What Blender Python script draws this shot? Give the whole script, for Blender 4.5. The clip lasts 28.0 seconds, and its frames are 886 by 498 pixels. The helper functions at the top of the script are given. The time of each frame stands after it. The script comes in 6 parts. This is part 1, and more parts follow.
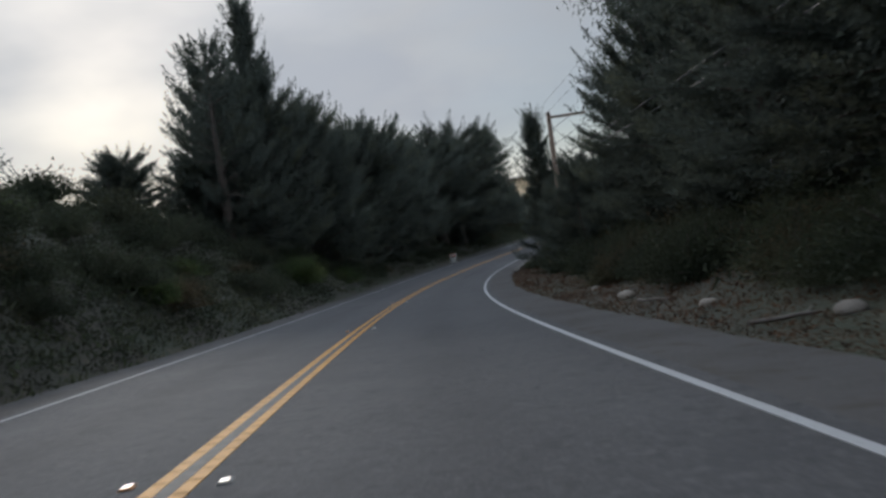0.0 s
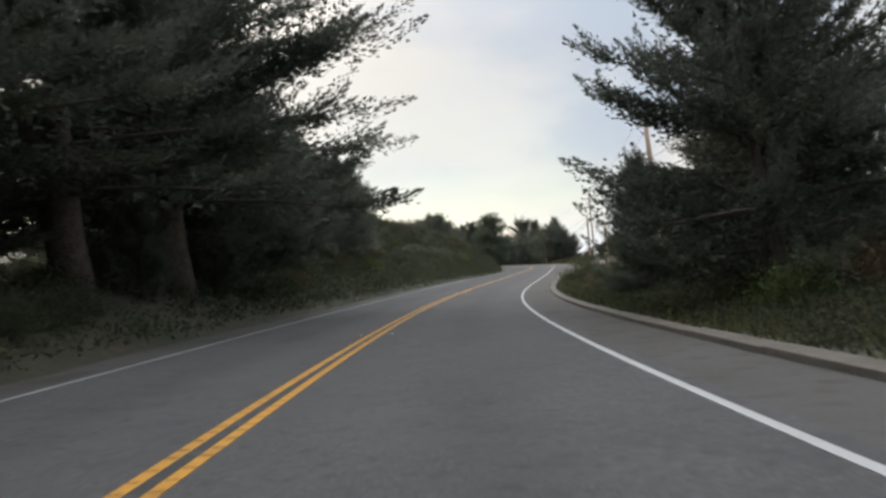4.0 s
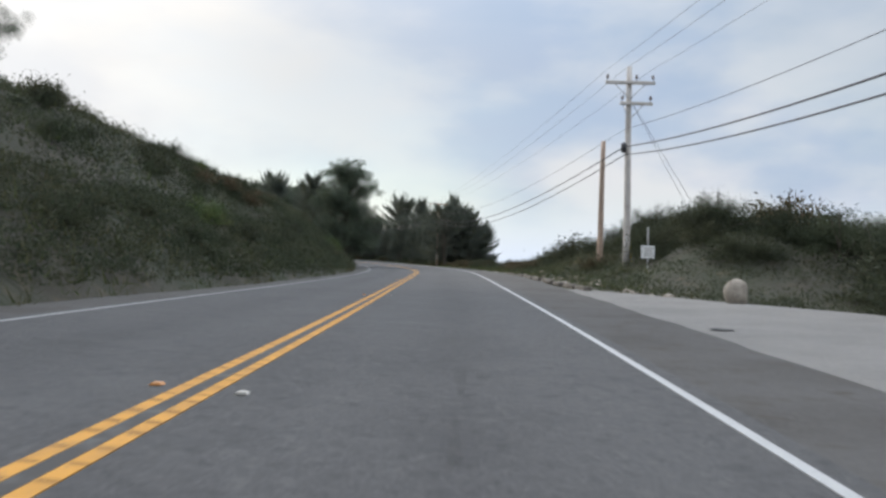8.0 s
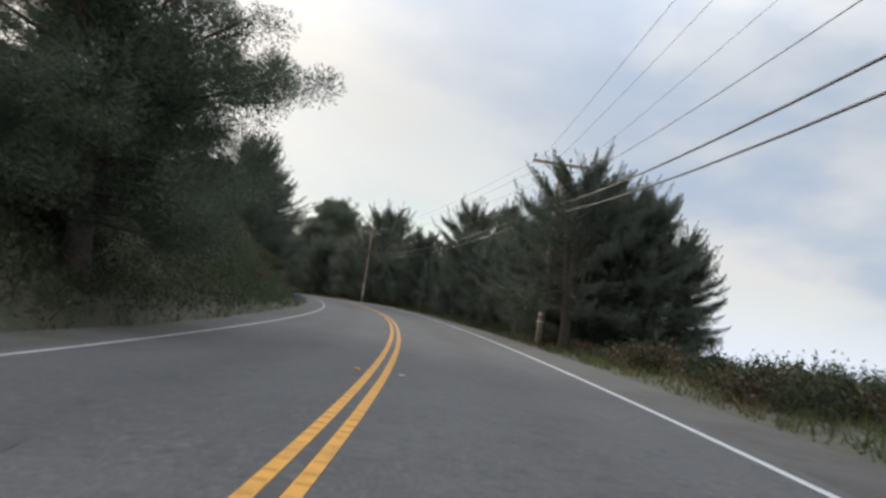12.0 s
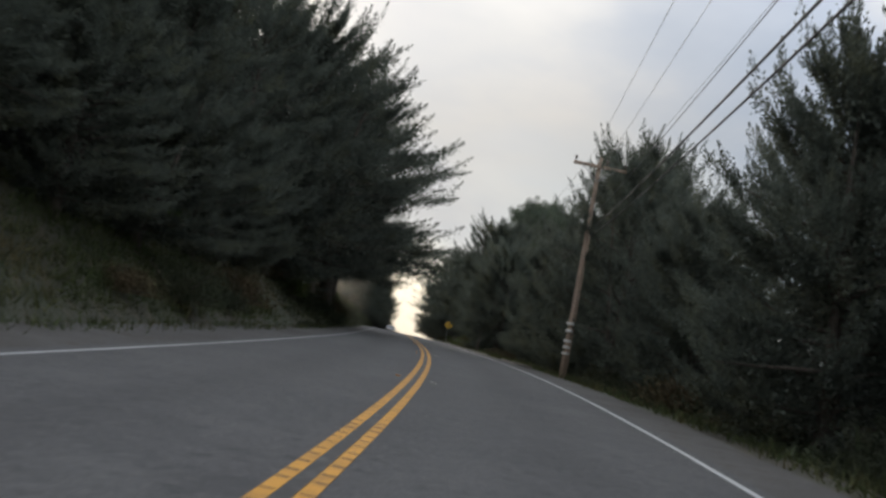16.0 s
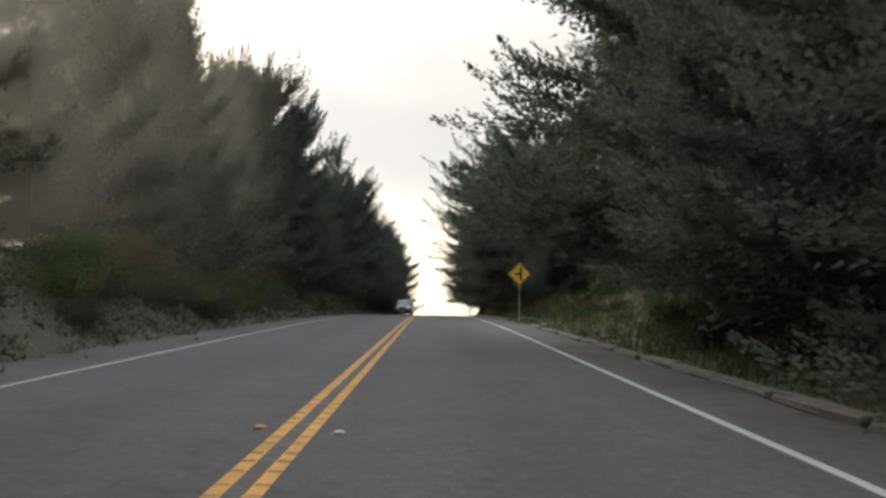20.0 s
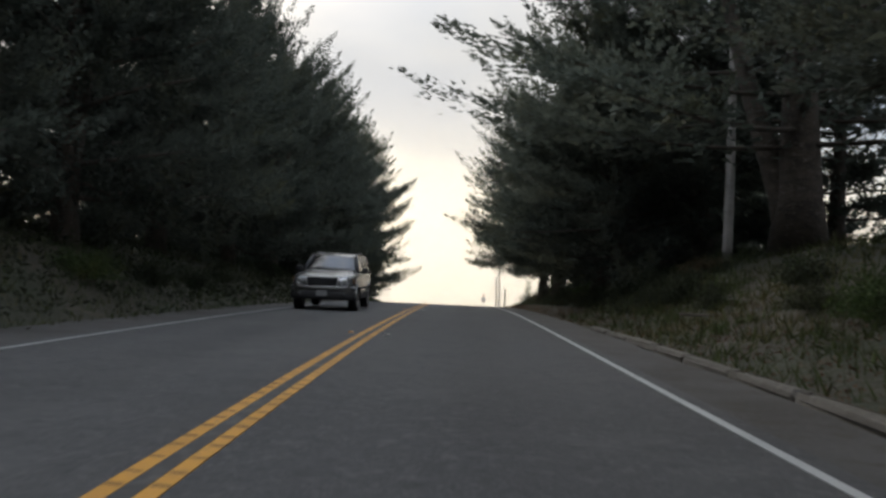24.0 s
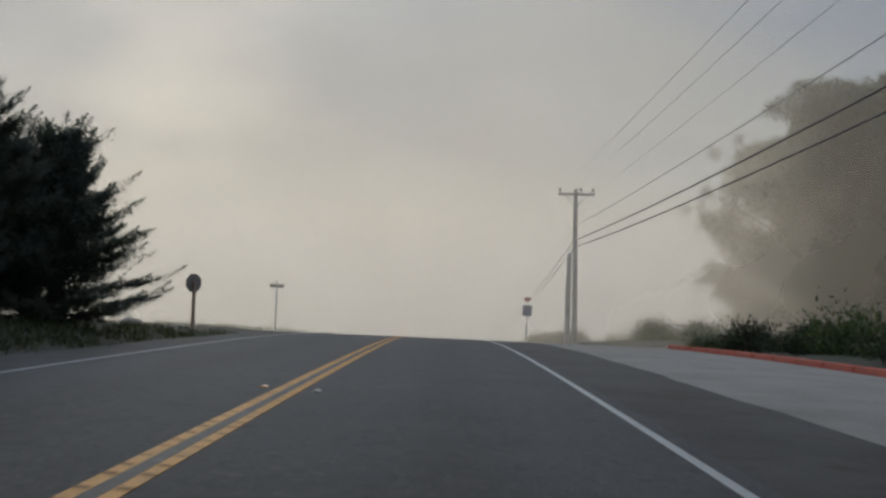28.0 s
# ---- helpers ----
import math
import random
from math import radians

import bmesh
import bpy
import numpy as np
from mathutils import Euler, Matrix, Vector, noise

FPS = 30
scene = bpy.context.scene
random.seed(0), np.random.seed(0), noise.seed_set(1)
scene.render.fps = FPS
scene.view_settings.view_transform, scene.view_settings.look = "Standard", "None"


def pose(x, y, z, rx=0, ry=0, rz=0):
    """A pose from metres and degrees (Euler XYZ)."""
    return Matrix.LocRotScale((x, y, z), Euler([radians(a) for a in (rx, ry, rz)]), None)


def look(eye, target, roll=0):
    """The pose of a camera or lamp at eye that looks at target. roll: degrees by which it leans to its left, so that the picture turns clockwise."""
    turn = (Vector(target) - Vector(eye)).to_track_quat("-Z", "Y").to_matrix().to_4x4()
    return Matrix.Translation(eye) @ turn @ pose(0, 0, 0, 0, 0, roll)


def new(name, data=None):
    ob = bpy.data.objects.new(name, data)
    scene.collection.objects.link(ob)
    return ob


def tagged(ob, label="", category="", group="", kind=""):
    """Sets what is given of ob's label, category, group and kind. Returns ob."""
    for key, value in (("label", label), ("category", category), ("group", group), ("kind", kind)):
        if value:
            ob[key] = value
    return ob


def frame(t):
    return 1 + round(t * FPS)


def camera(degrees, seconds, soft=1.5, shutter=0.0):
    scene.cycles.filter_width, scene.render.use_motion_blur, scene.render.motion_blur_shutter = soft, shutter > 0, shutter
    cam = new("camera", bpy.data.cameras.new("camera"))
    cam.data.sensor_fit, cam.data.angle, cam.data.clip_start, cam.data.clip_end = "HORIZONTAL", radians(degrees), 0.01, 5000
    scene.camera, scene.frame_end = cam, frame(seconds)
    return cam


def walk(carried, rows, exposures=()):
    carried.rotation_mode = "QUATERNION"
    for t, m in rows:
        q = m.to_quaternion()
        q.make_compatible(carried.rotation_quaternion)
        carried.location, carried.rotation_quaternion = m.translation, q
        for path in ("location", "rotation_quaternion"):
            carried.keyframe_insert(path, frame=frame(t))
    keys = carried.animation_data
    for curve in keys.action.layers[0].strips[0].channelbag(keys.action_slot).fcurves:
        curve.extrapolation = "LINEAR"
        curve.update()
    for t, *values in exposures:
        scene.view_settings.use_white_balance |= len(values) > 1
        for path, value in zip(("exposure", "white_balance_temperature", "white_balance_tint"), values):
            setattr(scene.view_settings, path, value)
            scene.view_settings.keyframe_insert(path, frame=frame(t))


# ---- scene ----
# ---- the road's line, the camera and its drive ----
# Stations run along the double yellow line in metres; d is the distance to its left, h the height over the road.
STEP = 30.0
LINE = [
    (20.0, -76.22, 4.37, 0.012), (13.04, -47.04, 2.83, 0.012), (6.08, -17.87, 1.29, 0.012), (-0.31, 11.43, -0.16, 0.007),
    (-3.88, 41.2, -0.96, 0.008), (-3.47, 71.17, -1.04, 0.019), (-0.2, 100.99, -0.75, 0.034), (5.63, 130.41, -0.11, 0.026),
    (11.3, 159.87, 0.49, -0.023), (16.41, 189.43, 1.08, -0.031), (18.67, 219.33, 1.66, -0.02), (18.54, 249.32, 2.36, -0.018),
    (15.08, 279.1, 3.1, -0.021), (8.99, 308.47, 3.51, -0.01), (2.09, 337.67, 3.86, 0.009), (-4.98, 366.82, 4.12, 0.009),
    (-12.04, 395.98, 3.96, 0.006), (-18.43, 425.29, 3.37, 0.002), (-25.12, 454.53, 2.18, 0.002), (-32.02, 483.73, 0.54, 0.005),
    (-39.38, 512.81, -2.4, 0.004), (-46.71, 541.9, -6.6, 0.004), (-54.04, 570.99, -11.6, 0.004), (-61.38, 600.08, -16.6, 0.004),
    (-68.71, 629.17, -21.0, 0.004), (-76.04, 658.26, -25.0, 0.004),
]
S0, S1 = -60.0, 690.0


def spline(knots, values, x):
    """A natural cubic spline through the knots."""
    n, h = len(knots), np.diff(knots)
    a, b = np.eye(n), np.zeros(n)
    for i in range(1, n - 1):
        a[i, i - 1], a[i, i], a[i, i + 1] = h[i - 1], 2 * (h[i - 1] + h[i]), h[i]
        b[i] = 6 * ((values[i + 1] - values[i]) / h[i] - (values[i] - values[i - 1]) / h[i - 1])
    m = np.linalg.solve(a, b)
    j = np.clip(np.searchsorted(knots, x) - 1, 0, n - 2)
    t = x - knots[j]
    return values[j] + t * ((values[j + 1] - values[j]) / h[j] - h[j] * (2 * m[j] + m[j + 1]) / 6) + t * t * m[j] / 2 + t ** 3 * (m[j + 1] - m[j]) / (6 * h[j])


_line = np.array(LINE)
_knots = S0 + STEP * np.arange(len(LINE))
_fine = np.arange(S0, S1 + 0.1, 0.5)
_xyz = np.stack([spline(_knots, _line[:, i], _fine) for i in range(4)], 1)
_tan = np.gradient(_xyz[:, :2], axis=0)
_tan /= np.linalg.norm(_tan, axis=1)[:, None]


def along(s):
    """Arrays of x, y, z, bank and the tangent's two parts at the stations s; straight on past the ends."""
    s = np.asarray(s, float)
    c = np.clip(s, S0, S1)
    out = [np.interp(c, _fine, _xyz[:, i]) for i in range(4)]
    tx, ty = np.interp(c, _fine, _tan[:, 0]), np.interp(c, _fine, _tan[:, 1])
    over = s - c
    return out[0] + tx * over, out[1] + ty * over, out[2], out[3], tx, ty


def spot(s, d, h=0.0):
    """Arrays of points: station, distance to the left, height over the road's own plane."""
    x, y, z, b, tx, ty = along(s)
    d = np.asarray(d, float)
    near = np.clip(d, -60, 60)
    px = x - ty * near - (d - near)
    py = y + tx * near
    bank = b * np.clip(d, -6.5, 6.5)
    return np.stack(np.broadcast_arrays(px, py, z + bank + h), -1)


def heading(s):
    """Degrees by which the road at station s has turned left from +y."""
    _, _, _, _, tx, ty = along(s)
    return float(np.degrees(np.arctan2(-tx, ty)))


CAM_FOV = 55.36
PATH = [
    (0, 7.627, -17.466, 2.301, 11.20, -1.18, -8.10),
    (0.5, 5.226, -8.290, 1.770, 9.43, -1.83, -6.14),
    (1, 3.151, 0.981, 1.274, 11.14, 0.72, -3.59),
    (1.5, 1.434, 10.328, 0.874, 7.69, -1.66, -4.67),
    (2, -0.141, 19.679, 0.500, 5.70, -1.90, -5.25),
    (2.5, -1.351, 29.038, 0.244, 4.22, 3.18, -3.63),
    (3, -2.100, 38.387, 0.047, 3.39, 2.07, -2.68),
    (3.5, -2.427, 47.686, -0.075, 0.34, 0.01, -6.03),
    (4, -2.423, 56.900, -0.120, -2.26, 2.34, -5.34),
    (4.5, -2.041, 66.001, -0.100, -4.72, 2.87, -4.92),
    (5, -1.442, 74.964, -0.074, -6.69, 1.28, -4.37),
    (5.5, -0.612, 83.781, 0.008, -8.31, -1.00, -4.01),
    (6, 0.369, 92.459, 0.097, -9.69, -2.56, -3.92),
    (6.5, 1.554, 100.988, 0.191, -10.98, -1.96, -4.05),
    (7, 3.030, 109.358, 0.366, -12.29, 2.35, -4.05),
    (7.5, 4.788, 117.595, 0.567, -12.38, 3.46, -1.96),
    (8, 6.450, 125.806, 0.738, -10.73, 1.81, 1.51),
    (8.5, 8.077, 133.999, 0.939, -9.53, 2.89, 4.62),
    (9, 9.652, 142.145, 1.118, -10.12, 1.37, 4.65),
    (9.5, 11.033, 150.277, 1.331, -9.83, 4.95, 4.80),
    (10, 12.501, 158.400, 1.484, -9.32, 5.96, 6.12),
    (10.5, 13.890, 166.606, 1.653, -7.44, 4.64, 8.13),
    (11, 15.229, 174.957, 1.831, -9.21, 0.87, 5.11),
    (11.5, 16.483, 183.478, 2.004, -6.62, 3.43, 6.20),
    (12, 17.502, 192.193, 2.130, -4.83, 5.08, 8.40),
    (12.5, 18.286, 201.047, 2.334, -2.58, 6.01, 10.11),
    (13, 18.856, 209.910, 2.496, -1.15, 6.41, 9.55),
    (13.5, 19.244, 218.745, 2.656, -0.03, 6.67, 8.38),
    (14, 19.484, 227.543, 2.856, 1.26, 6.90, 7.81),
    (14.5, 19.562, 236.301, 3.047, 3.22, 6.90, 8.68),
    (15, 19.420, 245.014, 3.261, 6.37, 6.14, 11.45),
    (15.5, 19.036, 253.676, 3.506, 8.59, 6.49, 12.40),
    (16, 18.368, 262.259, 3.737, 11.18, 6.35, 11.53),
    (16.5, 17.215, 270.708, 3.930, 8.55, -0.02, 9.14),
    (17, 15.966, 279.064, 4.124, 10.84, 4.62, 8.65),
    (17.5, 14.584, 287.333, 4.258, 12.63, 4.84, 8.91),
    (18, 12.931, 295.515, 4.355, 12.16, 3.03, 4.55),
    (18.5, 11.163, 303.644, 4.465, 11.78, 3.66, 1.96),
    (19, 9.317, 311.740, 4.560, 13.04, 3.88, 3.47),
    (19.5, 7.401, 319.803, 4.665, 13.54, 4.70, 3.85),
    (20, 5.503, 327.841, 4.788, 12.82, 3.83, 0.60),
    (20.5, 3.658, 335.876, 4.832, 11.87, 0.90, -0.95),
    (21, 1.803, 343.874, 4.936, 13.00, 4.65, -0.21),
    (21.5, -0.081, 351.811, 5.040, 12.83, 3.58, -0.93),
    (22, -1.947, 359.700, 5.118, 13.12, 2.46, 0.26),
    (22.5, -3.863, 367.561, 5.129, 13.56, 0.72, 1.01),
    (23, -5.773, 375.412, 5.109, 13.71, 0.16, 1.70),
    (23.5, -7.689, 383.254, 5.086, 13.60, 0.47, 2.22),
    (24, -9.510, 391.114, 5.036, 13.25, 1.25, 2.41),
    (24.5, -11.251, 398.992, 4.943, 12.70, 2.17, 2.03),
    (25, -12.941, 406.877, 4.815, 11.94, 2.75, 0.75),
    (25.5, -14.551, 414.762, 4.650, 13.00, 2.89, 1.49),
    (26, -16.213, 422.603, 4.470, 12.49, 2.12, 1.04),
    (26.5, -17.892, 430.377, 4.225, 13.05, 2.24, 1.99),
    (27, -19.575, 438.042, 3.955, 12.76, 1.73, 1.78),
    (27.5, -21.283, 445.652, 3.640, 13.24, 1.55, 2.38),
    (28, -23.017, 453.252, 3.292, 13.56, 1.14, 2.29),
]
cam = camera(CAM_FOV, 28.0, soft=2.8, shutter=0.12)
EXPOSURES = [(0.0, -0.4, 5900, 10), (1.0, 0.1, 6500, 10), (2.0, 0.72, 7000, 11), (3.0, 0.5, 6900, 10), (4.0, 0.6, 7000, 11), (6.5, 0.55, 6400, 10), (9.0, 0.5, 6450, 10), (10.0, 0.32, 6150, 9), (11.0, 0.65, 6600, 10), (12.0, 0.5, 6700, 10), (15.0, 0.12, 6600, 10), (16.0, 0.08, 6600, 10), (17.0, 0.4, 6400, 10), (18.0, 0.4, 6500, 10), (19.0, 0.42, 6700, 11), (20.0, 0.48, 6800, 11), (21.0, 0.15, 6500, 10), (22.0, 0.3, 6450, 10), (24.5, 0.15, 6400, 10), (26.0, -0.3, 5850, 8), (27.0, -1.05, 5900, 9), (28.0, -0.95, 5850, 9)]
walk(cam, [(t, pose(x, y, z, 90 + pitch, 0, yaw) @ pose(0, 0, 0, 0, 0, roll)) for t, x, y, z, yaw, pitch, roll in PATH], EXPOSURES)

# ---- sky and sun ----
SUN_AZ, SUN_EL = 31.0, 17.0     # degrees to the left of +y, and above the horizon
sun_way = Vector((-math.sin(radians(SUN_AZ)) * math.cos(radians(SUN_EL)), math.cos(radians(SUN_AZ)) * math.cos(radians(SUN_EL)), math.sin(radians(SUN_EL))))
sun = new("sun", bpy.data.lights.new("sun", "SUN"))
sun.data.energy, sun.data.angle, sun.data.color = 1.6, radians(10), (1.0, 0.90, 0.77)
sun.matrix_world = look((0, 0, 60), Vector((0, 0, 60)) - sun_way)

world = bpy.data.worlds.new("sky")
scene.world = world
world.use_nodes = True
wn, wl = world.node_tree.nodes, world.node_tree.links
wn.clear()
w_out = wn.new("ShaderNodeOutputWorld")
w_sky = wn.new("ShaderNodeTexSky")
w_sky.sky_type, w_sky.sun_disc = "NISHITA", False
w_sky.sun_elevation, w_sky.sun_rotation = radians(SUN_EL), radians(-SUN_AZ)
w_sky.air_density, w_sky.dust_density = 1.0, 0.6
w_bg = wn.new("ShaderNodeBackground")
w_bg.inputs["Strength"].default_value = 0.09
wl.new(w_sky.outputs[0], w_bg.inputs["Color"])
w_co = wn.new("ShaderNodeTexCoord")
w_map = wn.new("ShaderNodeMapping")
w_map.inputs["Scale"].default_value = (1.0, 1.0, 2.2)
wl.new(w_co.outputs["Generated"], w_map.inputs["Vector"])
w_noise = wn.new("ShaderNodeTexNoise")
w_noise.inputs["Scale"].default_value, w_noise.inputs["Detail"].default_value = 2.1, 5.0
w_noise.inputs["Roughness"].default_value = 0.48
wl.new(w_map.outputs[0], w_noise.inputs["Vector"])
w_ramp = wn.new("ShaderNodeMapRange")
w_ramp.inputs["From Min"].default_value, w_ramp.inputs["From Max"].default_value = 0.36, 0.62
w_ramp.inputs["To Min"].default_value, w_ramp.inputs["To Max"].default_value = 0.45, 1.0
wl.new(w_noise.outputs["Fac"], w_ramp.inputs["Value"])
# the cloud is brightest and warmest where the sun stands behind it
w_dot = wn.new("ShaderNodeVectorMath")
w_dot.operation = "DOT_PRODUCT"
w_dot.inputs[1].default_value = sun_way
w_norm = wn.new("ShaderNodeVectorMath")
w_norm.operation = "NORMALIZE"
wl.new(w_co.outputs["Generated"], w_norm.inputs[0])
wl.new(w_norm.outputs["Vector"], w_dot.inputs[0])
w_glow = wn.new("ShaderNodeMapRange")
w_glow.interpolation_type = "SMOOTHSTEP"
w_glow.inputs["From Min"].default_value, w_glow.inputs["From Max"].default_value = 0.62, 1.0
w_glow.inputs["To Max"].default_value = 0.70
wl.new(w_dot.outputs["Value"], w_glow.inputs["Value"])
w_col = wn.new("ShaderNodeMix")
w_col.data_type = "RGBA"
w_col.inputs["A"].default_value, w_col.inputs["B"].default_value = (0.60, 0.69, 0.84, 1), (1.0, 0.96, 0.89, 1)
wl.new(w_glow.outputs["Result"], w_col.inputs["Factor"])
w_noise2 = wn.new("ShaderNodeTexNoise")
w_noise2.inputs["Scale"].default_value, w_noise2.inputs["Detail"].default_value, w_noise2.inputs["Roughness"].default_value = 3.1, 6.0, 0.5
wl.new(w_map.outputs[0], w_noise2.inputs["Vector"])
w_part = wn.new("ShaderNodeMapRange")
w_part.interpolation_type = "SMOOTHSTEP"
w_part.inputs["From Min"].default_value, w_part.inputs["From Max"].default_value = 0.38, 0.60
wl.new(w_noise2.outputs["Fac"], w_part.inputs["Value"])
w_veil = wn.new("ShaderNodeMix")
w_veil.data_type = "RGBA"
w_veil.inputs["A"].default_value, w_veil.inputs["B"].default_value = (0.54, 0.64, 0.82, 1), (0.90, 0.91, 0.93, 1)
wl.new(w_part.outputs["Result"], w_veil.inputs["Factor"])
wl.new(w_veil.outputs["Result"], w_col.inputs["A"])
w_cloud = wn.new("ShaderNodeBackground")
w_cloud.inputs["Strength"].default_value = 0.95
wl.new(w_col.outputs["Result"], w_cloud.inputs["Color"])
# an overcast sky is about three times as bright overhead as at the horizon
w_sep = wn.new("ShaderNodeSeparateXYZ")
wl.new(w_norm.outputs["Vector"], w_sep.inputs[0])
w_zen = wn.new("ShaderNodeMapRange")
w_zen.interpolation_type = "SMOOTHSTEP"
w_zen.inputs["From Min"].default_value, w_zen.inputs["From Max"].default_value = 0.22, 0.95
w_zen.inputs["To Min"].default_value, w_zen.inputs["To Max"].default_value = 0.66, 2.9
wl.new(w_sep.outputs["Z"], w_zen.inputs["Value"])
w_near = wn.new("ShaderNodeMapRange")
w_near.interpolation_type = "SMOOTHSTEP"
w_near.inputs["From Min"].default_value, w_near.inputs["From Max"].default_value = 0.84, 1.0
w_near.inputs["To Min"].default_value, w_near.inputs["To Max"].default_value = 0.92, 1.15
wl.new(w_dot.outputs["Value"], w_near.inputs["Value"])
w_strong = wn.new("ShaderNodeMath")
w_strong.operation = "MULTIPLY"
wl.new(w_zen.outputs["Result"], w_strong.inputs[0])
wl.new(w_near.outputs["Result"], w_strong.inputs[1])
wl.new(w_strong.outputs[0], w_cloud.inputs["Strength"])
w_mix = wn.new("ShaderNodeMixShader")
wl.new(w_ramp.outputs["Result"], w_mix.inputs["Fac"])
wl.new(w_bg.outputs[0], w_mix.inputs[1])
wl.new(w_cloud.outputs[0], w_mix.inputs[2])
wl.new(w_mix.outputs[0], w_out.inputs["Surface"])


# ---- materials ----
def material(name, base, rough=0.8, metal=0.0, vary=(), bump=None, random_hue=0.0, island=0.0, spec=0.5):
    """A procedural surface: a base colour, mixed with others by noise. vary: rows of (colour, scale, low, high); bump: (scale, strength, distance)."""
    mat = bpy.data.materials.new(name)
    mat.use_nodes = True
    n, l = mat.node_tree.nodes, mat.node_tree.links
    bsdf = n["Principled BSDF"]
    bsdf.inputs["Roughness"].default_value, bsdf.inputs["Metallic"].default_value = rough, metal
    bsdf.inputs["Specular IOR Level"].default_value = spec
    co = n.new("ShaderNodeTexCoord")
    out = n.new("ShaderNodeRGB")
    out.outputs[0].default_value = (*base, 1)
    out = out.outputs[0]
    for i, (colour, scale, low, high) in enumerate(vary):
        tex = n.new("ShaderNodeTexNoise")
        tex.inputs["Scale"].default_value, tex.inputs["Detail"].default_value = scale, 4.0
        l.new(co.outputs["Object"], tex.inputs["Vector"])
        ramp = n.new("ShaderNodeMapRange")
        ramp.inputs["From Min"].default_value, ramp.inputs["From Max"].default_value = low, high
        l.new(tex.outputs["Fac"], ramp.inputs["Value"])
        mix = n.new("ShaderNodeMix")
        mix.data_type = "RGBA"
        mix.inputs["B"].default_value = (*colour, 1)
        l.new(ramp.outputs["Result"], mix.inputs["Factor"])
        l.new(out, mix.inputs["A"])
        out = mix.outputs["Result"]
    for amount, node, socket in ((random_hue, "ShaderNodeObjectInfo", "Random"), (island, "ShaderNodeNewGeometry", "Random Per Island")):
        if amount:
            info = n.new(node)
            hsv = n.new("ShaderNodeHueSaturation")
            rng = n.new("ShaderNodeMapRange")
            rng.inputs["To Min"].default_value, rng.inputs["To Max"].default_value = 1 - amount, 1 + amount
            l.new(info.outputs[socket], rng.inputs["Value"])
            l.new(rng.outputs["Result"], hsv.inputs["Value"])
            l.new(out, hsv.inputs["Color"])
            out = hsv.outputs["Color"]
    l.new(out, bsdf.inputs["Base Color"])
    if bump:
        tex = n.new("ShaderNodeTexNoise")
        tex.inputs["Scale"].default_value, tex.inputs["Detail"].default_value = bump[0], 5.0
        l.new(co.outputs["Object"], tex.inputs["Vector"])
        b = n.new("ShaderNodeBump")
        b.inputs["Strength"].default_value, b.inputs["Distance"].default_value = bump[1], bump[2]
        l.new(tex.outputs["Fac"], b.inputs["Height"])
        l.new(b.outputs["Normal"], bsdf.inputs["Normal"])
    return mat


ASPHALT = material("asphalt", (0.063, 0.062, 0.061), 0.88, vary=[((0.046, 0.046, 0.046), 0.16, 0.42, 0.75), ((0.101, 0.099, 0.096), 42.0, 0.50, 0.72), ((0.034, 0.034, 0.034), 31.0, 0.56, 0.74), ((0.050, 0.050, 0.050), 1.3, 0.52, 0.8), ((0.079, 0.078, 0.076), 0.7, 0.56, 0.8), ((0.087, 0.086, 0.082), 11.0, 0.56, 0.72), ((0.040, 0.040, 0.040), 6.5, 0.55, 0.75)], bump=(120.0, 0.5, 0.012), spec=0.35)


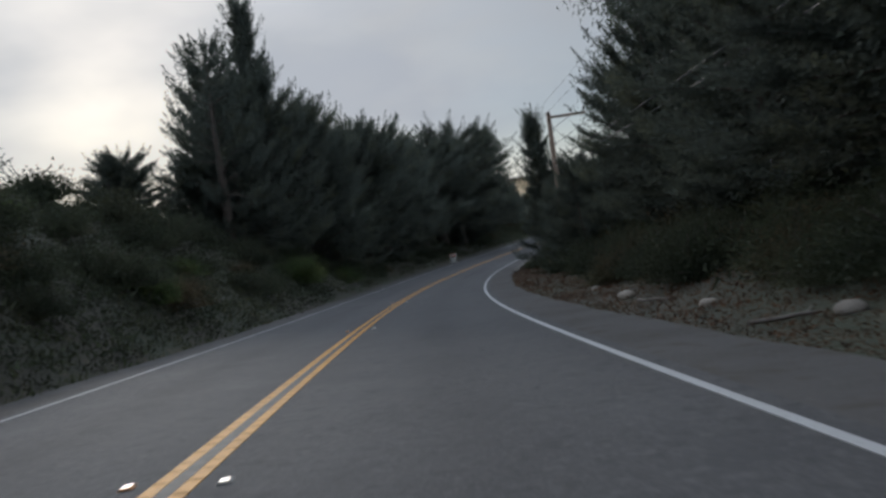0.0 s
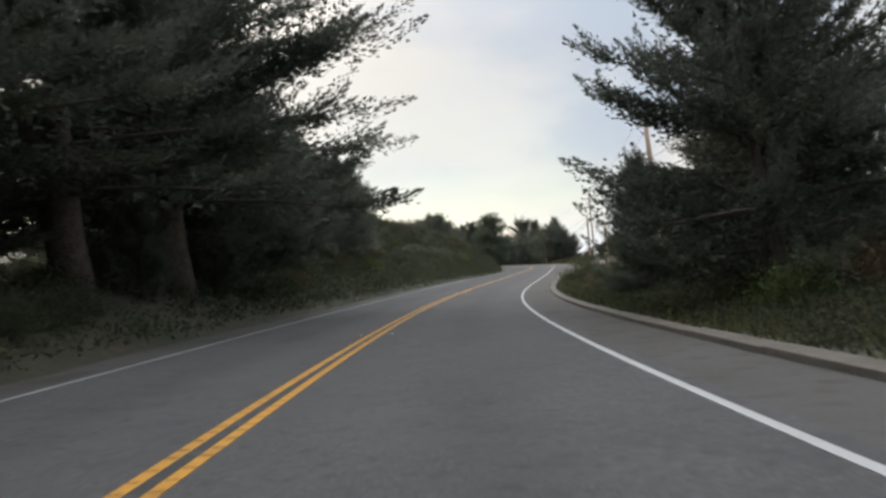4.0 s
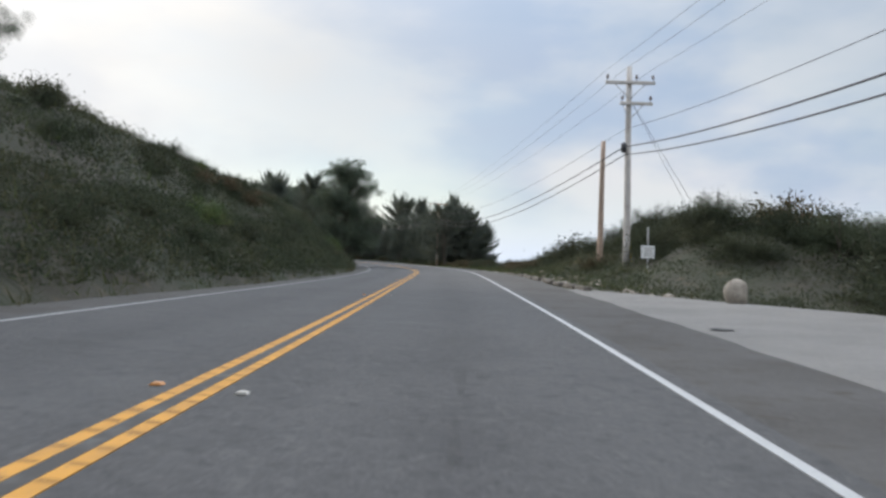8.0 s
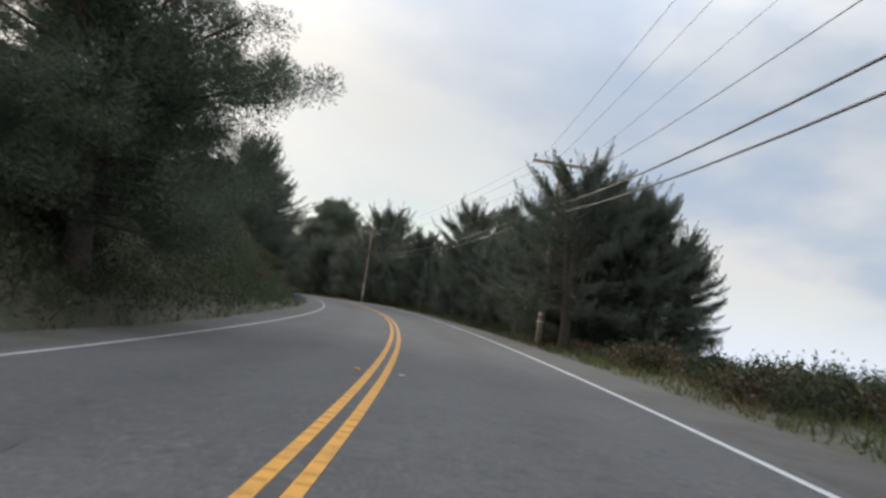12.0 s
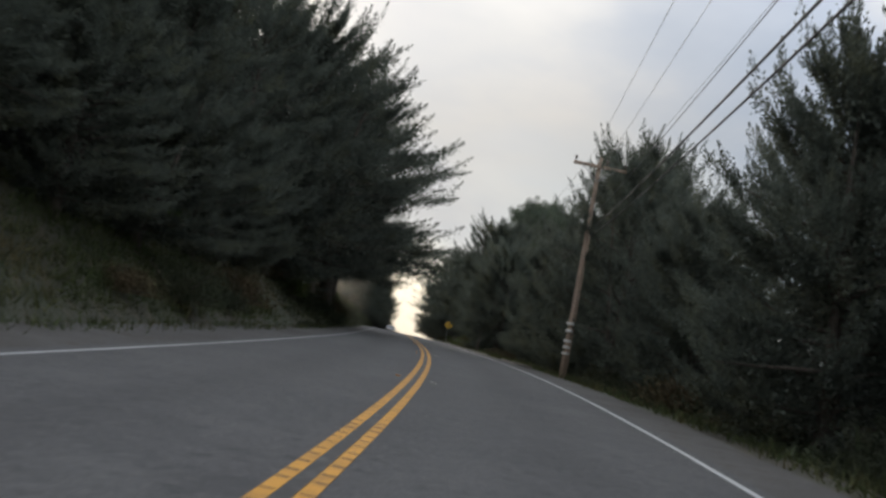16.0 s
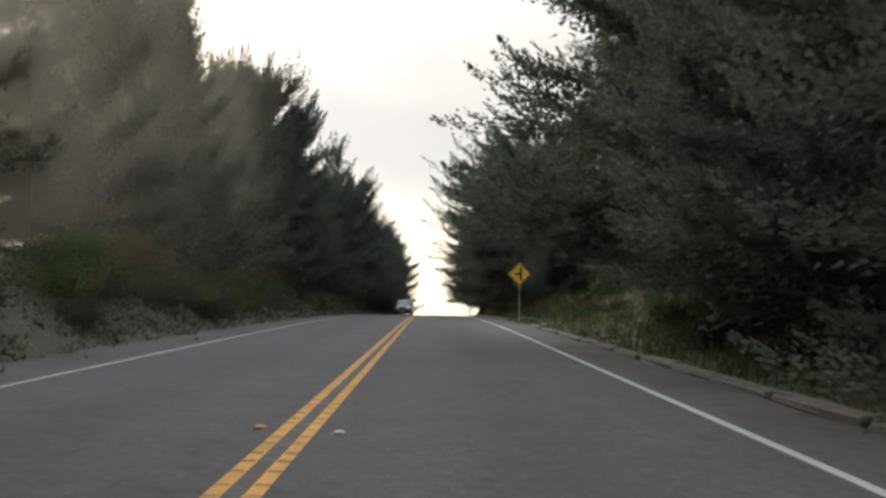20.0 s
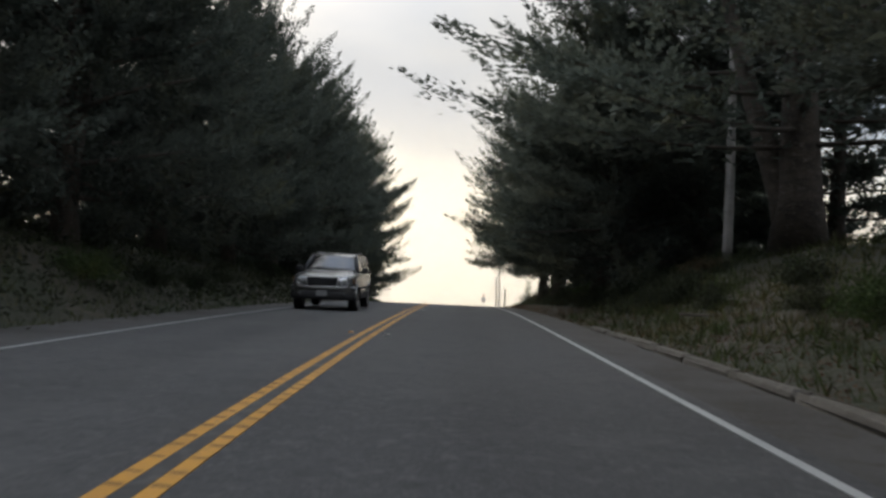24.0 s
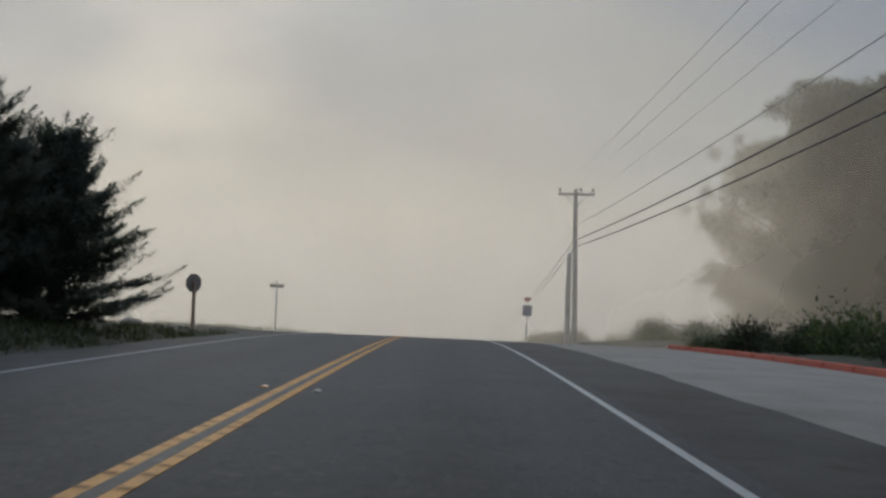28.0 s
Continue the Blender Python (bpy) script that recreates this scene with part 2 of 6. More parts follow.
def wheel_tracks(mat):
    """Oil-darkened lane middles and polished wheel tracks, by the distance from the centre line that the road's mesh carries."""
    n, l = mat.node_tree.nodes, mat.node_tree.links
    bsdf = n["Principled BSDF"]
    old = bsdf.inputs["Base Color"].links[0].from_socket
    att = n.new("ShaderNodeAttribute")
    att.attribute_name = "across"
    dist = n.new("ShaderNodeMath")
    dist.operation = "ABSOLUTE"
    l.new(att.outputs["Fac"], dist.inputs[0])
    ramp = n.new("ShaderNodeValToRGB")
    scale = n.new("ShaderNodeMath")
    scale.operation = "MULTIPLY"
    scale.inputs[1].default_value = 0.25
    l.new(dist.outputs[0], scale.inputs[0])
    l.new(scale.outputs[0], ramp.inputs["Fac"])
    ramp.color_ramp.interpolation = "B_SPLINE"
    stops = ((0.0, 0.96), (0.10, 0.94), (0.22, 1.12), (0.34, 0.95), (0.45, 0.70), (0.56, 0.95), (0.70, 1.13), (0.84, 0.96), (1.0, 1.02))
    for k, (at, v) in enumerate(stops):
        el = ramp.color_ramp.elements[k] if k < 2 else ramp.color_ramp.elements.new(at)
        el.position, el.color = at, (v * 0.5, v * 0.5, v * 0.5, 1)
    tex = n.new("ShaderNodeTexNoise")
    tex.inputs["Scale"].default_value, tex.inputs["Detail"].default_value = 0.35, 4.0
    co = n.new("ShaderNodeTexCoord")
    l.new(co.outputs["Object"], tex.inputs["Vector"])
    amount = n.new("ShaderNodeMapRange")
    amount.inputs["From Min"].default_value, amount.inputs["From Max"].default_value = 0.3, 0.7
    amount.inputs["To Min"].default_value, amount.inputs["To Max"].default_value = 0.15, 1.0
    l.new(tex.outputs["Fac"], amount.inputs["Value"])
    two = n.new("ShaderNodeMix")
    two.data_type, two.blend_type = "RGBA", "MULTIPLY"
    two.inputs["Factor"].default_value = 1.0
    l.new(ramp.outputs["Color"], two.inputs["A"])
    two.inputs["B"].default_value = (2, 2, 2, 1)
    two.clamp_factor = False
    mul = n.new("ShaderNodeMix")
    mul.data_type, mul.blend_type = "RGBA", "MULTIPLY"
    l.new(amount.outputs["Result"], mul.inputs["Factor"])
    l.new(old, mul.inputs["A"])
    l.new(two.outputs["Result"], mul.inputs["B"])
    l.new(mul.outputs["Result"], bsdf.inputs["Base Color"])


wheel_tracks(ASPHALT)
SHOULDER = material("shoulder_asphalt", (0.069, 0.066, 0.062), 0.92, vary=[((0.045, 0.041, 0.036), 0.5, 0.42, 0.7), ((0.096, 0.091, 0.083), 30.0, 0.5, 0.8), ((0.048, 0.040, 0.030), 2.6, 0.55, 0.75)], bump=(90.0, 0.4, 0.01), spec=0.3)
PATCH = material("tar_patch", (0.027, 0.027, 0.026), 0.85, vary=[((0.045, 0.043, 0.041), 9.0, 0.45, 0.7)], bump=(80.0, 0.3, 0.01))
YELLOW = material("yellow_paint", (0.50, 0.235, 0.022), 0.7, vary=[((0.36, 0.17, 0.02), 3.0, 0.45, 0.7), ((0.16, 0.11, 0.05), 22.0, 0.6, 0.75)], bump=(120.0, 0.2, 0.01))
WORNWHITE = material("worn_white_paint", (0.27, 0.27, 0.265), 0.75, vary=[((0.20, 0.20, 0.195), 1.5, 0.45, 0.75), ((0.10, 0.10, 0.10), 22.0, 0.55, 0.75)], bump=(120.0, 0.2, 0.01))
WHITE = material("white_paint", (0.36, 0.36, 0.35), 0.7, vary=[((0.33, 0.33, 0.32), 2.5, 0.45, 0.75), ((0.15, 0.15, 0.15), 26.0, 0.60, 0.75)], bump=(120.0, 0.2, 0.01))
BLACKPAINT = material("black_paint", (0.028, 0.027, 0.025), 0.75, vary=[((0.07, 0.07, 0.065), 6.0, 0.5, 0.75)])
CURB = material("asphalt_kerb", (0.105, 0.094, 0.079), 0.92, vary=[((0.07, 0.06, 0.048), 1.2, 0.4, 0.7), ((0.145, 0.128, 0.107), 14.0, 0.5, 0.8)], bump=(40.0, 0.5, 0.02))
SOIL = material("ground_soil", (0.040, 0.036, 0.024), 0.95, vary=[((0.032, 0.038, 0.020), 0.25, 0.42, 0.6), ((0.085, 0.068, 0.04), 2.4, 0.55, 0.8), ((0.034, 0.034, 0.019), 9.0, 0.5, 0.75)], bump=(7.0, 0.7, 0.08))
CONCRETE = material("concrete", (0.20, 0.185, 0.165), 0.9, vary=[((0.15, 0.14, 0.12), 0.7, 0.4, 0.7), ((0.25, 0.235, 0.21), 20.0, 0.5, 0.8)], bump=(50.0, 0.3, 0.01))
GRAVEL = material("pullout_gravel", (0.155, 0.148, 0.136), 0.93, vary=[((0.12, 0.115, 0.105), 0.6, 0.4, 0.7), ((0.25, 0.235, 0.21), 35.0, 0.5, 0.75)], bump=(60.0, 0.5, 0.02))
BARK = material("bark", (0.085, 0.068, 0.052), 0.95, vary=[((0.045, 0.037, 0.03), 5.0, 0.4, 0.7), ((0.15, 0.13, 0.11), 14.0, 0.55, 0.8)], bump=(18.0, 0.8, 0.05))
PALEBARK = material("pale_bark", (0.20, 0.175, 0.15), 0.95, vary=[((0.09, 0.075, 0.06), 4.0, 0.4, 0.65)], bump=(14.0, 0.6, 0.04))
CYPRESS = material("cypress_foliage", (0.100, 0.114, 0.092), 0.8, vary=[((0.118, 0.120, 0.070), 0.55, 0.5, 0.75), ((0.080, 0.094, 0.080), 2.6, 0.45, 0.7)], random_hue=0.15, island=0.20, spec=0.15)
PINE = material("pine_foliage", (0.076, 0.096, 0.068), 0.7, vary=[((0.092, 0.112, 0.070), 0.8, 0.45, 0.7)], random_hue=0.12, island=0.35, spec=0.25)
EUCALYPT = material("eucalyptus_foliage", (0.055, 0.072, 0.042), 0.6, vary=[((0.08, 0.09, 0.06), 0.8, 0.45, 0.7)], island=0.4, spec=0.3)
SCRUB = material("scrub_foliage", (0.048, 0.057, 0.033), 0.8, vary=[((0.070, 0.072, 0.042), 0.22, 0.45, 0.62), ((0.034, 0.044, 0.027), 2.0, 0.45, 0.7)], random_hue=0.3, island=0.2, spec=0.2)
DRYSCRUB = material("dry_scrub", (0.105, 0.078, 0.046), 0.9, vary=[((0.06, 0.058, 0.03), 0.8, 0.4, 0.65)], random_hue=0.25, island=0.4, spec=0.15)
LUSH = material("lush_shrub", (0.060, 0.095, 0.032), 0.7, vary=[((0.11, 0.12, 0.035), 1.2, 0.45, 0.7)], random_hue=0.25, island=0.4, spec=0.25)
GRASS = material("grass", (0.066, 0.076, 0.032), 0.85, vary=[((0.115, 0.095, 0.048), 0.3, 0.45, 0.65), ((0.05, 0.075, 0.026), 1.6, 0.4, 0.7)], island=0.45, spec=0.2)
LITTER = material("dry_needles", (0.12, 0.064, 0.036), 0.95, vary=[((0.05, 0.032, 0.02), 3.0, 0.4, 0.7)], island=0.4, spec=0.1)
POLEWOOD = material("pole_wood", (0.33, 0.24, 0.175), 0.9, vary=[((0.19, 0.135, 0.10), 1.2, 0.4, 0.7), ((0.42, 0.33, 0.26), 12.0, 0.5, 0.8)], bump=(30.0, 0.5, 0.02))
GREYWOOD = material("weathered_pole", (0.46, 0.43, 0.39), 0.85, vary=[((0.30, 0.27, 0.24), 1.5, 0.4, 0.7), ((0.55, 0.52, 0.48), 15.0, 0.5, 0.8)], bump=(30.0, 0.5, 0.02))
STEEL = material("galvanised_steel", (0.42, 0.43, 0.44), 0.45, 0.8, vary=[((0.3, 0.3, 0.31), 9.0, 0.4, 0.7)])
CABLE = material("black_cable", (0.035, 0.035, 0.038), 0.6)
CERAMIC = material("brown_insulator", (0.10, 0.07, 0.06), 0.25)
SIGNYELLOW = material("sign_yellow", (0.62, 0.36, 0.03), 0.5, vary=[((0.52, 0.30, 0.03), 6.0, 0.45, 0.75)])
SIGNBLACK = material("sign_black", (0.012, 0.012, 0.012), 0.55)
SIGNWHITE = material("sign_white", (0.70, 0.70, 0.68), 0.5, vary=[((0.58, 0.57, 0.54), 7.0, 0.5, 0.75)])
SIGNORANGE = material("sign_orange", (0.75, 0.20, 0.06), 0.5)
SIGNBLUE = material("sign_blue", (0.10, 0.15, 0.24), 0.5)
SIGNBACK = material("sign_back", (0.24, 0.22, 0.19), 0.5, 0.5, vary=[((0.16, 0.14, 0.12), 7.0, 0.45, 0.75)])
REDPAINT = material("red_kerb_paint", (0.42, 0.09, 0.055), 0.8, vary=[((0.25, 0.10, 0.075), 3.0, 0.45, 0.7)], bump=(30.0, 0.4, 0.02))
STONE = material("stone", (0.28, 0.245, 0.20), 0.9, vary=[((0.17, 0.145, 0.115), 3.0, 0.4, 0.7), ((0.36, 0.33, 0.28), 18.0, 0.5, 0.8)], bump=(12.0, 0.7, 0.05), random_hue=0.2)



def let_light_through(mat, amount):
    """Thin leaves pass on a part of the light that falls on their far side."""
    n, l = mat.node_tree.nodes, mat.node_tree.links
    bsdf, out = n["Principled BSDF"], n["Material Output"]
    thin, mix = n.new("ShaderNodeBsdfTranslucent"), n.new("ShaderNodeMixShader")
    mix.inputs["Fac"].default_value = amount
    l.new(bsdf.inputs["Base Color"].links[0].from_socket, thin.inputs["Color"])
    l.new(bsdf.outputs[0], mix.inputs[1])
    l.new(thin.outputs[0], mix.inputs[2])
    l.new(mix.outputs[0], out.inputs["Surface"])


for leafy in (CYPRESS, PINE, EUCALYPT, SCRUB, LUSH, GRASS):
    let_light_through(leafy, 0.38)


# ---- building helpers ----
def part(name, bm, mat, parent=None, label=""):
    """A bmesh, or a mesh, as one object under its thing."""
    if isinstance(bm, bmesh.types.BMesh):
        me = bpy.data.meshes.new(name)
        bm.to_mesh(me)
        bm.free()
    else:
        me = bm
    if mat is not None and not me.materials:
        me.materials.append(mat)
    ob = new(name, me)
    if parent is not None:
        ob.parent = parent
    if label:
        ob["label"] = label
    return ob


def soup(name, verts, faces, mat=None, smooth=False):
    """A mesh from arrays: verts (n, 3) and faces (m, k)."""
    verts, faces = np.asarray(verts, np.float32), np.asarray(faces, np.int32)
    me = bpy.data.meshes.new(name)
    k = faces.shape[1]
    me.vertices.add(len(verts))
    me.vertices.foreach_set("co", verts.ravel())
    me.loops.add(faces.size)
    me.loops.foreach_set("vertex_index", faces.ravel())
    me.polygons.add(len(faces))
    me.polygons.foreach_set("loop_start", np.arange(0, faces.size, k, dtype=np.int32))
    me.polygons.foreach_set("use_smooth", np.full(len(faces), smooth))
    me.update(calc_edges=True)
    if mat is not None:
        me.materials.append(mat)
    return me


def thing(name, label, category, group="", kind="", at=None):
    ob = new(name)
    ob.empty_display_size = 0.2
    tagged(ob, label, category, group, kind)
    if at is not None:
        ob.matrix_world = at
    return ob


def on_road(s, d, h=0.0, turn=0.0, tilt=0.0):
    """A pose at a station, turned with the road."""
    x, y, z = (float(q) for q in spot(s, d, h))
    return pose(x, y, z, tilt, 0, heading(s) + turn)


def box(bm, sx, sy, sz, m=None, bevel=0.0):
    made = bmesh.ops.create_cube(bm, size=1.0, matrix=(m or Matrix()) @ Matrix.Diagonal((sx, sy, sz, 1)))
    if bevel:
        edges = {e for v in made["verts"] for e in v.link_edges}
        bmesh.ops.bevel(bm, geom=list(edges), offset=bevel, segments=2, affect="EDGES", profile=0.6)
    return bm


def tube(bm, points, radii, sides=8, cap=True):
    """A tapered round rod through the points."""
    rings, up = [], Vector((0.13, 0.21, 0.97))
    for i, p in enumerate(points):
        p = Vector(p)
        way = (Vector(points[min(i + 1, len(points) - 1)]) - Vector(points[max(i - 1, 0)])).normalized()
        side = way.cross(up)
        side = side.normalized() if side.length > 1e-3 else Vector((1, 0, 0))
        other = way.cross(side)
        rings.append([bm.verts.new(p + (side * math.cos(a) + other * math.sin(a)) * radii[i]) for a in (2 * math.pi * k / sides for k in range(sides))])
    for a, b in zip(rings, rings[1:]):
        for k in range(sides):
            bm.faces.new((a[k], a[(k + 1) % sides], b[(k + 1) % sides], b[k])).smooth = True
    if cap:
        bm.faces.new(rings[-1])
        bm.faces.new(rings[0][::-1])
    return bm


def lathe(bm, profile, sides=12, m=None):
    """A turned form from rows of (radius, height)."""
    m = m or Matrix()
    rings = [[bm.verts.new(m @ Vector((r * math.cos(2 * math.pi * k / sides), r * math.sin(2 * math.pi * k / sides), z))) for k in range(sides)] for r, z in profile]
    for a, b in zip(rings, rings[1:]):
        for k in range(sides):
            bm.faces.new((a[k], a[(k + 1) % sides], b[(k + 1) % sides], b[k])).smooth = True
    bm.faces.new(rings[-1])
    bm.faces.new(rings[0][::-1])
    return bm


def prism(bm, outline, depth, m=None):
    """A flat outline of (x, z) pulled along y by depth, centred."""
    m = m or Matrix()
    a = [bm.verts.new(m @ Vector((x, -depth / 2, z))) for x, z in outline]
    b = [bm.verts.new(m @ Vector((x, depth / 2, z))) for x, z in outline]
    bm.faces.new(a)
    bm.faces.new(b[::-1])
    for i in range(len(a)):
        j = (i + 1) % len(a)
        bm.faces.new((a[j], a[i], b[i], b[j]))
    return bm


# ---- ground ----
def rise(x, a, b):
    t = np.clip((x - a) / (b - a), 0, 1)
    return t * t * (3 - 2 * t)


def ripple(x, y, k=1.0, seed=0.0):
    return (np.sin(x * 0.31 * k + seed) * np.cos(y * 0.23 * k + 1.3 * seed) + 0.6 * np.sin(x * 0.83 * k + 2.1 + seed) * np.sin(y * 0.71 * k + 0.4) + 0.35 * np.cos(x * 1.9 * k - y * 1.3 * k + seed)) / 1.6


LEFT_S = [-60, 28, 45, 60, 105, 122, 150, 185, 215, 240, 290, 312, 335, 360, 400, 470, 490, 505, 700]
LEFT_H = [5.6, 5.6, 3.0, 1.4, 1.5, 4.2, 6.2, 5.6, 4.6, 5.4, 6.2, 3.4, 1.8, 1.8, 2.0, 1.6, 0.7, 0.15, 0.1]
TOE_S = [-60, 245, 262, 330, 350, 700]
TOE_D = [5.0, 5.0, 5.8, 5.8, 5.2, 5.0]
RIGHT_S = [-60, 20, 60, 120, 145, 168, 174, 188, 200, 215, 240, 300, 340, 362, 385, 430, 470, 482, 500, 560, 700]
RIGHT_H = [1.6, 1.4, 0.9, 0.3, -0.6, 0.0, 2.0, 2.2, 0.5, 0.2, 0.0, -0.8, -0.5, 0.8, 1.8, 2.4, 2.0, 0.3, 0.2, 0.6, -0.5]
EDGE_S = [-60, 150, 154, 157, 164, 168, 172, 190, 210, 320, 345, 478, 486, 490, 512, 520, 700]
EDGE_D = [5.0, 5.0, 8.5, 11.0, 11.0, 8.6, 6.2, 5.6, 5.05, 5.05, 4.8, 4.8, 8.2, 10.6, 10.6, 6.6, 6.0]


def ground_height(s, d):
    """Height of the ground over the road, at arrays of stations and distances."""
    s, d = np.asarray(s, float), np.asarray(d, float)
    top = np.interp(s, LEFT_S, LEFT_H)
    toe = np.interp(s, TOE_S, TOE_D)
    left = np.clip((d - toe) / np.maximum(top * 1.1, 3.0), 0, None)
    left = top * np.where(left < 1, left ** 0.9, 1 + 0.10 * (left - 1) / (1 + 0.15 * (left - 1)))
    out = -d - np.interp(s, EDGE_S, EDGE_D)
    right = np.interp(s, RIGHT_S, RIGHT_H) * rise(out, 0, 6.5) - 48 * rise(out, 20, 130)
    rough = ripple(s, d, 1.0) * 0.18 * rise(np.abs(d), 6.5, 10) + ripple(s, d, 0.22, 2.0) * 0.8 * rise(d, 16, 40)
    flat = np.where((out > -3.5) & (out < 0) & (d < 0), 0, 1)
    return np.where(d > 0, left * (d > toe), np.where(out > 0, right, 0)) + rough * flat - 0.07 - 40 * rise(s, 560, 760) - 30 * rise(s, 515, 640) * rise(np.abs(d), 8, 30)


def ground_spot(s, d, sink=0.0):
    """A point on the ground."""
    return spot(s, d, ground_height(s, d) - sink)


def sheet(name, s, d, height, mat):
    """A grid over stations s and distances d; height(s, d) over the road."""
    ss, dd = np.meshgrid(s, d, indexing="ij")
    pts = spot(ss, dd, height(ss, dd)).reshape(-1, 3)
    n, k = len(s), len(d)
    i = (np.arange(n - 1)[:, None] * k + np.arange(k - 1)[None]).ravel()
    return soup(name, pts, np.stack([i, i + k, i + k + 1, i + 1][::-1], 1), mat, smooth=True)


g_s = np.concatenate([[-900, -400, -160, -90], np.arange(-60, 560, 1.6), np.arange(560, 700, 6), [760, 900, 1300, 2200]])
g_d = np.concatenate([[-2500, -900, -400, -220], np.arange(-150, -30, 8), np.arange(-30, -14, 1.5), np.arange(-14, 14.1, 0.7), np.arange(15, 32, 1.5), np.arange(34, 100, 8), [130, 220, 500, 1500, 3000]])
ground = tagged(part("ground", sheet("ground", g_s, g_d, ground_height, SOIL), None), "bare brown soil with patchy green growth", "ground", kind="structure")
# ---- road and its markings ----
r_s = np.arange(-60, 690, 1.0)


def strip(name, s, d0, d1, thick, mat, lift=0.0):
    """A ribbon along the road between two distances, with thickness."""
    d0, d1 = np.broadcast_to(d0, s.shape), np.broadcast_to(d1, s.shape)
    rows = [spot(s, d0, lift - thick), spot(s, d0, lift), spot(s, d1, lift), spot(s, d1, lift - thick)]
    pts = np.stack(rows, 1).reshape(-1, 3)
    i = np.arange(len(s) - 1)[:, None] * 4 + np.arange(4)[None]
    j = np.arange(len(s) - 1)[:, None] * 4 + (np.arange(4)[None] + 1) % 4
    faces = np.stack([i, j, j + 4, i + 4], -1).reshape(-1, 4)
    return soup(name, pts, faces, mat)


LANE = 3.55
r_d = np.concatenate([[-LANE - 0.22], np.arange(-3.5, 3.51, 0.25), [LANE + 0.25]])
road_mesh = sheet("road", r_s, r_d, lambda s, d: 0.0 * s, ASPHALT)
across = road_mesh.attributes.new("across", "FLOAT", "POINT")
across.data.foreach_set("value", np.tile(r_d, len(r_s)).astype(np.float32))
road = tagged(part("road", road_mesh, None), "grey worn asphalt two-lane road", "road", kind="structure")
part("road_bed", strip("road_bed", r_s, -LANE - 0.22, LANE + 0.25, 0.25, SHOULDER, -0.006), None, road)
w_wob = 0.06 * np.sin(r_s * 0.9) + 0.05 * np.sin(r_s * 2.3 + 1)
shoulder_right = tagged(part("shoulder_right", strip("shoulder_right", r_s, -np.minimum(np.interp(r_s, EDGE_S, EDGE_D), 5.6) + 0.1 + w_wob * 0.6, -LANE - 0.22, 0.25, SHOULDER, -0.004), None), "pale grey asphalt road shoulder", "shoulder", kind="structure")
shoulder_left = tagged(part("shoulder_left", strip("shoulder_left", r_s, LANE + 0.25, np.interp(r_s, TOE_S, TOE_D) - 0.25 + w_wob + 0.12 * np.sin(r_s * 0.21), 0.25, SHOULDER, -0.004), None), "narrow pale asphalt road shoulder", "shoulder", kind="structure")
markings = tagged(new("road_markings"), "double yellow centre line and white edge lines", "road markings", kind="structure")
for nm, a, b, mat in (("yellow_line", 0.056, 0.156, YELLOW), ("yellow_line", -0.156, -0.056, YELLOW), ("centre_stripe", -0.052, 0.052, BLACKPAINT), ("white_line", LANE - 0.042, LANE + 0.042, WORNWHITE), ("white_line", -LANE - 0.045, -LANE + 0.045, WHITE)):
    part(nm, strip(nm, r_s, a, b, 0.006, mat, 0.005), None, markings)


# shallow grooves milled across the yellow lines, dirtier beyond the hill
gr_mats = (material("worn_groove", (0.33, 0.158, 0.022), 0.85, vary=[((0.20, 0.10, 0.025), 0.15, 0.45, 0.62)]), material("dirty_groove", (0.20, 0.100, 0.024), 0.85, vary=[((0.10, 0.06, 0.03), 0.15, 0.45, 0.62)]))
for gr_mat, gr_a, gr_b in ((gr_mats[0], -10.0, 262.0), (gr_mats[1], 262.0, 560.0)):
    gr_s = np.arange(gr_a, gr_b, 0.31)
    gr_s = gr_s + 0.03 * np.sin(gr_s * 7.3)
    gr_pts, gr_half = [], 0.038 + 0.012 * np.sin(gr_s * 3.1)
    for g0, g1 in ((0.068, 0.158), (-0.158, -0.068)):
        gr_pts.append(np.stack([spot(gr_s - gr_half, g0, 0.0068), spot(gr_s + gr_half * 0.6, g0, 0.0068), spot(gr_s + gr_half, g1, 0.0068), spot(gr_s - gr_half * 0.6, g1, 0.0068)], 1).reshape(-1, 3))
    gr_pts = np.concatenate(gr_pts)
    tagged(part("rumble_groove", soup("rumble_groove", gr_pts, np.arange(len(gr_pts)).reshape(-1, 4), gr_mat), None, markings, "dark worn grooves across the yellow lines"), kind="stuff")


# ---- trees and shrubs ----
def leaves(rng, base, way, length, width):
    """Narrow pointed leaves, one triangle each, at arrays of bases and directions."""
    n = len(base)
    way = way / (np.linalg.norm(way, axis=1, keepdims=True) + 1e-9)
    side = np.cross(way, rng.normal(size=(n, 3)))
    side /= np.linalg.norm(side, axis=1, keepdims=True) + 1e-9
    length, width = np.broadcast_to(length, n)[:, None], np.broadcast_to(width, n)[:, None]
    pts = np.stack([base - side * width / 2, base + side * width / 2, base + way * length], 1).reshape(-1, 3)
    return pts


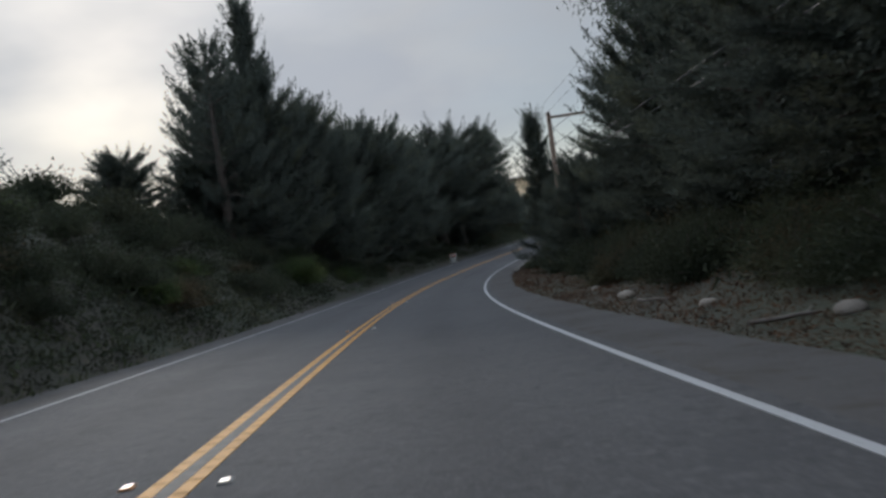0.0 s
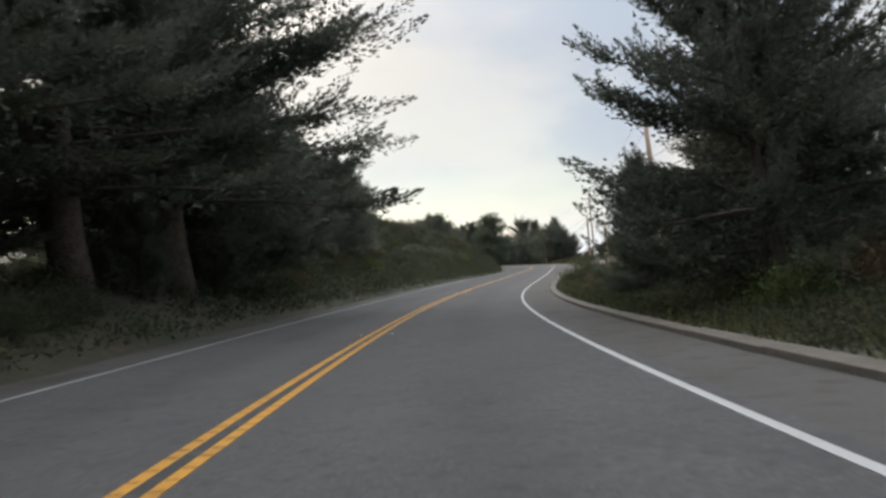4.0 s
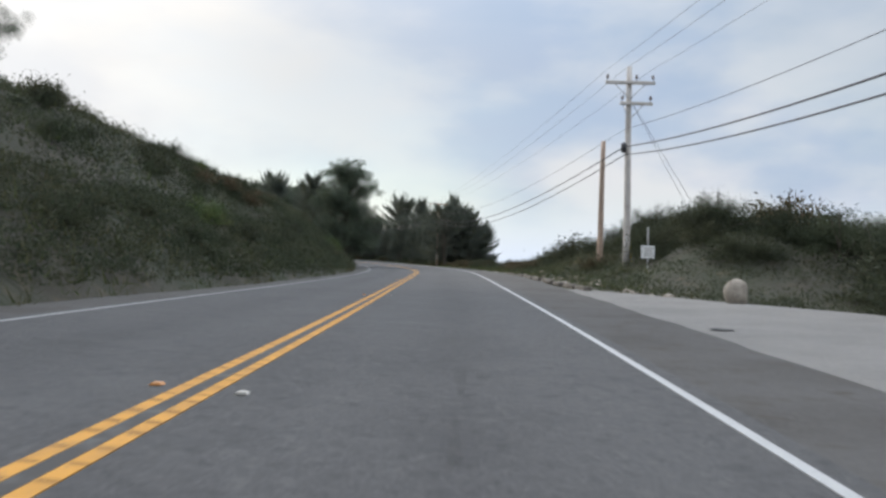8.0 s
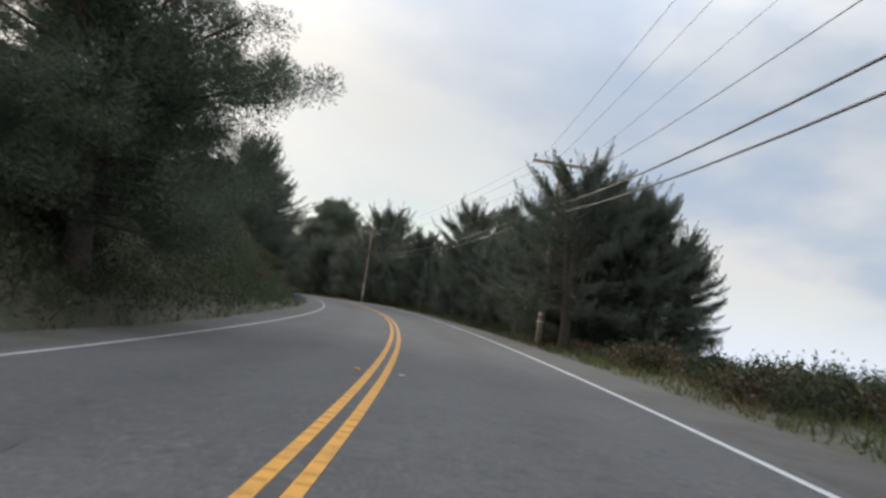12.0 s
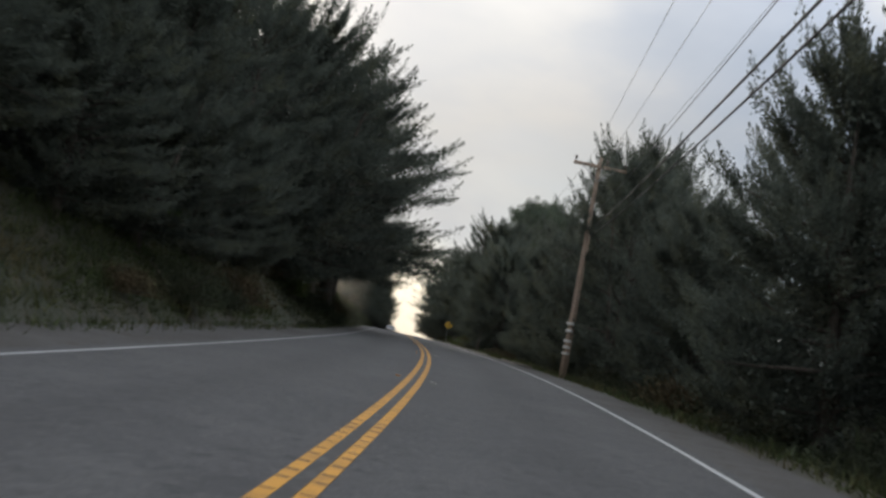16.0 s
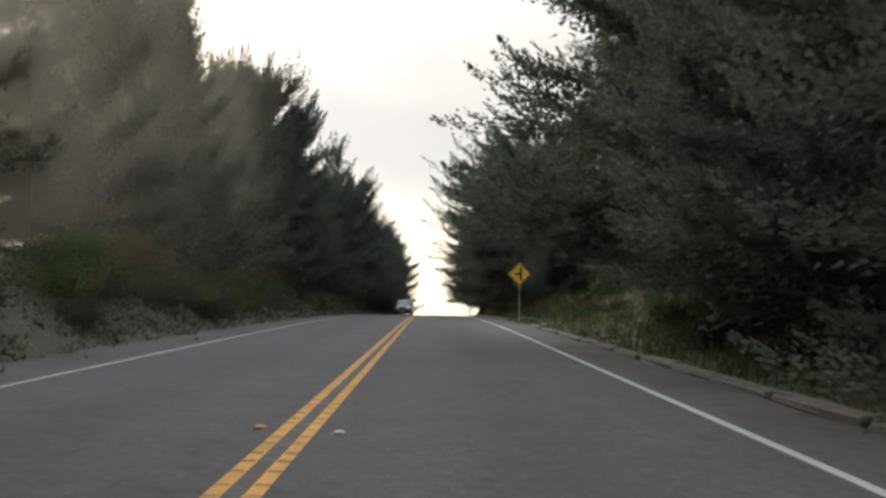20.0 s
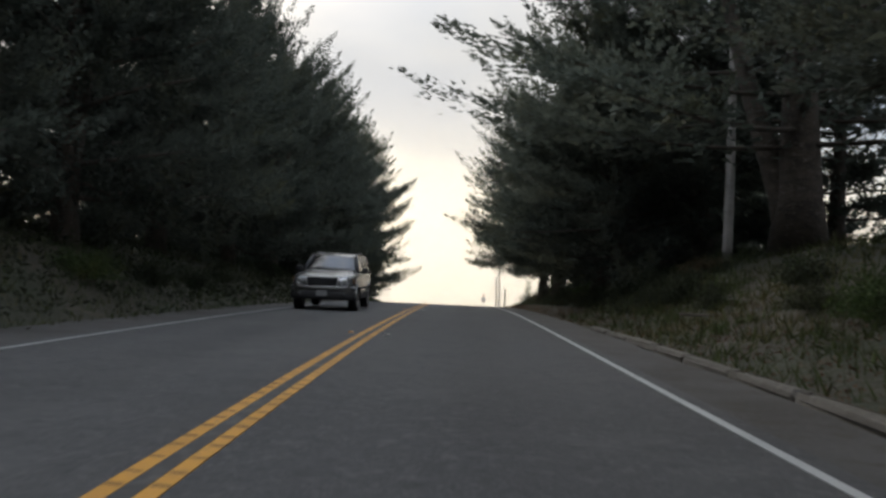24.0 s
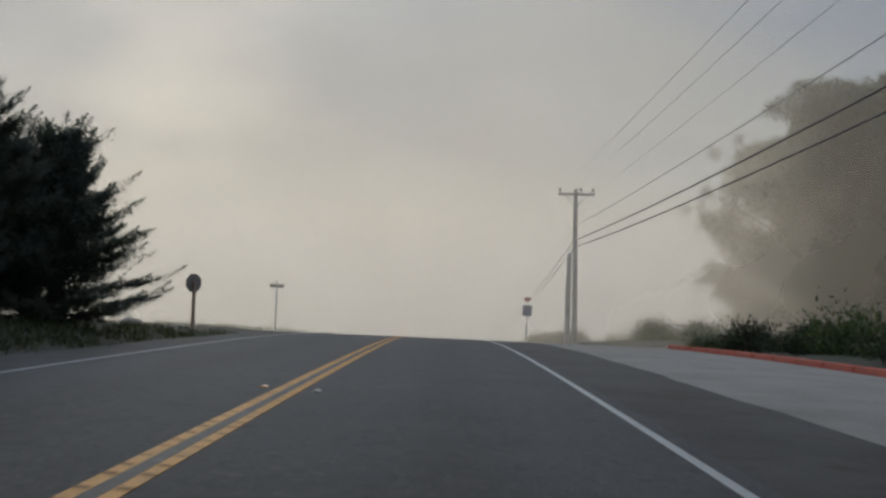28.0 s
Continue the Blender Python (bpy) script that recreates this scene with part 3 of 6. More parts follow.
def plumes(rng, base, way, length, count, leaf, rise_up=0.22, spread=0.5, girth=0.10, slim=0.40, blunt=1.6):
    """Rope-like sprays: each a curved axis wrapped in short scaly twigs, thick at its root and tapered to the tip."""
    p = len(base)
    t = rng.random((p, count)) ** 0.85
    t[:, :2] = (0.98, 0.92)
    length = np.broadcast_to(length, p)
    side = np.cross(way, rng.normal(size=(p, 3)))
    side /= np.linalg.norm(side, axis=1, keepdims=True) + 1e-9
    hook = rng.normal(0, 0.14, p)
    axis = base[:, None] + way[:, None] * (length[:, None] * t)[..., None] + side[:, None] * (hook[:, None] * length[:, None] * t * t)[..., None]
    axis[..., 2] += rise_up * length[:, None] * t * t
    jit = rng.normal(size=(p, count, 3))
    thick = girth * np.clip((1.04 - t) * blunt, 0.16, 1.0)
    axis += jit * (thick * length[:, None] ** 0.5)[..., None]
    tang = np.repeat(way[:, None], count, 1).copy()
    tang[..., 2] += 2 * rise_up * t
    wv = tang * 0.9 + jit * 0.35 * (1.1 - 0.7 * t)[..., None] + rng.normal(size=(p, count, 3)) * spread * (1.0 - 0.6 * t)[..., None]
    size = leaf * (1.1 - 0.5 * t) * rng.uniform(0.7, 1.3, (p, count))
    return leaves(rng, axis.reshape(-1, 3), wv.reshape(-1, 3), size.ravel(), (size * slim).ravel())


def limb_tubes(name, roots, ways, lengths, radii, curve, mat, rng):
    """All the limbs of one crown, tapered, with a bend."""
    verts, faces, sides, segs = [], [], 5, 4
    for r0, w, ln, ra, cu in zip(roots, ways, lengths, radii, curve):
        side = np.cross(w, (0.1, 0.2, 1.0))
        side /= np.linalg.norm(side) + 1e-9
        up = np.cross(side, w)
        wob = rng.normal(size=2) * 0.05 * ln
        start = len(verts) * 1
        for k in range(segs + 1):
            t = k / segs
            c = r0 + w * ln * t + np.array((0, 0, cu * ln * t * t)) + side * wob[0] * math.sin(3 * t) + up * wob[1] * math.sin(4 * t)
            rad = ra * (1 - 0.85 * t) + 0.006
            for q in range(sides):
                a = 2 * math.pi * q / sides
                verts.append(c + (side * math.cos(a) + up * math.sin(a)) * rad)
        for k in range(segs):
            for q in range(sides):
                a, b = start + k * sides + q, start + k * sides + (q + 1) % sides
                faces.append((a, b, b + sides, a + sides))
    return soup(name, np.array(verts), np.array(faces), mat, smooth=True)


def trunk_mesh(name, height, radius, lean, rng, mat, forks=1):
    bm = bmesh.new()
    for f in range(forks):
        a = rng.uniform(0, 6.28)
        out = 0.0 if f == 0 else rng.uniform(0.5, 1.1)
        pts, rad, n = [], [], 9
        for k in range(n):
            t = k / (n - 1)
            pts.append((lean[0] * t * t + out * math.cos(a) * t * height * 0.16 + 0.10 * math.sin(4 * t + f) * t, lean[1] * t * t + out * math.sin(a) * t * height * 0.16 + 0.10 * math.cos(5 * t + f) * t, height * 0.97 * t - 0.35 * (t == 0)))
            rad.append(radius * (1.35 if k == 0 else 1 - 0.9 * t) * (1 if f == 0 else 0.6))
        tube(bm, pts, rad, 9)
    me = bpy.data.meshes.new(name)
    bm.to_mesh(me)
    bm.free()
    me.materials.append(mat)
    return me


def cypress_parts(seed, height=10.0, radius=3.8, bare=0.14, limbs=54, style="wide", dense=1.0, lean=(0, 0), leaf=0.25, core=1.0):
    """Trunk, limbs and crown of a cypress. wide: broad layered boughs; cone: a young pointed tree; gaunt: sparse and open."""
    rng = np.random.default_rng(seed)
    k = np.arange(limbs)
    t = (k + rng.random(limbs)) / limbs
    if style == "spruce":
        prof = (1 - t) ** 1.1 * 0.95 + 0.05
        elev = np.radians(2 + 30 * t + rng.normal(0, 5, limbs))
    elif style == "cone":
        prof = (1 - t) ** 0.85 * 0.95 + 0.10
        elev = np.radians(12 + 50 * t + rng.normal(0, 7, limbs))
    elif style == "gaunt":
        prof = (1 - t) ** 0.6 * 0.9 + 0.12
        elev = np.radians(2 + 42 * t + rng.normal(0, 9, limbs))
    else:
        prof = np.sqrt(np.clip(1 - (np.abs(t - 0.30) / 0.74) ** 2, 0.02, 1)) * 0.95 + 0.08
        elev = np.radians(-2 + 52 * t ** 1.5 + rng.normal(0, 7, limbs))
    z = height * (bare + (0.97 - bare) * t)
    az = k * 2.39996 + rng.normal(0, 0.35, limbs)
    ln = radius * prof * rng.uniform(0.74, 1.0, limbs)
    way = np.stack([np.cos(az) * np.cos(elev), np.sin(az) * np.cos(elev), np.sin(elev)], 1)
    tt = z / height
    root = np.stack([lean[0] * tt ** 2, lean[1] * tt ** 2, z], 1)
    curve = rng.uniform(0.02, 0.16, limbs)
    trunk = trunk_mesh("trunk", height, 0.028 * height + 0.03, lean, rng, BARK, 1 if style != "wide" else 2)
    wood = limb_tubes("branchwork", root, way, ln * 0.92, 0.007 * ln * height / 6 + 0.014, curve, BARK, rng)
    per = 15 if style != "gaunt" else 6
    u = rng.uniform(0.30, 0.90, (limbs, per))
    u[:, :3] = (0.90, 0.80, 0.66)
    base = root[:, None] + way[:, None] * (ln[:, None] * u)[..., None]
    base[..., 2] += curve[:, None] * ln[:, None] * u * u
    hor = np.stack([-np.sin(az), np.cos(az), np.zeros(limbs)], 1)
    sgn = np.where(np.arange(per) % 2 == 0, 1, -1)[None, :, None] * rng.uniform(0.10, 0.75, (limbs, per, 1))
    sgn[:, 0] *= 0.2
    pw = way[:, None] * 0.9 + hor[:, None] * sgn + np.stack([np.zeros((limbs, per)), np.zeros((limbs, per)), rng.normal(0.14, 0.14, (limbs, per))], -1)
    pw /= np.linalg.norm(pw, axis=-1, keepdims=True)
    pl = (0.075 * height + 0.08 * ln[:, None]) * rng.uniform(0.55, 1.2, (limbs, per))
    n = int((74 if style != "gaunt" else 44) * dense)
    leaf = leaf * height / 9
    long = 3
    fingers = plumes(rng, base[:, :long].reshape(-1, 3), pw[:, :long].reshape(-1, 3), pl[:, :long].ravel() * 1.5, int(n * 2.1), leaf * 0.85, rise_up=0.38, spread=0.24, girth=0.0105 * height, slim=0.6, blunt=2.2)
    soft = plumes(rng, base[:, long:].reshape(-1, 3), pw[:, long:].reshape(-1, 3), pl[:, long:].ravel(), n, leaf, rise_up=0.26, spread=0.28, girth=0.0085 * height)
    soft = np.concatenate([fingers, soft])
    pts = [soft]
    if style != "gaunt":
        m = int(22000 * dense * core)
        i = rng.integers(0, limbs, m)
        v = rng.random(m) ** 0.6 * 0.70
        inner = root[i] + way[i] * (ln[i] * v)[:, None] + rng.normal(size=(m, 3)) * 0.20 * height / 9
        pts.append(leaves(rng, inner, rng.normal(size=(m, 3)) + way[i], 0.17 * height / 9, 0.085 * height / 9))
    pts = np.concatenate(pts)
    crown = soup("crown", pts, np.arange(len(pts)).reshape(-1, 3), CYPRESS)
    return trunk, wood, crown


def pine_parts(seed, height=10.0, radius=3.2, bare=0.12, limbs=46, dense=1.0, foliage=None, tuft=0.048, needle_len=0.52, slim=0.26, girth=0.026):
    """A pine: limbs that end in rounded tufts of needles."""
    rng = np.random.default_rng(seed)
    k = np.arange(limbs)
    t = (k + rng.random(limbs)) / limbs
    prof = np.sqrt(np.clip(1 - (np.abs(t - 0.42) / 0.66) ** 2, 0.02, 1)) + 0.1
    z = height * (bare + (0.96 - bare) * t)
    az = k * 2.39996 + rng.normal(0, 0.4, limbs)
    elev = np.radians(-4 + 58 * t ** 1.4 + rng.normal(0, 9, limbs))
    ln = radius * prof * rng.uniform(0.62, 1.15, limbs)
    way = np.stack([np.cos(az) * np.cos(elev), np.sin(az) * np.cos(elev), np.sin(elev)], 1)
    root = np.stack([0 * z, 0 * z, z], 1)
    curve = rng.uniform(0.05, 0.22, limbs)
    trunk = trunk_mesh("trunk", height, girth * height, (0.1, 0.15), rng, BARK)
    wood = limb_tubes("branchwork", root, way, ln, 0.010 * ln * height / 6 + 0.02, curve, BARK, rng)
    per = 10
    u = np.repeat(rng.uniform(0.45, 0.75, (limbs, 1)), per, 1)
    u[:, :6] = 0.98
    c = root[:, None] + way[:, None] * (ln[:, None] * u)[..., None]
    c[..., 2] += curve[:, None] * ln[:, None] * u * u
    c += rng.normal(size=c.shape) * np.array((0.044, 0.044, 0.026)) * height
    c = c.reshape(-1, 3)
    n = int(96 * dense)
    w = rng.normal(size=(len(c), n, 3))
    w[..., 2] += 0.35
    w /= np.linalg.norm(w, axis=-1, keepdims=True)
    size = height * tuft * rng.uniform(0.7, 1.25, (len(c), 1))
    base = c[:, None] + w * (size * rng.random((len(c), n)) ** 0.6)[..., None]
    needle = np.repeat(size * needle_len / max(dense, 0.2) ** 0.4, n, 1).ravel()
    pts = leaves(rng, base.reshape(-1, 3), (w + rng.normal(size=w.shape) * 0.45).reshape(-1, 3), needle, needle * slim)
    if dense > 0.5:
        m = int(14000 * max(1.0, limbs / 90))
        i = rng.integers(0, limbs, m)
        core = root[i] + way[i] * (ln[i] * rng.random(m) ** 0.6 * 0.86)[:, None] + rng.normal(size=(m, 3)) * 0.024 * height
        core[:, 2] += 0.5 * curve[i] * ln[i]
        pts = np.concatenate([pts, leaves(rng, core, rng.normal(size=(m, 3)) + (0, 0, 0.3), 0.017 * height, 0.0065 * height)])
    crown = soup("crown", pts, np.arange(len(pts)).reshape(-1, 3), foliage or PINE)
    return trunk, wood, crown


def eucalyptus_parts(seed, height=17.0, radius=4.5):
    """A tall gum: pale trunk, hanging leaves in loose bunches."""
    rng = np.random.default_rng(seed)
    limbs = 46
    k = np.arange(limbs)
    t = (k + rng.random(limbs)) / limbs
    prof = np.sqrt(np.clip(1 - (np.abs(t - 0.5) / 0.62) ** 2, 0.03, 1))
    z = height * (0.18 + 0.72 * t)
    az = k * 2.39996
    elev = np.radians(rng.uniform(20, 60, limbs))
    ln = radius * prof * rng.uniform(0.6, 1.2, limbs)
    way = np.stack([np.cos(az) * np.cos(elev), np.sin(az) * np.cos(elev), np.sin(elev)], 1)
    root = np.stack([0 * z, 0 * z, z], 1)
    trunk = trunk_mesh("trunk", height, 0.34, (0.6, 0.2), rng, PALEBARK, 2)
    wood = limb_tubes("branchwork", root, way, ln, 0.02 * ln + 0.03, np.zeros(limbs) - 0.05, PALEBARK, rng)
    per, n = 10, 46
    u = rng.uniform(0.3, 1.05, (limbs, per))
    c = (root[:, None] + way[:, None] * (ln[:, None] * u)[..., None] + rng.normal(size=(limbs, per, 3)) * 0.55).reshape(-1, 3)
    b = c[:, None] + rng.normal(size=(len(c), n, 3)) * (0.45, 0.45, 0.6)
    w = rng.normal(size=b.shape) * 0.6 + (0, 0, -0.8)
    pts = leaves(rng, b.reshape(-1, 3), w.reshape(-1, 3), rng.uniform(0.2, 0.42, b.shape[0] * n), 0.085)
    return trunk, wood, soup("crown", pts, np.arange(len(pts)).reshape(-1, 3), EUCALYPT)


def bush_parts(seed, size=1.0, count=8000, mat=None, spiky=0.5, flat=0.75, loose=0.13):
    """A shrub: a few stems and a loose dome of leaves in bunches."""
    rng = np.random.default_rng(seed)
    m = 54
    k = 14
    w = rng.normal(size=(m, 3))
    w[:, 2] = np.abs(w[:, 2]) + 0.12
    w /= np.linalg.norm(w, axis=1, keepdims=True)
    r = size * rng.uniform(0.55, 1.0, m)
    tips = w * r[:, None] * (1, 1, flat)
    stems = limb_tubes("stem", np.zeros((k, 3)) + (0, 0, -0.05), w[:k], r[:k] * 0.9, np.full(k, 0.014 * size + 0.004), np.zeros(k), BARK, rng)
    n = count // m
    base = tips[:, None] * rng.uniform(0.45, 1.0, (m, n, 1)) + rng.normal(size=(m, n, 3)) * loose * size
    base[..., 2] = np.maximum(base[..., 2], 0.02)
    way = w[:, None] * spiky * 1.4 + rng.normal(size=(m, n, 3)) * 0.7 + (0, 0, 0.25)
    ln = size * rng.uniform(0.05, 0.12, m * n) * (2500 / count) ** 0.5
    pts = leaves(rng, base.reshape(-1, 3), way.reshape(-1, 3), ln, ln * 0.42)
    return None, stems, soup("foliage", pts, np.arange(len(pts)).reshape(-1, 3), mat or SCRUB)


def plant(name, meshes, label, category, group, s, d, scale=1.0, turn=0.0, tall=1.0, sink=0.1):
    """One tree or shrub on the ground, from shared meshes."""
    x, y, z = (float(q) for q in ground_spot(s, d, sink))
    ob = thing(name, label, category, group)
    ob.matrix_world = Matrix.Translation((x, y, z)) @ Matrix.Rotation(radians(turn), 4, "Z") @ Matrix.Diagonal((scale, scale, scale * tall, 1))
    for me in meshes:
        if me is not None:
            part(me.name.split(".")[0], me, None, ob)
    return ob


rnd = random.Random(7)
WIDE = [cypress_parts(11 + i, 10.0, 4.3, 0.08, 68, "wide", 1.15, leaf=0.125) for i in range(4)]
WIDEFAR = [cypress_parts(21 + i, 10.0, 4.3, 0.04, 48, "wide", 0.42, leaf=0.25) for i in range(2)]
TALLBARE = [cypress_parts(31 + i, 10.0, 4.6, 0.22, 54, "wide", 1.25, leaf=0.115, core=0.2) for i in range(2)]
CONE = [cypress_parts(51 + i, 10.0, 3.2, 0.04, 62, "cone", 1.1, leaf=0.125) for i in range(3)]
GAUNT = [cypress_parts(71 + i, 10.0, 3.0, 0.22, 34, "gaunt", leaf=0.16) for i in range(2)]
PINES = [pine_parts(91 + i, 10.0, 3.1, 0.14, 100, 3.4, tuft=0.041, needle_len=0.32, slim=0.28) for i in range(2)]
PINESFAR = [pine_parts(111 + i, 10.0, 3.2, 0.08, 44, 0.35) for i in range(2)]
TALLPINE = pine_parts(131, 10.0, 2.9, 0.16, 52, 2.0, tuft=0.038, needle_len=0.46, slim=0.26)
SPRUCE = [cypress_parts(151, 10.0, 3.0, 0.03, 60, "spruce", 0.5, leaf=0.13)]
SPREADPINE = pine_parts(97, 10.0, 6.0, 0.30, 170, 3.0, tuft=0.046, needle_len=0.36, slim=0.26, girth=0.042)
GUM = eucalyptus_parts(101)
BUSH = {"green": [bush_parts(201 + i, mat=SCRUB) for i in range(3)], "dry": [bush_parts(211 + i, mat=DRYSCRUB, spiky=0.9) for i in range(2)], "lush": [bush_parts(221 + i, mat=LUSH, flat=0.9) for i in range(2)]}
BIGBUSH = [bush_parts(261 + i, count=16000, mat=SCRUB, flat=0.85, loose=0.07) for i in range(2)]
FARBUSH = {"green": [bush_parts(231 + i, count=2400, mat=SCRUB) for i in range(3)], "dry": [bush_parts(241, count=2400, mat=DRYSCRUB, spiky=0.9)], "lush": [bush_parts(251, count=2400, mat=LUSH, flat=0.9)]}
KINDS = {"wide": WIDE, "far": WIDEFAR, "bare": TALLBARE, "cone": CONE, "gaunt": GAUNT, "pine": PINES, "spruce": SPRUCE}
LABELS = {
    "far": ("cypress_tree", "dark cypress standing back behind the roadside trees", "tree"),
    "wide": ("cypress_tree", "dark green broad cypress with layered feathery boughs", "tree"),
    "bare": ("cypress_tree", "dark cypress with bare lower trunk and overhanging boughs", "tree"),
    "cone": ("cypress_tree", "young pointed dark green cypress with spiky outline", "tree"),
    "gaunt": ("cypress_tree", "thin gaunt cypress with sparse open branches", "tree"),
    "spruce": ("fir_tree", "tall pointed conifer with tiered branches and open tip", "tree"),
    "pine": ("pine_tree", "dark green pine with rounded needle tufts", "tree"),
}


def tree(kind, s, d, height, which=None, turn=None, wide=1.0, group=""):
    name, label, cat = LABELS[kind]
    pool = KINDS[kind]
    me = pool[(which if which is not None else rnd.randrange(len(pool))) % len(pool)]
    return plant(name, me, label, cat, group, s, d, height / 10.0 * wide, rnd.uniform(0, 360) if turn is None else turn, 1.0 / wide)


# first bend, left: a dark wood behind the verge
G1 = "roadside cypresses at the first bend"
for s, d, h, kind, wide in (
        (26, 20, 4.0, "far", 1.2), (32, 17, 4.5, "far", 1.2), (38, 20, 5.0, "far", 1.0), (47, 17, 5.0, "far", 1.2), (53, 10.0, 17.0, "spruce", 0.60), (49, 11.5, 12.0, "gaunt", 0.8), (50.5, 9.0, 10.5, "wide", 0.85), (54, 12.5, 11.0, "wide", 0.85), (57, 8.8, 10.5, "wide", 0.9), (45, 11.5, 5.0, "wide", 1.2), (40, 13, 4.2, "wide", 1.3),
        (46, 9.4, 7.0, "wide", 1.0), (61, 9.0, 10.5, "wide", 1.0), (66, 11, 9.8, "wide", 1.1), (71, 8.4, 10.5, "wide", 1.1), (77, 8.4, 11.0, "bare", 1.1), (84, 9.0, 10.0, "wide", 1.1),
        (91, 8.6, 10.5, "bare", 1.25), (102, 7.4, 12.6, "bare", 1.4), (97, 8.2, 11.0, "bare", 1.5), (44, 9.4, 11.0, "gaunt", 0.9), (104, 8.8, 10.5, "wide", 1.1), (106, 8.2, 8.6, "wide", 1.15), (112, 8.6, 6.6, "wide", 1.2), (113, 7.4, 5.0, "wide", 1.1), (118, 7.8, 5.0, "wide", 1.15), (124, 7.4, 5.5, "wide", 1.15), (128.5, 8.2, 5.0, "wide", 1.15), (132, 8.8, 4.2, "wide", 1.1), (94, 11, 7, "wide", 1.2), (99, 15, 12, "far", 1.2), (108, 12, 9, "far", 1.2),
        (82, 14, 11.5, "far", 1.4), (70, 18, 10.0, "far", 1.3), (60, 16, 8.0, "far", 1.3), (92, 17, 12.0, "far", 1.2), (76, 13, 9.0, "far", 1.2), (88, 13, 8.0, "far", 1.2)):
    tree(kind, s, d, h, wide=wide, group=G1)
for s, d, h in ((108, 7.5, 4.2), (112, 7.0, 4.4), (117, 8.6, 3.6), (104, 7.0, 3.6), (99, 7.2, 3.2)):
    tree("cone", s, d, h, wide=1.15, group=G1)
# unseen trees behind the drive's start, added and heightened to shade the road
for s, d, h in ((-40, 9, 10), (-32, 12, 11), (-25, 9, 10), (-17, 13, 9), (-9, 17, 7), (-40, -9, 11), (-33, -10, 12), (-26, -9, 11), (-18, -10, 12), (-10, -10, 11), (-3, -11, 11), (-48, 3.5, 12), (-52, -8, 12), (-22, -15, 13), (-6, -16, 13)):
    tree("far", s, d if abs(d) > 6 else 8.5, h * 1.4, wide=1.0, group=G1)
# first bend, right
G2 = "trees right of the first bend"
for s, d in ((12, -15), (20, -14.5), (27, -14.5), (32, -14.0), (43.0, -14.2)):
    plant("eucalyptus_tree", GUM, "tall eucalyptus with loose hanging foliage and pale trunk", "tree", G2, s, d, rnd.uniform(0.85, 1.05), rnd.uniform(0, 360))
for s, d, h, kind, wide in (
        (6, -11, 9, "wide", 1.1), (13, -10.5, 9, "wide", 1.1), (20, -10.5, 8, "wide", 1.0), (27, -10.4, 7.5, "wide", 1.0), (33, -10.2, 6.5, "wide", 1.0), (56.5, -7.3, 9.8, "spruce", 0.80), (51.0, -7.8, 4.6, "cone", 0.9), (38.5, -10.5, 4.0, "wide", 1.1), (39.4, -7.8, 3.6, "wide", 1.0), (36.0, -8.2, 4.0, "wide", 1.0),
        (46, -9.4, 3.6, "wide", 1.1), (57, -9.2, 5.6, "wide", 1.1), (49, -11.5, 4.2, "wide", 1.2), (54, -12.5, 5.0, "far", 1.3), (60, -9.6, 4.6, "wide", 1.0), (66, -11, 2.8, "wide", 1.2), (72, -11, 2.9, "far", 1.3), (80, -11.5, 3.1, "far", 1.3), (87, -11.5, 3.4, "far", 1.3), (99, -13, 4.6, "far", 1.2), (105, -12, 4.2, "far", 1.2), (30, -18, 10, "far", 1.2), (18, -19, 11, "far", 1.2), (8, -17, 11, "far", 1.2),
        (92.5, -8.0, 7.3, "wide", 1.12), (96.5, -9.6, 5.4, "wide", 1.2), (97.5, -9.5, 4.8, "wide", 1.0), (103, -7.4, 4.2, "cone", 1.15), (111, -12, 4.5, "far", 1.0), 
        (135, -12.5, 5.6, "wide", 0.8), (139, -11.6, 5.2, "wide", 0.8), (134, -10.2, 5.2, "gaunt", 0.8)):
    tree(kind, s, d, h, wide=wide, group=G2)
# the hill and the great pine
plant("pine_tree", PINES[0], "lone round pine on the ridge of the scrubby hill", "tree", "", 212, 38.0, 1.75, 40)
plant("pine_tree", PINES[1], "large dark pine at the road's inner bend", "tree", "", 228.0, 5.75, 0.97, 80, 0.84)
plant("pine_tree", PINES[0], "small pine on the slope beside the great pine", "tree", "", 222, 12.0, 0.13, 10)
plant("pine_tree", PINES[1], "small pine on the slope beside the great pine", "tree", "", 240, 12.0, 0.17, 60)
G3 = "trees behind the great pine"
for s, d, h, kind in ((234, 9, 5.0, "wide"), (240, 9.0, 4.5, "wide"), (246, 10, 4.5, "far")):
    tree(kind, s, d, h, group=G3)
# cypress clump beside the pole on the sea side
G4 = "windblown cypress hedge on the sea side"
for s, d, h, kind, wide in (
        (245.0, -6.5, 6.4, "bare", 1.0), (246, -9.6, 6.0, "wide", 1.05), (247, -8.2, 6.4, "wide", 1.0), (251, -9.5, 6.8, "wide", 1.0), (247.5, -11.6, 5.0, "wide", 1.0), (249, -7.4, 6.2, "wide", 0.9), (255, -8.0, 6.8, "wide", 1.0), (259, -9.6, 7.0, "cone", 1.0)):
    tree(kind, s, d, h, wide=wide, group=G4)
for i, s in enumerate(np.arange(262, 322, 4.6)):
    tree("bare" if i % 3 == 0 else "wide", float(s), -7.6 - 1.2 * (i % 2), 5.8 + 1.2 * math.sin(i * 1.7) + 1.2 * rise(s, 285, 315), wide=0.9, group=G4)
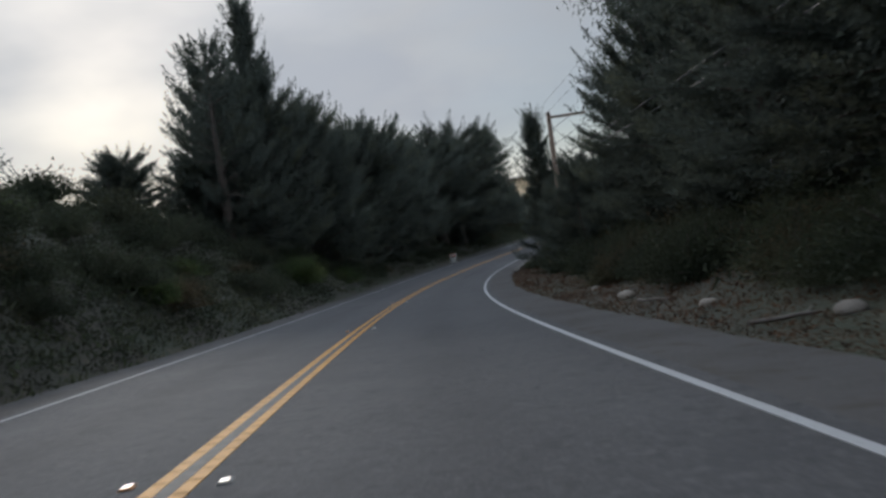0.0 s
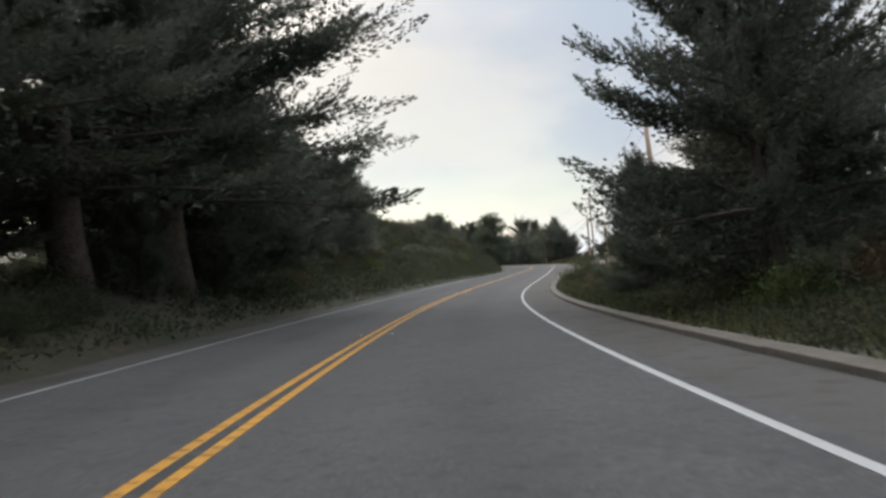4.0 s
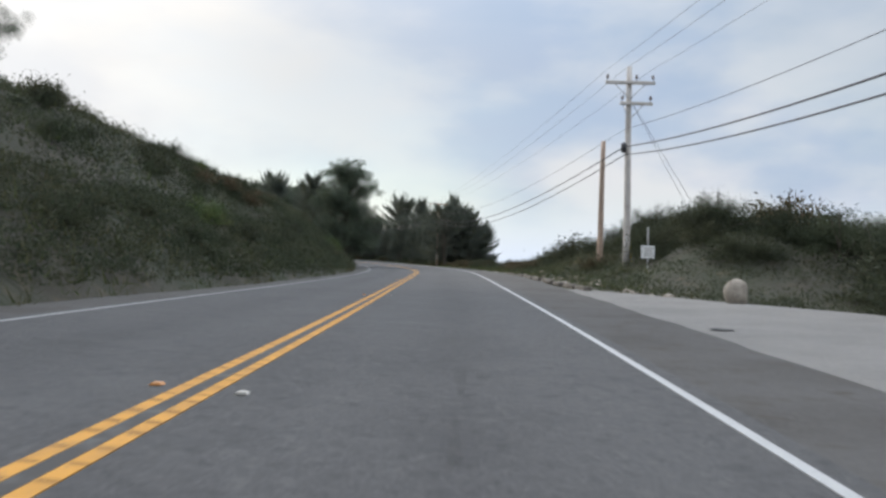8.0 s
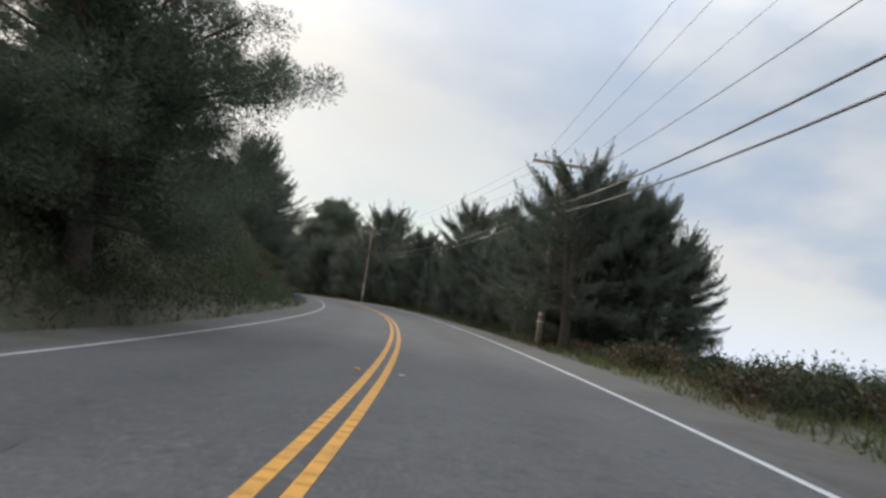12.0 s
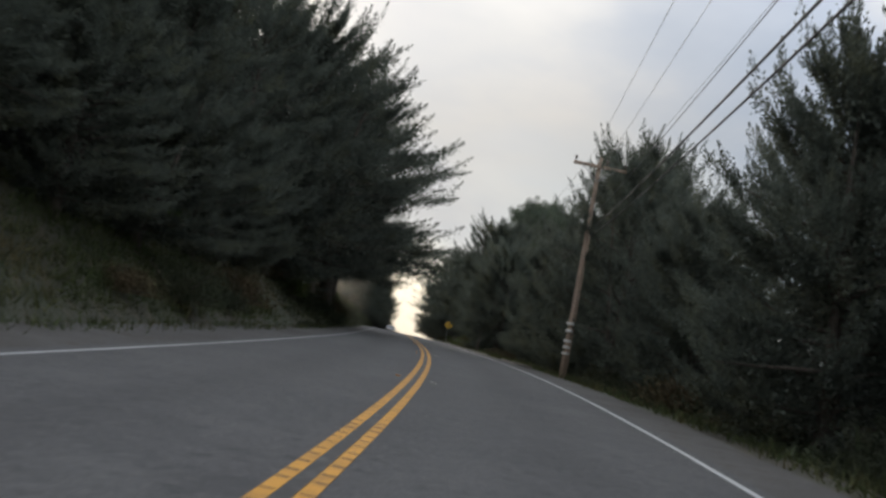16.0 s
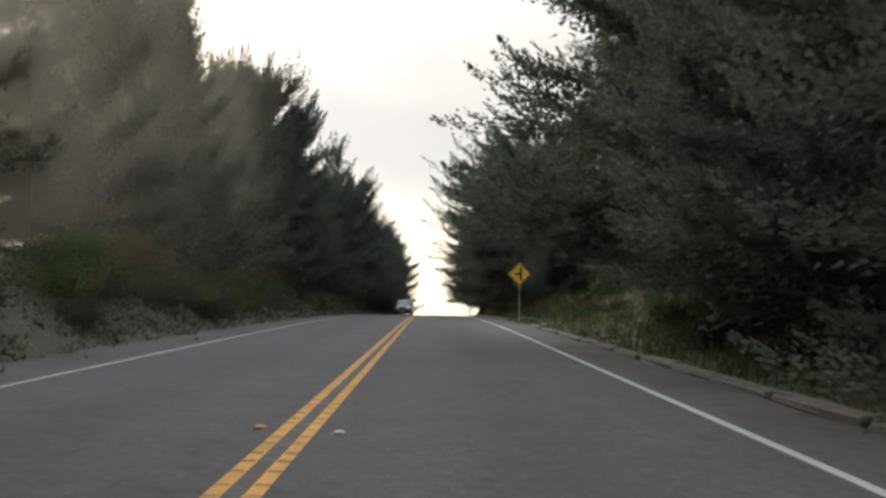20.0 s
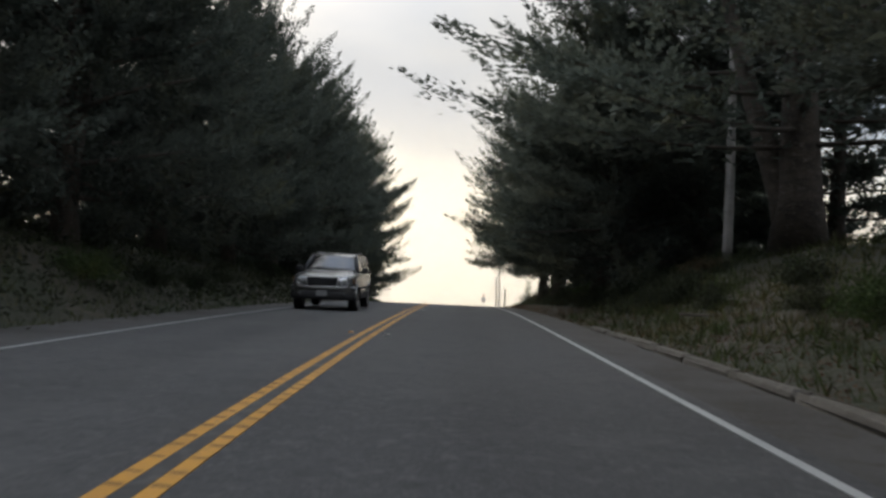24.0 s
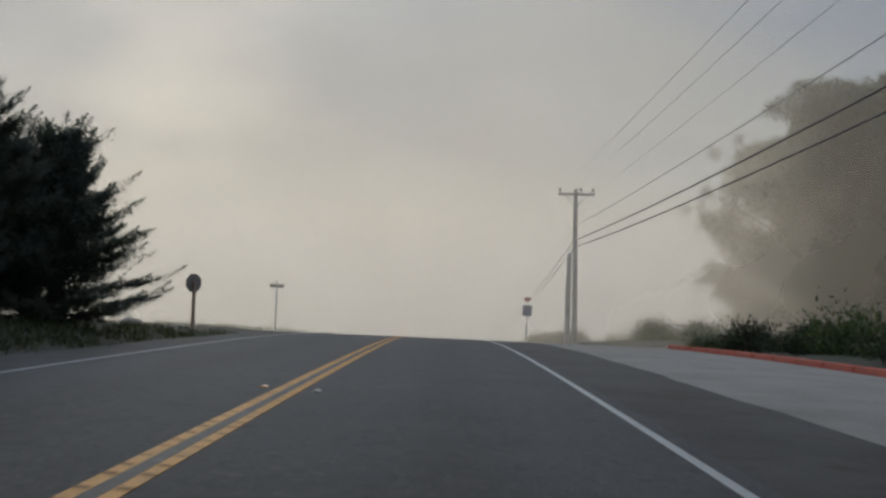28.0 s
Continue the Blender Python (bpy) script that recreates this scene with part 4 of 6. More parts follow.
for i, s in enumerate(np.arange(264, 324, 5.0)):
    tree("far", float(s), -11.2 - 1.0 * (i % 2), 4.6 + 0.8 * math.sin(i * 2.1), wide=1.35, group=G4)
for s, d, h, kind in ((285, -12, 10.5, "cone"), (290, -13, 10.5, "gaunt"), (268, -12.5, 10.0, "cone"), (272, -12, 9.5, "gaunt"), (300, -13, 11, "wide")):
    tree(kind, s, d, h, group=G4)
# the left wall of cypresses past the hill
G5 = "tall cypresses on the inland side"
for s, d, h, kind, wide in (
        (299, 10.2, 9.2, "wide", 0.85), (304.5, 10.2, 10.0, "wide", 0.76), (311, 10.0, 9.2, "wide", 0.8), (298, 14.5, 4.4, "wide", 1.2), (291.5, 13, 4.8, "gaunt", 1.3), (292, 9.8, 4.2, "wide", 1.2), (295.5, 8.4, 4.0, "wide", 1.2), (299, 7.6, 4.0, "wide", 1.2), (303, 7.4, 4.4, "wide", 1.2), (307.5, 7.4, 4.4, "wide", 1.2), (312, 7.4, 4.4, "wide", 1.2), (295, 11.5, 4.8, "wide", 1.0), (284, 16, 1.8, "wide", 1.1), (304, 13, 7.0, "wide", 1.2), (317, 9.0, 9.6, "bare", 0.82), (323, 8.2, 11.5, "wide", 0.9),
        (329, 7.6, 12.5, "bare", 1.15), (336, 7.4, 12.5, "bare", 1.25), (343, 6.9, 13.0, "bare", 1.4), (349.5, 7.0, 11.0, "bare", 1.35), (321, 8.6, 4.4, "wide", 1.2), (326, 8.2, 4.6, "wide", 1.2), (331, 8.6, 4.2, "wide", 1.2), (336, 8.2, 4.2, "wide", 1.2), (333, 10, 5.5, "wide", 1.2), (339, 10, 5.5, "wide", 1.2), (345, 10.5, 5, "wide", 1.2), (326, 10, 6, "wide", 1.2), (319, 10.5, 6, "wide", 1.2), (322, 14, 10.0, "wide", 1.1), (312, 14, 8.5, "wide", 1.1), (330, 15, 12, "far", 1.2), (338, 16, 12, "far", 1.2), (347, 15, 10, "far", 1.2)):
    tree(kind, s, d, h, wide=wide, group=G5)
for s, d, h, kind, wide in (
        (356, 15, 9.0, "wide", 1.0), (384, 14, 9, "far", 1.2), (392, 14.5, 10, "far", 1.2), (402, 15, 11, "far", 1.2), (412, 14, 11, "far", 1.2), (424, 14, 11, "far", 1.2), (436, 13, 10, "far", 1.2), (448, 13, 10, "far", 1.2), (460, 13, 10, "far", 1.2), (472, 13, 9, "far", 1.2), (482, 13, 8, "far", 1.2), (364, 13, 8.6, "wide", 1.0), (371, 11.5, 8.6, "wide", 1.0), (378, 10.5, 8.8, "wide", 1.0), (381, 8.8, 9.8, "cone", 1.0), (387, 8.4, 8.8, "cone", 1.0),
        (393, 9.0, 9.5, "wide", 0.9), (400, 9.0, 11.0, "wide", 0.9), (406, 8.6, 9.0, "wide", 0.9), (411, 8.6, 12.0, "gaunt", 0.7), (413, 8.8, 9.0, "cone", 0.9), (420, 8.2, 9.5, "cone", 0.9), (430, 8.6, 14.0, "gaunt", 0.7), (427, 8.0, 9.5, "wide", 0.85),
        (434, 7.6, 11.0, "wide", 0.9), (441, 8.0, 10.5, "wide", 0.9), (448, 7.6, 9.2, "wide", 0.95), (455, 7.4, 9.4, "wide", 1.05), (462, 7.4, 9.8, "wide", 1.1), (469, 7.4, 9.8, "wide", 1.1),
        (476, 6.9, 10.2, "wide", 1.2), (482, 7.2, 9.6, "wide", 1.15), (488, 8.6, 5.5, "wide", 1.05), (470, 6.4, 8.0, "cone", 1.4), (477.5, 6.5, 8.0, "cone", 1.3), (484.5, 6.8, 7.0, "cone", 1.3), (463, 6.6, 8.5, "cone", 1.3), (465.5, 9.5, 6.0, "wide", 1.4), (473, 9.5, 6.0, "wide", 1.4), (480, 9.5, 5.5, "wide", 1.4), (486, 10.5, 5.5, "wide", 1.4), (498, 7.4, 4.4, "cone", 1.8), (496.5, 9.0, 4.4, "wide", 1.2), (501, 10.5, 4.2, "wide", 1.2), (494, 11.5, 5.0, "wide", 1.1)):
    tree(kind, s, d, h, wide=wide, group=G5)
# the right wall of trees up to the driveway
G6 = "trees on the seaward side of the crest"
for s, d, h, kind, wide in (
        (325, -9.5, 11.0, "wide", 0.9), (335, -14, 9, "far", 1.2), (346, -14, 5.0, "far", 1.2), (358, -14, 8, "far", 1.2), (370, -15, 6, "far", 1.2), (382, -15, 5.5, "far", 1.2), (418, -14, 9, "far", 1.2), (430, -14.5, 9, "far", 1.2), (443, -14, 9, "far", 1.2), (456, -14, 9, "far", 1.2), (467, -14, 7, "far", 1.2), (331, -11, 12.5, "wide", 0.95), (337, -8.4, 8.5, "wide", 0.95), (343, -8.8, 6.4, "cone", 1.2), (349, -9.2, 4.8, "wide", 1.1), (356, -7.4, 8.2, "wide", 1.1),
        (362, -8.0, 9.0, "wide", 1.1), (368, -7.6, 11.5, "wide", 1.1), (373, -9.5, 7.5, "wide", 1.0), (380, -10.5, 5.0, "wide", 1.1), (387, -10.5, 4.6, "wide", 1.2),
        (396, -8.0, 5.6, "cone", 1.35), (401, -8.6, 5.8, "wide", 1.3), (407, -7.6, 8.6, "wide", 1.4), (412, -8.6, 11.0, "bare", 1.5), (417, -13.5, 14.0, "cone", 0.9), (420, -7.8, 11.0, "bare", 1.2), (424.5, -9.5, 11.5, "bare", 1.05),
        (438.5, -11.0, 13.0, "bare", 1.75), (446, -10.5, 10.0, "bare", 1.2), (447, -7.6, 10.0, "wide", 1.2), (453, -8.0, 10.0, "wide", 1.2), (460, -7.0, 10.0, "bare", 1.15), (467, -7.0, 9.8, "bare", 1.15), (472, -10, 8.0, "wide", 1.0)):
    grown = tree(kind, s, d, h, wide=wide, group=G6)
    if s == 460:    # its longest bough points inland, away from the road
        grown.matrix_world = grown.matrix_world @ Matrix.Rotation(radians(110), 4, "Z")
for s, d, h in ((391, -14.5, 16), (398, -15.5, 18), (404, -16.5, 17), (386, -16, 15), (412, -19, 14)):
    plant("pine_tree", TALLPINE, "tall pine rising behind the roadside trees", "tree", "", s, d, h / 10, rnd.uniform(0, 360))
plant("pine_tree", SPREADPINE, "spreading pine with forked trunk above a shrub bank", "tree", "", 480.5, -9.4, 0.80, 30, 1.15)
# trees in the mist beyond the driveway
for s, d, h in ((521, -28, 15), (528, -25, 15), (534, -30, 18), (541, -27, 17), (526, -34, 19), (547, -34, 20), (517, -37, 19), (538, -40, 22)):
    plant("pine_tree", TALLPINE, "tall pine standing in mist beyond the driveway", "tree", "pines beyond the driveway", s, d, h / 10, rnd.uniform(0, 360), 1.0)
# far trees seen past the bends
for s, d, h in ((374, -20, 11), (396, -24, 13)):
    plant("pine_tree", PINESFAR[1], "far tall pine against the sky", "tree", "", s, d, h / 10, rnd.uniform(0, 360))

# shrubs along both verges: those beside the road are things, the rest are joined
shrub_count = [0]
far_shrubs = {"green": [], "dry": [], "lush": []}
SHRUB_WORDS = {"green": "low grey-green coastal shrub on the verge", "dry": "dry brown twiggy shrub on the verge", "lush": "fresh green leafy shrub on the verge"}


def shrub(kind, s, d, size, near):
    pool = BUSH[kind]
    me = pool[rnd.randrange(len(pool))]
    turn, tall = rnd.uniform(0, 360), rnd.uniform(0.8, 1.15)
    if near and shrub_count[0] < 330:
        shrub_count[0] += 1
        return plant("shrub", me, SHRUB_WORDS[kind], "shrub", "verge shrubs", s, d, size, turn, tall, 0.03)
    leaf = FARBUSH[kind][rnd.randrange(len(FARBUSH[kind]))][2]
    co = np.empty(len(leaf.vertices) * 3, np.float32)
    leaf.vertices.foreach_get("co", co)
    c, sn = math.cos(radians(turn)) * size, math.sin(radians(turn)) * size
    co = co.reshape(-1, 3) @ np.array(((c, sn, 0), (-sn, c, 0), (0, 0, size * tall)), np.float32)
    far_shrubs[kind].append(co + ground_spot(s, d, 0.03).astype(np.float32))


def verge(side, s0, s1, step, d0, d1, sizes, mix):
    s = s0
    while s < s1:
        d = rnd.uniform(d0, d1)
        shrub(rnd.choices(list(mix), list(mix.values()))[0], s, side * d, rnd.uniform(*sizes), d < d0 + 0.42 * (d1 - d0) + 0.4)
        s += step * rnd.uniform(0.6, 1.4)


verge(1, -12, 60, 0.6, 6.0, 13, (0.9, 1.9), {"green": 7, "lush": 1, "dry": 1})
verge(1, 60, 118, 2.2, 6.0, 8.5, (0.7, 1.5), {"green": 4, "dry": 1})
verge(1, 118, 225, 1.0, 6.2, 13.0, (0.5, 1.25), {"green": 5, "dry": 1, "lush": 1})
verge(1, 225, 300, 1.8, 6.2, 11.0, (0.6, 1.3), {"green": 4, "dry": 3})
verge(1, 300, 375, 1.7, 6.2, 9.5, (0.9, 1.7), {"green": 3, "dry": 3, "lush": 2})
verge(1, 375, 492, 2.6, 6.0, 7.6, (0.5, 1.1), {"green": 3, "dry": 1, "lush": 1})
verge(1, 340, 408, 1.1, 5.6, 9.5, (0.6, 1.2), {"green": 4, "dry": 1, "lush": 1})
verge(-1, -8, 48, 0.55, 7.2, 10.5, (0.9, 1.9), {"green": 6, "dry": 1})
verge(-1, 2, 60, 2.0, 6.6, 9.0, (0.5, 1.1), {"dry": 3, "green": 2})
verge(-1, 60, 150, 1.0, 6.4, 11.5, (0.8, 1.6), {"green": 5, "dry": 2, "lush": 0.2})
verge(-1, 172, 200, 0.9, 8.0, 14, (0.9, 1.9), {"green": 5, "dry": 1})
verge(-1, 196, 245, 0.5, 6.8, 16, (0.6, 1.4), {"green": 2, "dry": 3})
verge(-1, 245, 345, 1.3, 6.3, 9.5, (0.7, 1.4), {"green": 3, "dry": 2})
verge(-1, 345, 480, 1.8, 6.4, 9.0, (0.5, 1.2), {"green": 3, "dry": 2, "lush": 1})
for s, d, z in ((176, -11.5, 2.0), (180, -12.4, 2.0), (185, -11.5, 2.0), (190, -11.4, 1.8), (194, -11.2, 1.3), (198, -11.8, 1.1), (188, -14.5, 1.9), (196, -15, 1.7), (183, -15.5, 2.1), (197, -18, 1.5), (190, -19, 1.9), (160, -14.5, 1.6), (166, -15.5, 1.8), (172, -14, 1.9), (155, -13.5, 1.4), (150, -12.6, 1.4), (145, -12, 1.3), (140, -11.5, 1.3), (134, -11.5, 1.2), (128, -11, 1.2), (163, -18, 1.9)):
    plant("large_shrub", BIGBUSH[rnd.randrange(2)], "large rounded grey-green shrub behind the roadside bank", "shrub", "large bank shrubs", s, d, z, rnd.uniform(0, 360), 0.95, 0.05)
for s in np.arange(262, 322, 2.1):
    shrub("green", float(s), -7.6 - rnd.uniform(0, 1.6), rnd.uniform(1.2, 1.9), True)
for k in range(20):
    plant("large_shrub", BIGBUSH[k % 2], "large rounded grey-green shrub behind the roadside bank", "shrub", "large bank shrubs", rnd.uniform(150, 194), rnd.uniform(-27, -15), rnd.uniform(1.0, 1.8), rnd.uniform(0, 360), 0.9, 0.05)
verge(1, 120, 226, 0.55, 9.0, 19.0, (0.5, 1.1), {"green": 6, "dry": 1})
for s in np.arange(346, 404, 4.2):
    tree("far", float(s), -12.5 - rnd.uniform(0, 3), rnd.uniform(3.4, 4.6), wide=1.5, group="low trees behind the seaward bank")
verge(-1, 154, 170, 1.0, 12.2, 15.5, (1.1, 2.2), {"green": 5, "lush": 1})
verge(-1, 492, 560, 1.4, 13.0, 17, (1.0, 1.9), {"green": 4, "lush": 2})
verge(-1, 482, 492, 1.3, 9.6, 11.5, (0.7, 1.1), {"lush": 4, "green": 1})
verge(-1, 528, 570, 1.6, 8.0, 11, (0.9, 1.5), {"green": 3, "dry": 1})


for kind, rows in far_shrubs.items():
    if rows:
        pts = np.concatenate(rows)
        tagged(part(kind + "_thicket", soup(kind + "_thicket", pts, np.arange(len(pts)).reshape(-1, 3), {"green": SCRUB, "dry": DRYSCRUB, "lush": LUSH}[kind]), None), {"green": "thicket of grey-green coastal scrub", "dry": "thicket of dry brown scrub", "lush": "thicket of fresh green scrub"}[kind], "scrub", kind="stuff")


# uncountable growth: scrub over the hill, grass along the verges, needles on the ground
def scatter(name, label, category, mat, count, s_range, d_range, size, seed, upright=0.6, bunch=7, keep=None, fine=0.34, slim=0.30):
    rng = np.random.default_rng(seed)
    m = count // bunch
    s, d = rng.uniform(*s_range, m), rng.uniform(*d_range, m)
    if keep is not None:
        ok = keep(s, d)
        s, d = s[ok], d[ok]
    m = len(s)
    big = rng.uniform(0.55, 1.3, (m, 1, 1)) * size
    off = rng.normal(size=(m, bunch, 3)) * (0.55, 0.55, 0.30)
    off[..., 2] = np.abs(off[..., 2]) * (1 - upright)
    base = ground_spot(s, d)[:, None] + off * big
    way = rng.normal(size=(m, bunch, 3)) * (1 - upright) + (0, 0, upright)
    ln = big[..., 0] * fine * rng.uniform(0.7, 1.3, (m, bunch))
    pts = leaves(rng, base.reshape(-1, 3), way.reshape(-1, 3), ln.ravel(), ln.ravel() * slim)
    return tagged(part(name, soup(name, pts, np.arange(len(pts)).reshape(-1, 3), mat), None), label, category, kind="stuff")


scatter("hill_scrub", "low grey-green scrub covering the hillside", "scrub", SCRUB, 560000, (108, 276), (5.2, 19), 0.60, 1, 0.35, 36, lambda s, d: d > np.interp(s, TOE_S, TOE_D) + 0.35, fine=0.17, slim=0.42)
scatter("hill_grass", "dry and green grass between the hillside scrub", "grass", GRASS, 50000, (112, 250), (5.0, 20), 0.30, 2, 0.6, 8, fine=1.0, slim=0.10)
scatter("left_grass", "green and straw-coloured verge grass", "grass", GRASS, 110000, (-20, 505), (4.8, 7.8), 0.20, 3, 0.7, 8, lambda s, d: (s < 42) | (s > 112), fine=1.0, slim=0.10)
scatter("right_grass", "green and straw-coloured verge grass", "grass", GRASS, 74000, (62, 444), (-8.5, -5.1), 0.24, 4, 0.7, 8, lambda s, d: -d > np.interp(s, EDGE_S, EDGE_D) + 0.25, fine=1.0, slim=0.10)
scatter("right_scrub", "low scrub on the seaward slope", "scrub", SCRUB, 190000, (60, 250), (-30, -8.0), 0.65, 5, 0.35, 30, lambda s, d: -d > np.interp(s, EDGE_S, EDGE_D) + 0.8, fine=0.19, slim=0.4)
scatter("forest_floor", "dark undergrowth beneath the trees", "undergrowth", SCRUB, 180000, (320, 495), (5.1, 13), 0.50, 6, 0.35, 18, fine=0.24, slim=0.38)
scatter("bank_grass", "grass on the right-hand bank", "grass", GRASS, 36000, (355, 444), (-14, -6.2), 0.28, 7, 0.6, 8, fine=1.0, slim=0.10)
scatter("end_grass", "straw-coloured grass past the side road", "grass", GRASS, 40000, (495, 640), (5.0, 40), 0.22, 8, 0.65, 8, lambda s, d: ~((s > 506) & (s < 517)), fine=1.0, slim=0.10)
scatter("wood_floor", "dark undergrowth in the wood", "undergrowth", SCRUB, 150000, (-15, 118), (5.2, 18), 0.60, 9, 0.35, 18, fine=0.26, slim=0.38)
scatter("right_wood_floor", "dark undergrowth under the right-hand trees", "undergrowth", SCRUB, 50000, (-20, 70), (-20, -7.0), 0.55, 10, 0.35, 18)
scatter("needle_litter", "rust-brown fallen needles on the bank", "litter", LITTER, 90000, (-12, 62), (-9.0, -4.95), 0.17, 11, 0.25, 8)
scatter("hedge_floor", "dark undergrowth under the seaward hedge", "undergrowth", SCRUB, 60000, (245, 360), (-18, -6.4), 0.7, 12, 0.35, 18)

# a young tree and fresh shrubs where the driveway begins
rng_s = np.random.default_rng(77)
bm = bmesh.new()
tube(bm, [(0, 0, -0.1), (0.03, 0.02, 0.7), (0.0, 0.05, 1.4), (0.06, 0.03, 2.1)], [0.025, 0.02, 0.014, 0.005], 7)
sap_at = np.stack([np.zeros(26), np.zeros(26), np.linspace(0.55, 2.05, 26)], 1)
sap_way = rng_s.normal(size=(26, 3)) * (1, 1, 0.2) + (0, 0, 0.6)
sap_way /= np.linalg.norm(sap_way, axis=1, keepdims=True)
sap_pts = plumes(rng_s, sap_at, sap_way, rng_s.uniform(0.25, 0.5, 26), 26, 0.12)
sapling = plant("sapling", [soup("crown", sap_pts, np.arange(len(sap_pts)).reshape(-1, 3), LUSH)], "slender young tree beside the driveway", "sapling", "", 485.5, -7.9, 1.0, 0, 1.0, 0.0)
part("trunk", bm, BARK, sapling)
for s, d, z in ((486.5, -9.0, 0.8), (487.8, -9.6, 1.0), (485.2, -8.8, 0.7), (483.5, -8.2, 0.8), (481.5, -7.4, 0.7), (479.0, -7.0, 0.8), (477.0, -7.2, 0.9), (482.5, -9.6, 1.2), (479.5, -9.0, 1.1)):
    shrub("lush", s, d, z, True)
scatter("bank_scrub", "low scrub on the bank beside the poles", "scrub", SCRUB, 230000, (166, 222), (-24, -6.4), 0.60, 13, 0.35, 30, lambda s, d: -d > np.interp(s, EDGE_S, EDGE_D) + 0.7, fine=0.15, slim=0.40)
scatter("crest_litter", "rust-brown fallen needles along the shaded shoulder", "litter", LITTER, 46000, (405, 484), (-7.6, -4.9), 0.15, 14, 0.25, 8, lambda s, d: -d > np.interp(s, EDGE_S, EDGE_D) + 0.1)
scatter("toe_scrub", "low dark scrub along the foot of the hill", "scrub", SCRUB, 200000, (106, 262), (5.1, 8.0), 0.42, 15, 0.35, 28, lambda s, d: d > np.interp(s, TOE_S, TOE_D) + 0.2, fine=0.26, slim=0.40)
scatter("crest_floor", "dark undergrowth on the shaded bank", "undergrowth", SCRUB, 120000, (438, 485), (-15, -6.3), 0.42, 19, 0.40, 18, fine=0.26, slim=0.30)
scatter("kerb_scrub", "low scrub growing over the back of the kerb", "scrub", SCRUB, 210000, (56, 151), (-10, -5.75), 0.50, 16, 0.45, 30, fine=0.17, slim=0.38)
scatter("slope_scrub", "low dark growth on the first bend's inner slope", "scrub", SCRUB, 80000, (-12, 48), (5.0, 10.5), 0.42, 17, 0.45, 18, fine=0.28, slim=0.34)
scatter("slope_grass", "rough brown and green grass on the hill's far slope", "grass", GRASS, 330000, (240, 316), (5.9, 17), 0.24, 18, 0.55, 8, fine=1.0, slim=0.09)

# bare stems that stand out at the foot of the hedge
for k, (s, d, h, turn) in enumerate(((278.5, -6.7, 1.9, 20), (283.0, -6.9, 2.1, 140), (290.0, -6.8, 1.8, 250), (353.0, -5.5, 1.9, 40))):
    stem = thing("bare_trunk", "bare forked trunk leaning into the hedge", "tree trunk", "bare hedge trunks")
    x, y, z = (float(q) for q in ground_spot(s, d))
    stem.matrix_world = pose(x, y, z, 4, -9, heading(s) + turn * 0.1)
    part("trunk", trunk_mesh("trunk", h, 0.10, (0.3, 0.2), np.random.default_rng(400 + k), BARK, 2), None, stem)


# ---- a glowing backdrop of far mist, into which sea and land fade ----
def mist_glow_material():
    mat = bpy.data.materials.new("mist")
    mat.use_nodes = True
    n, l = mat.node_tree.nodes, mat.node_tree.links
    n.clear()
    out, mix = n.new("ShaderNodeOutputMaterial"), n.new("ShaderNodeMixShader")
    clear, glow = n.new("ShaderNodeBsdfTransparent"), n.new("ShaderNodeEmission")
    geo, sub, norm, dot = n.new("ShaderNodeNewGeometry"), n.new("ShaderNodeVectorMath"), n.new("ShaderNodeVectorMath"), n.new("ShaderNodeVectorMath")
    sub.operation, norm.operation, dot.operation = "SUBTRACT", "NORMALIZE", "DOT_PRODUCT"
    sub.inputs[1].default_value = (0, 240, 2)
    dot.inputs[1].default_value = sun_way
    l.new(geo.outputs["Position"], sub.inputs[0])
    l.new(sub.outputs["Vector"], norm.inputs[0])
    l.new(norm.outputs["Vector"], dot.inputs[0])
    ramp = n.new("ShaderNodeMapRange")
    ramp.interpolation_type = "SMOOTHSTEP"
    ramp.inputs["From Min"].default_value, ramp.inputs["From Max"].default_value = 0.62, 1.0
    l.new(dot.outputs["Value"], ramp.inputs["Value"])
    # the mist's light is put into emission, brighter and warmer toward the sun
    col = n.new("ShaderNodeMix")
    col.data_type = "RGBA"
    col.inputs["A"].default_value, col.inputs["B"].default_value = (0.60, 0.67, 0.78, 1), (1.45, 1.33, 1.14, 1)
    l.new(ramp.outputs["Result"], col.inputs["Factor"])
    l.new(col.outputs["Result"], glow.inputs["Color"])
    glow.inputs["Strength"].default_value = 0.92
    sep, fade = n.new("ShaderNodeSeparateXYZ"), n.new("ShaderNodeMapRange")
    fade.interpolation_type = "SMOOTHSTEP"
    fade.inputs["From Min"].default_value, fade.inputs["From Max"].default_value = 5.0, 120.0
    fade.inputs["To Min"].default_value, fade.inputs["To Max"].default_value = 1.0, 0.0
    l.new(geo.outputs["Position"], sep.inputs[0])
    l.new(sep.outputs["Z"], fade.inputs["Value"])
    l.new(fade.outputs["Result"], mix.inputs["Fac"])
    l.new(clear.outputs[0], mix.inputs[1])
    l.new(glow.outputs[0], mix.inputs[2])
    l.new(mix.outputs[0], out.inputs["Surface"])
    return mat


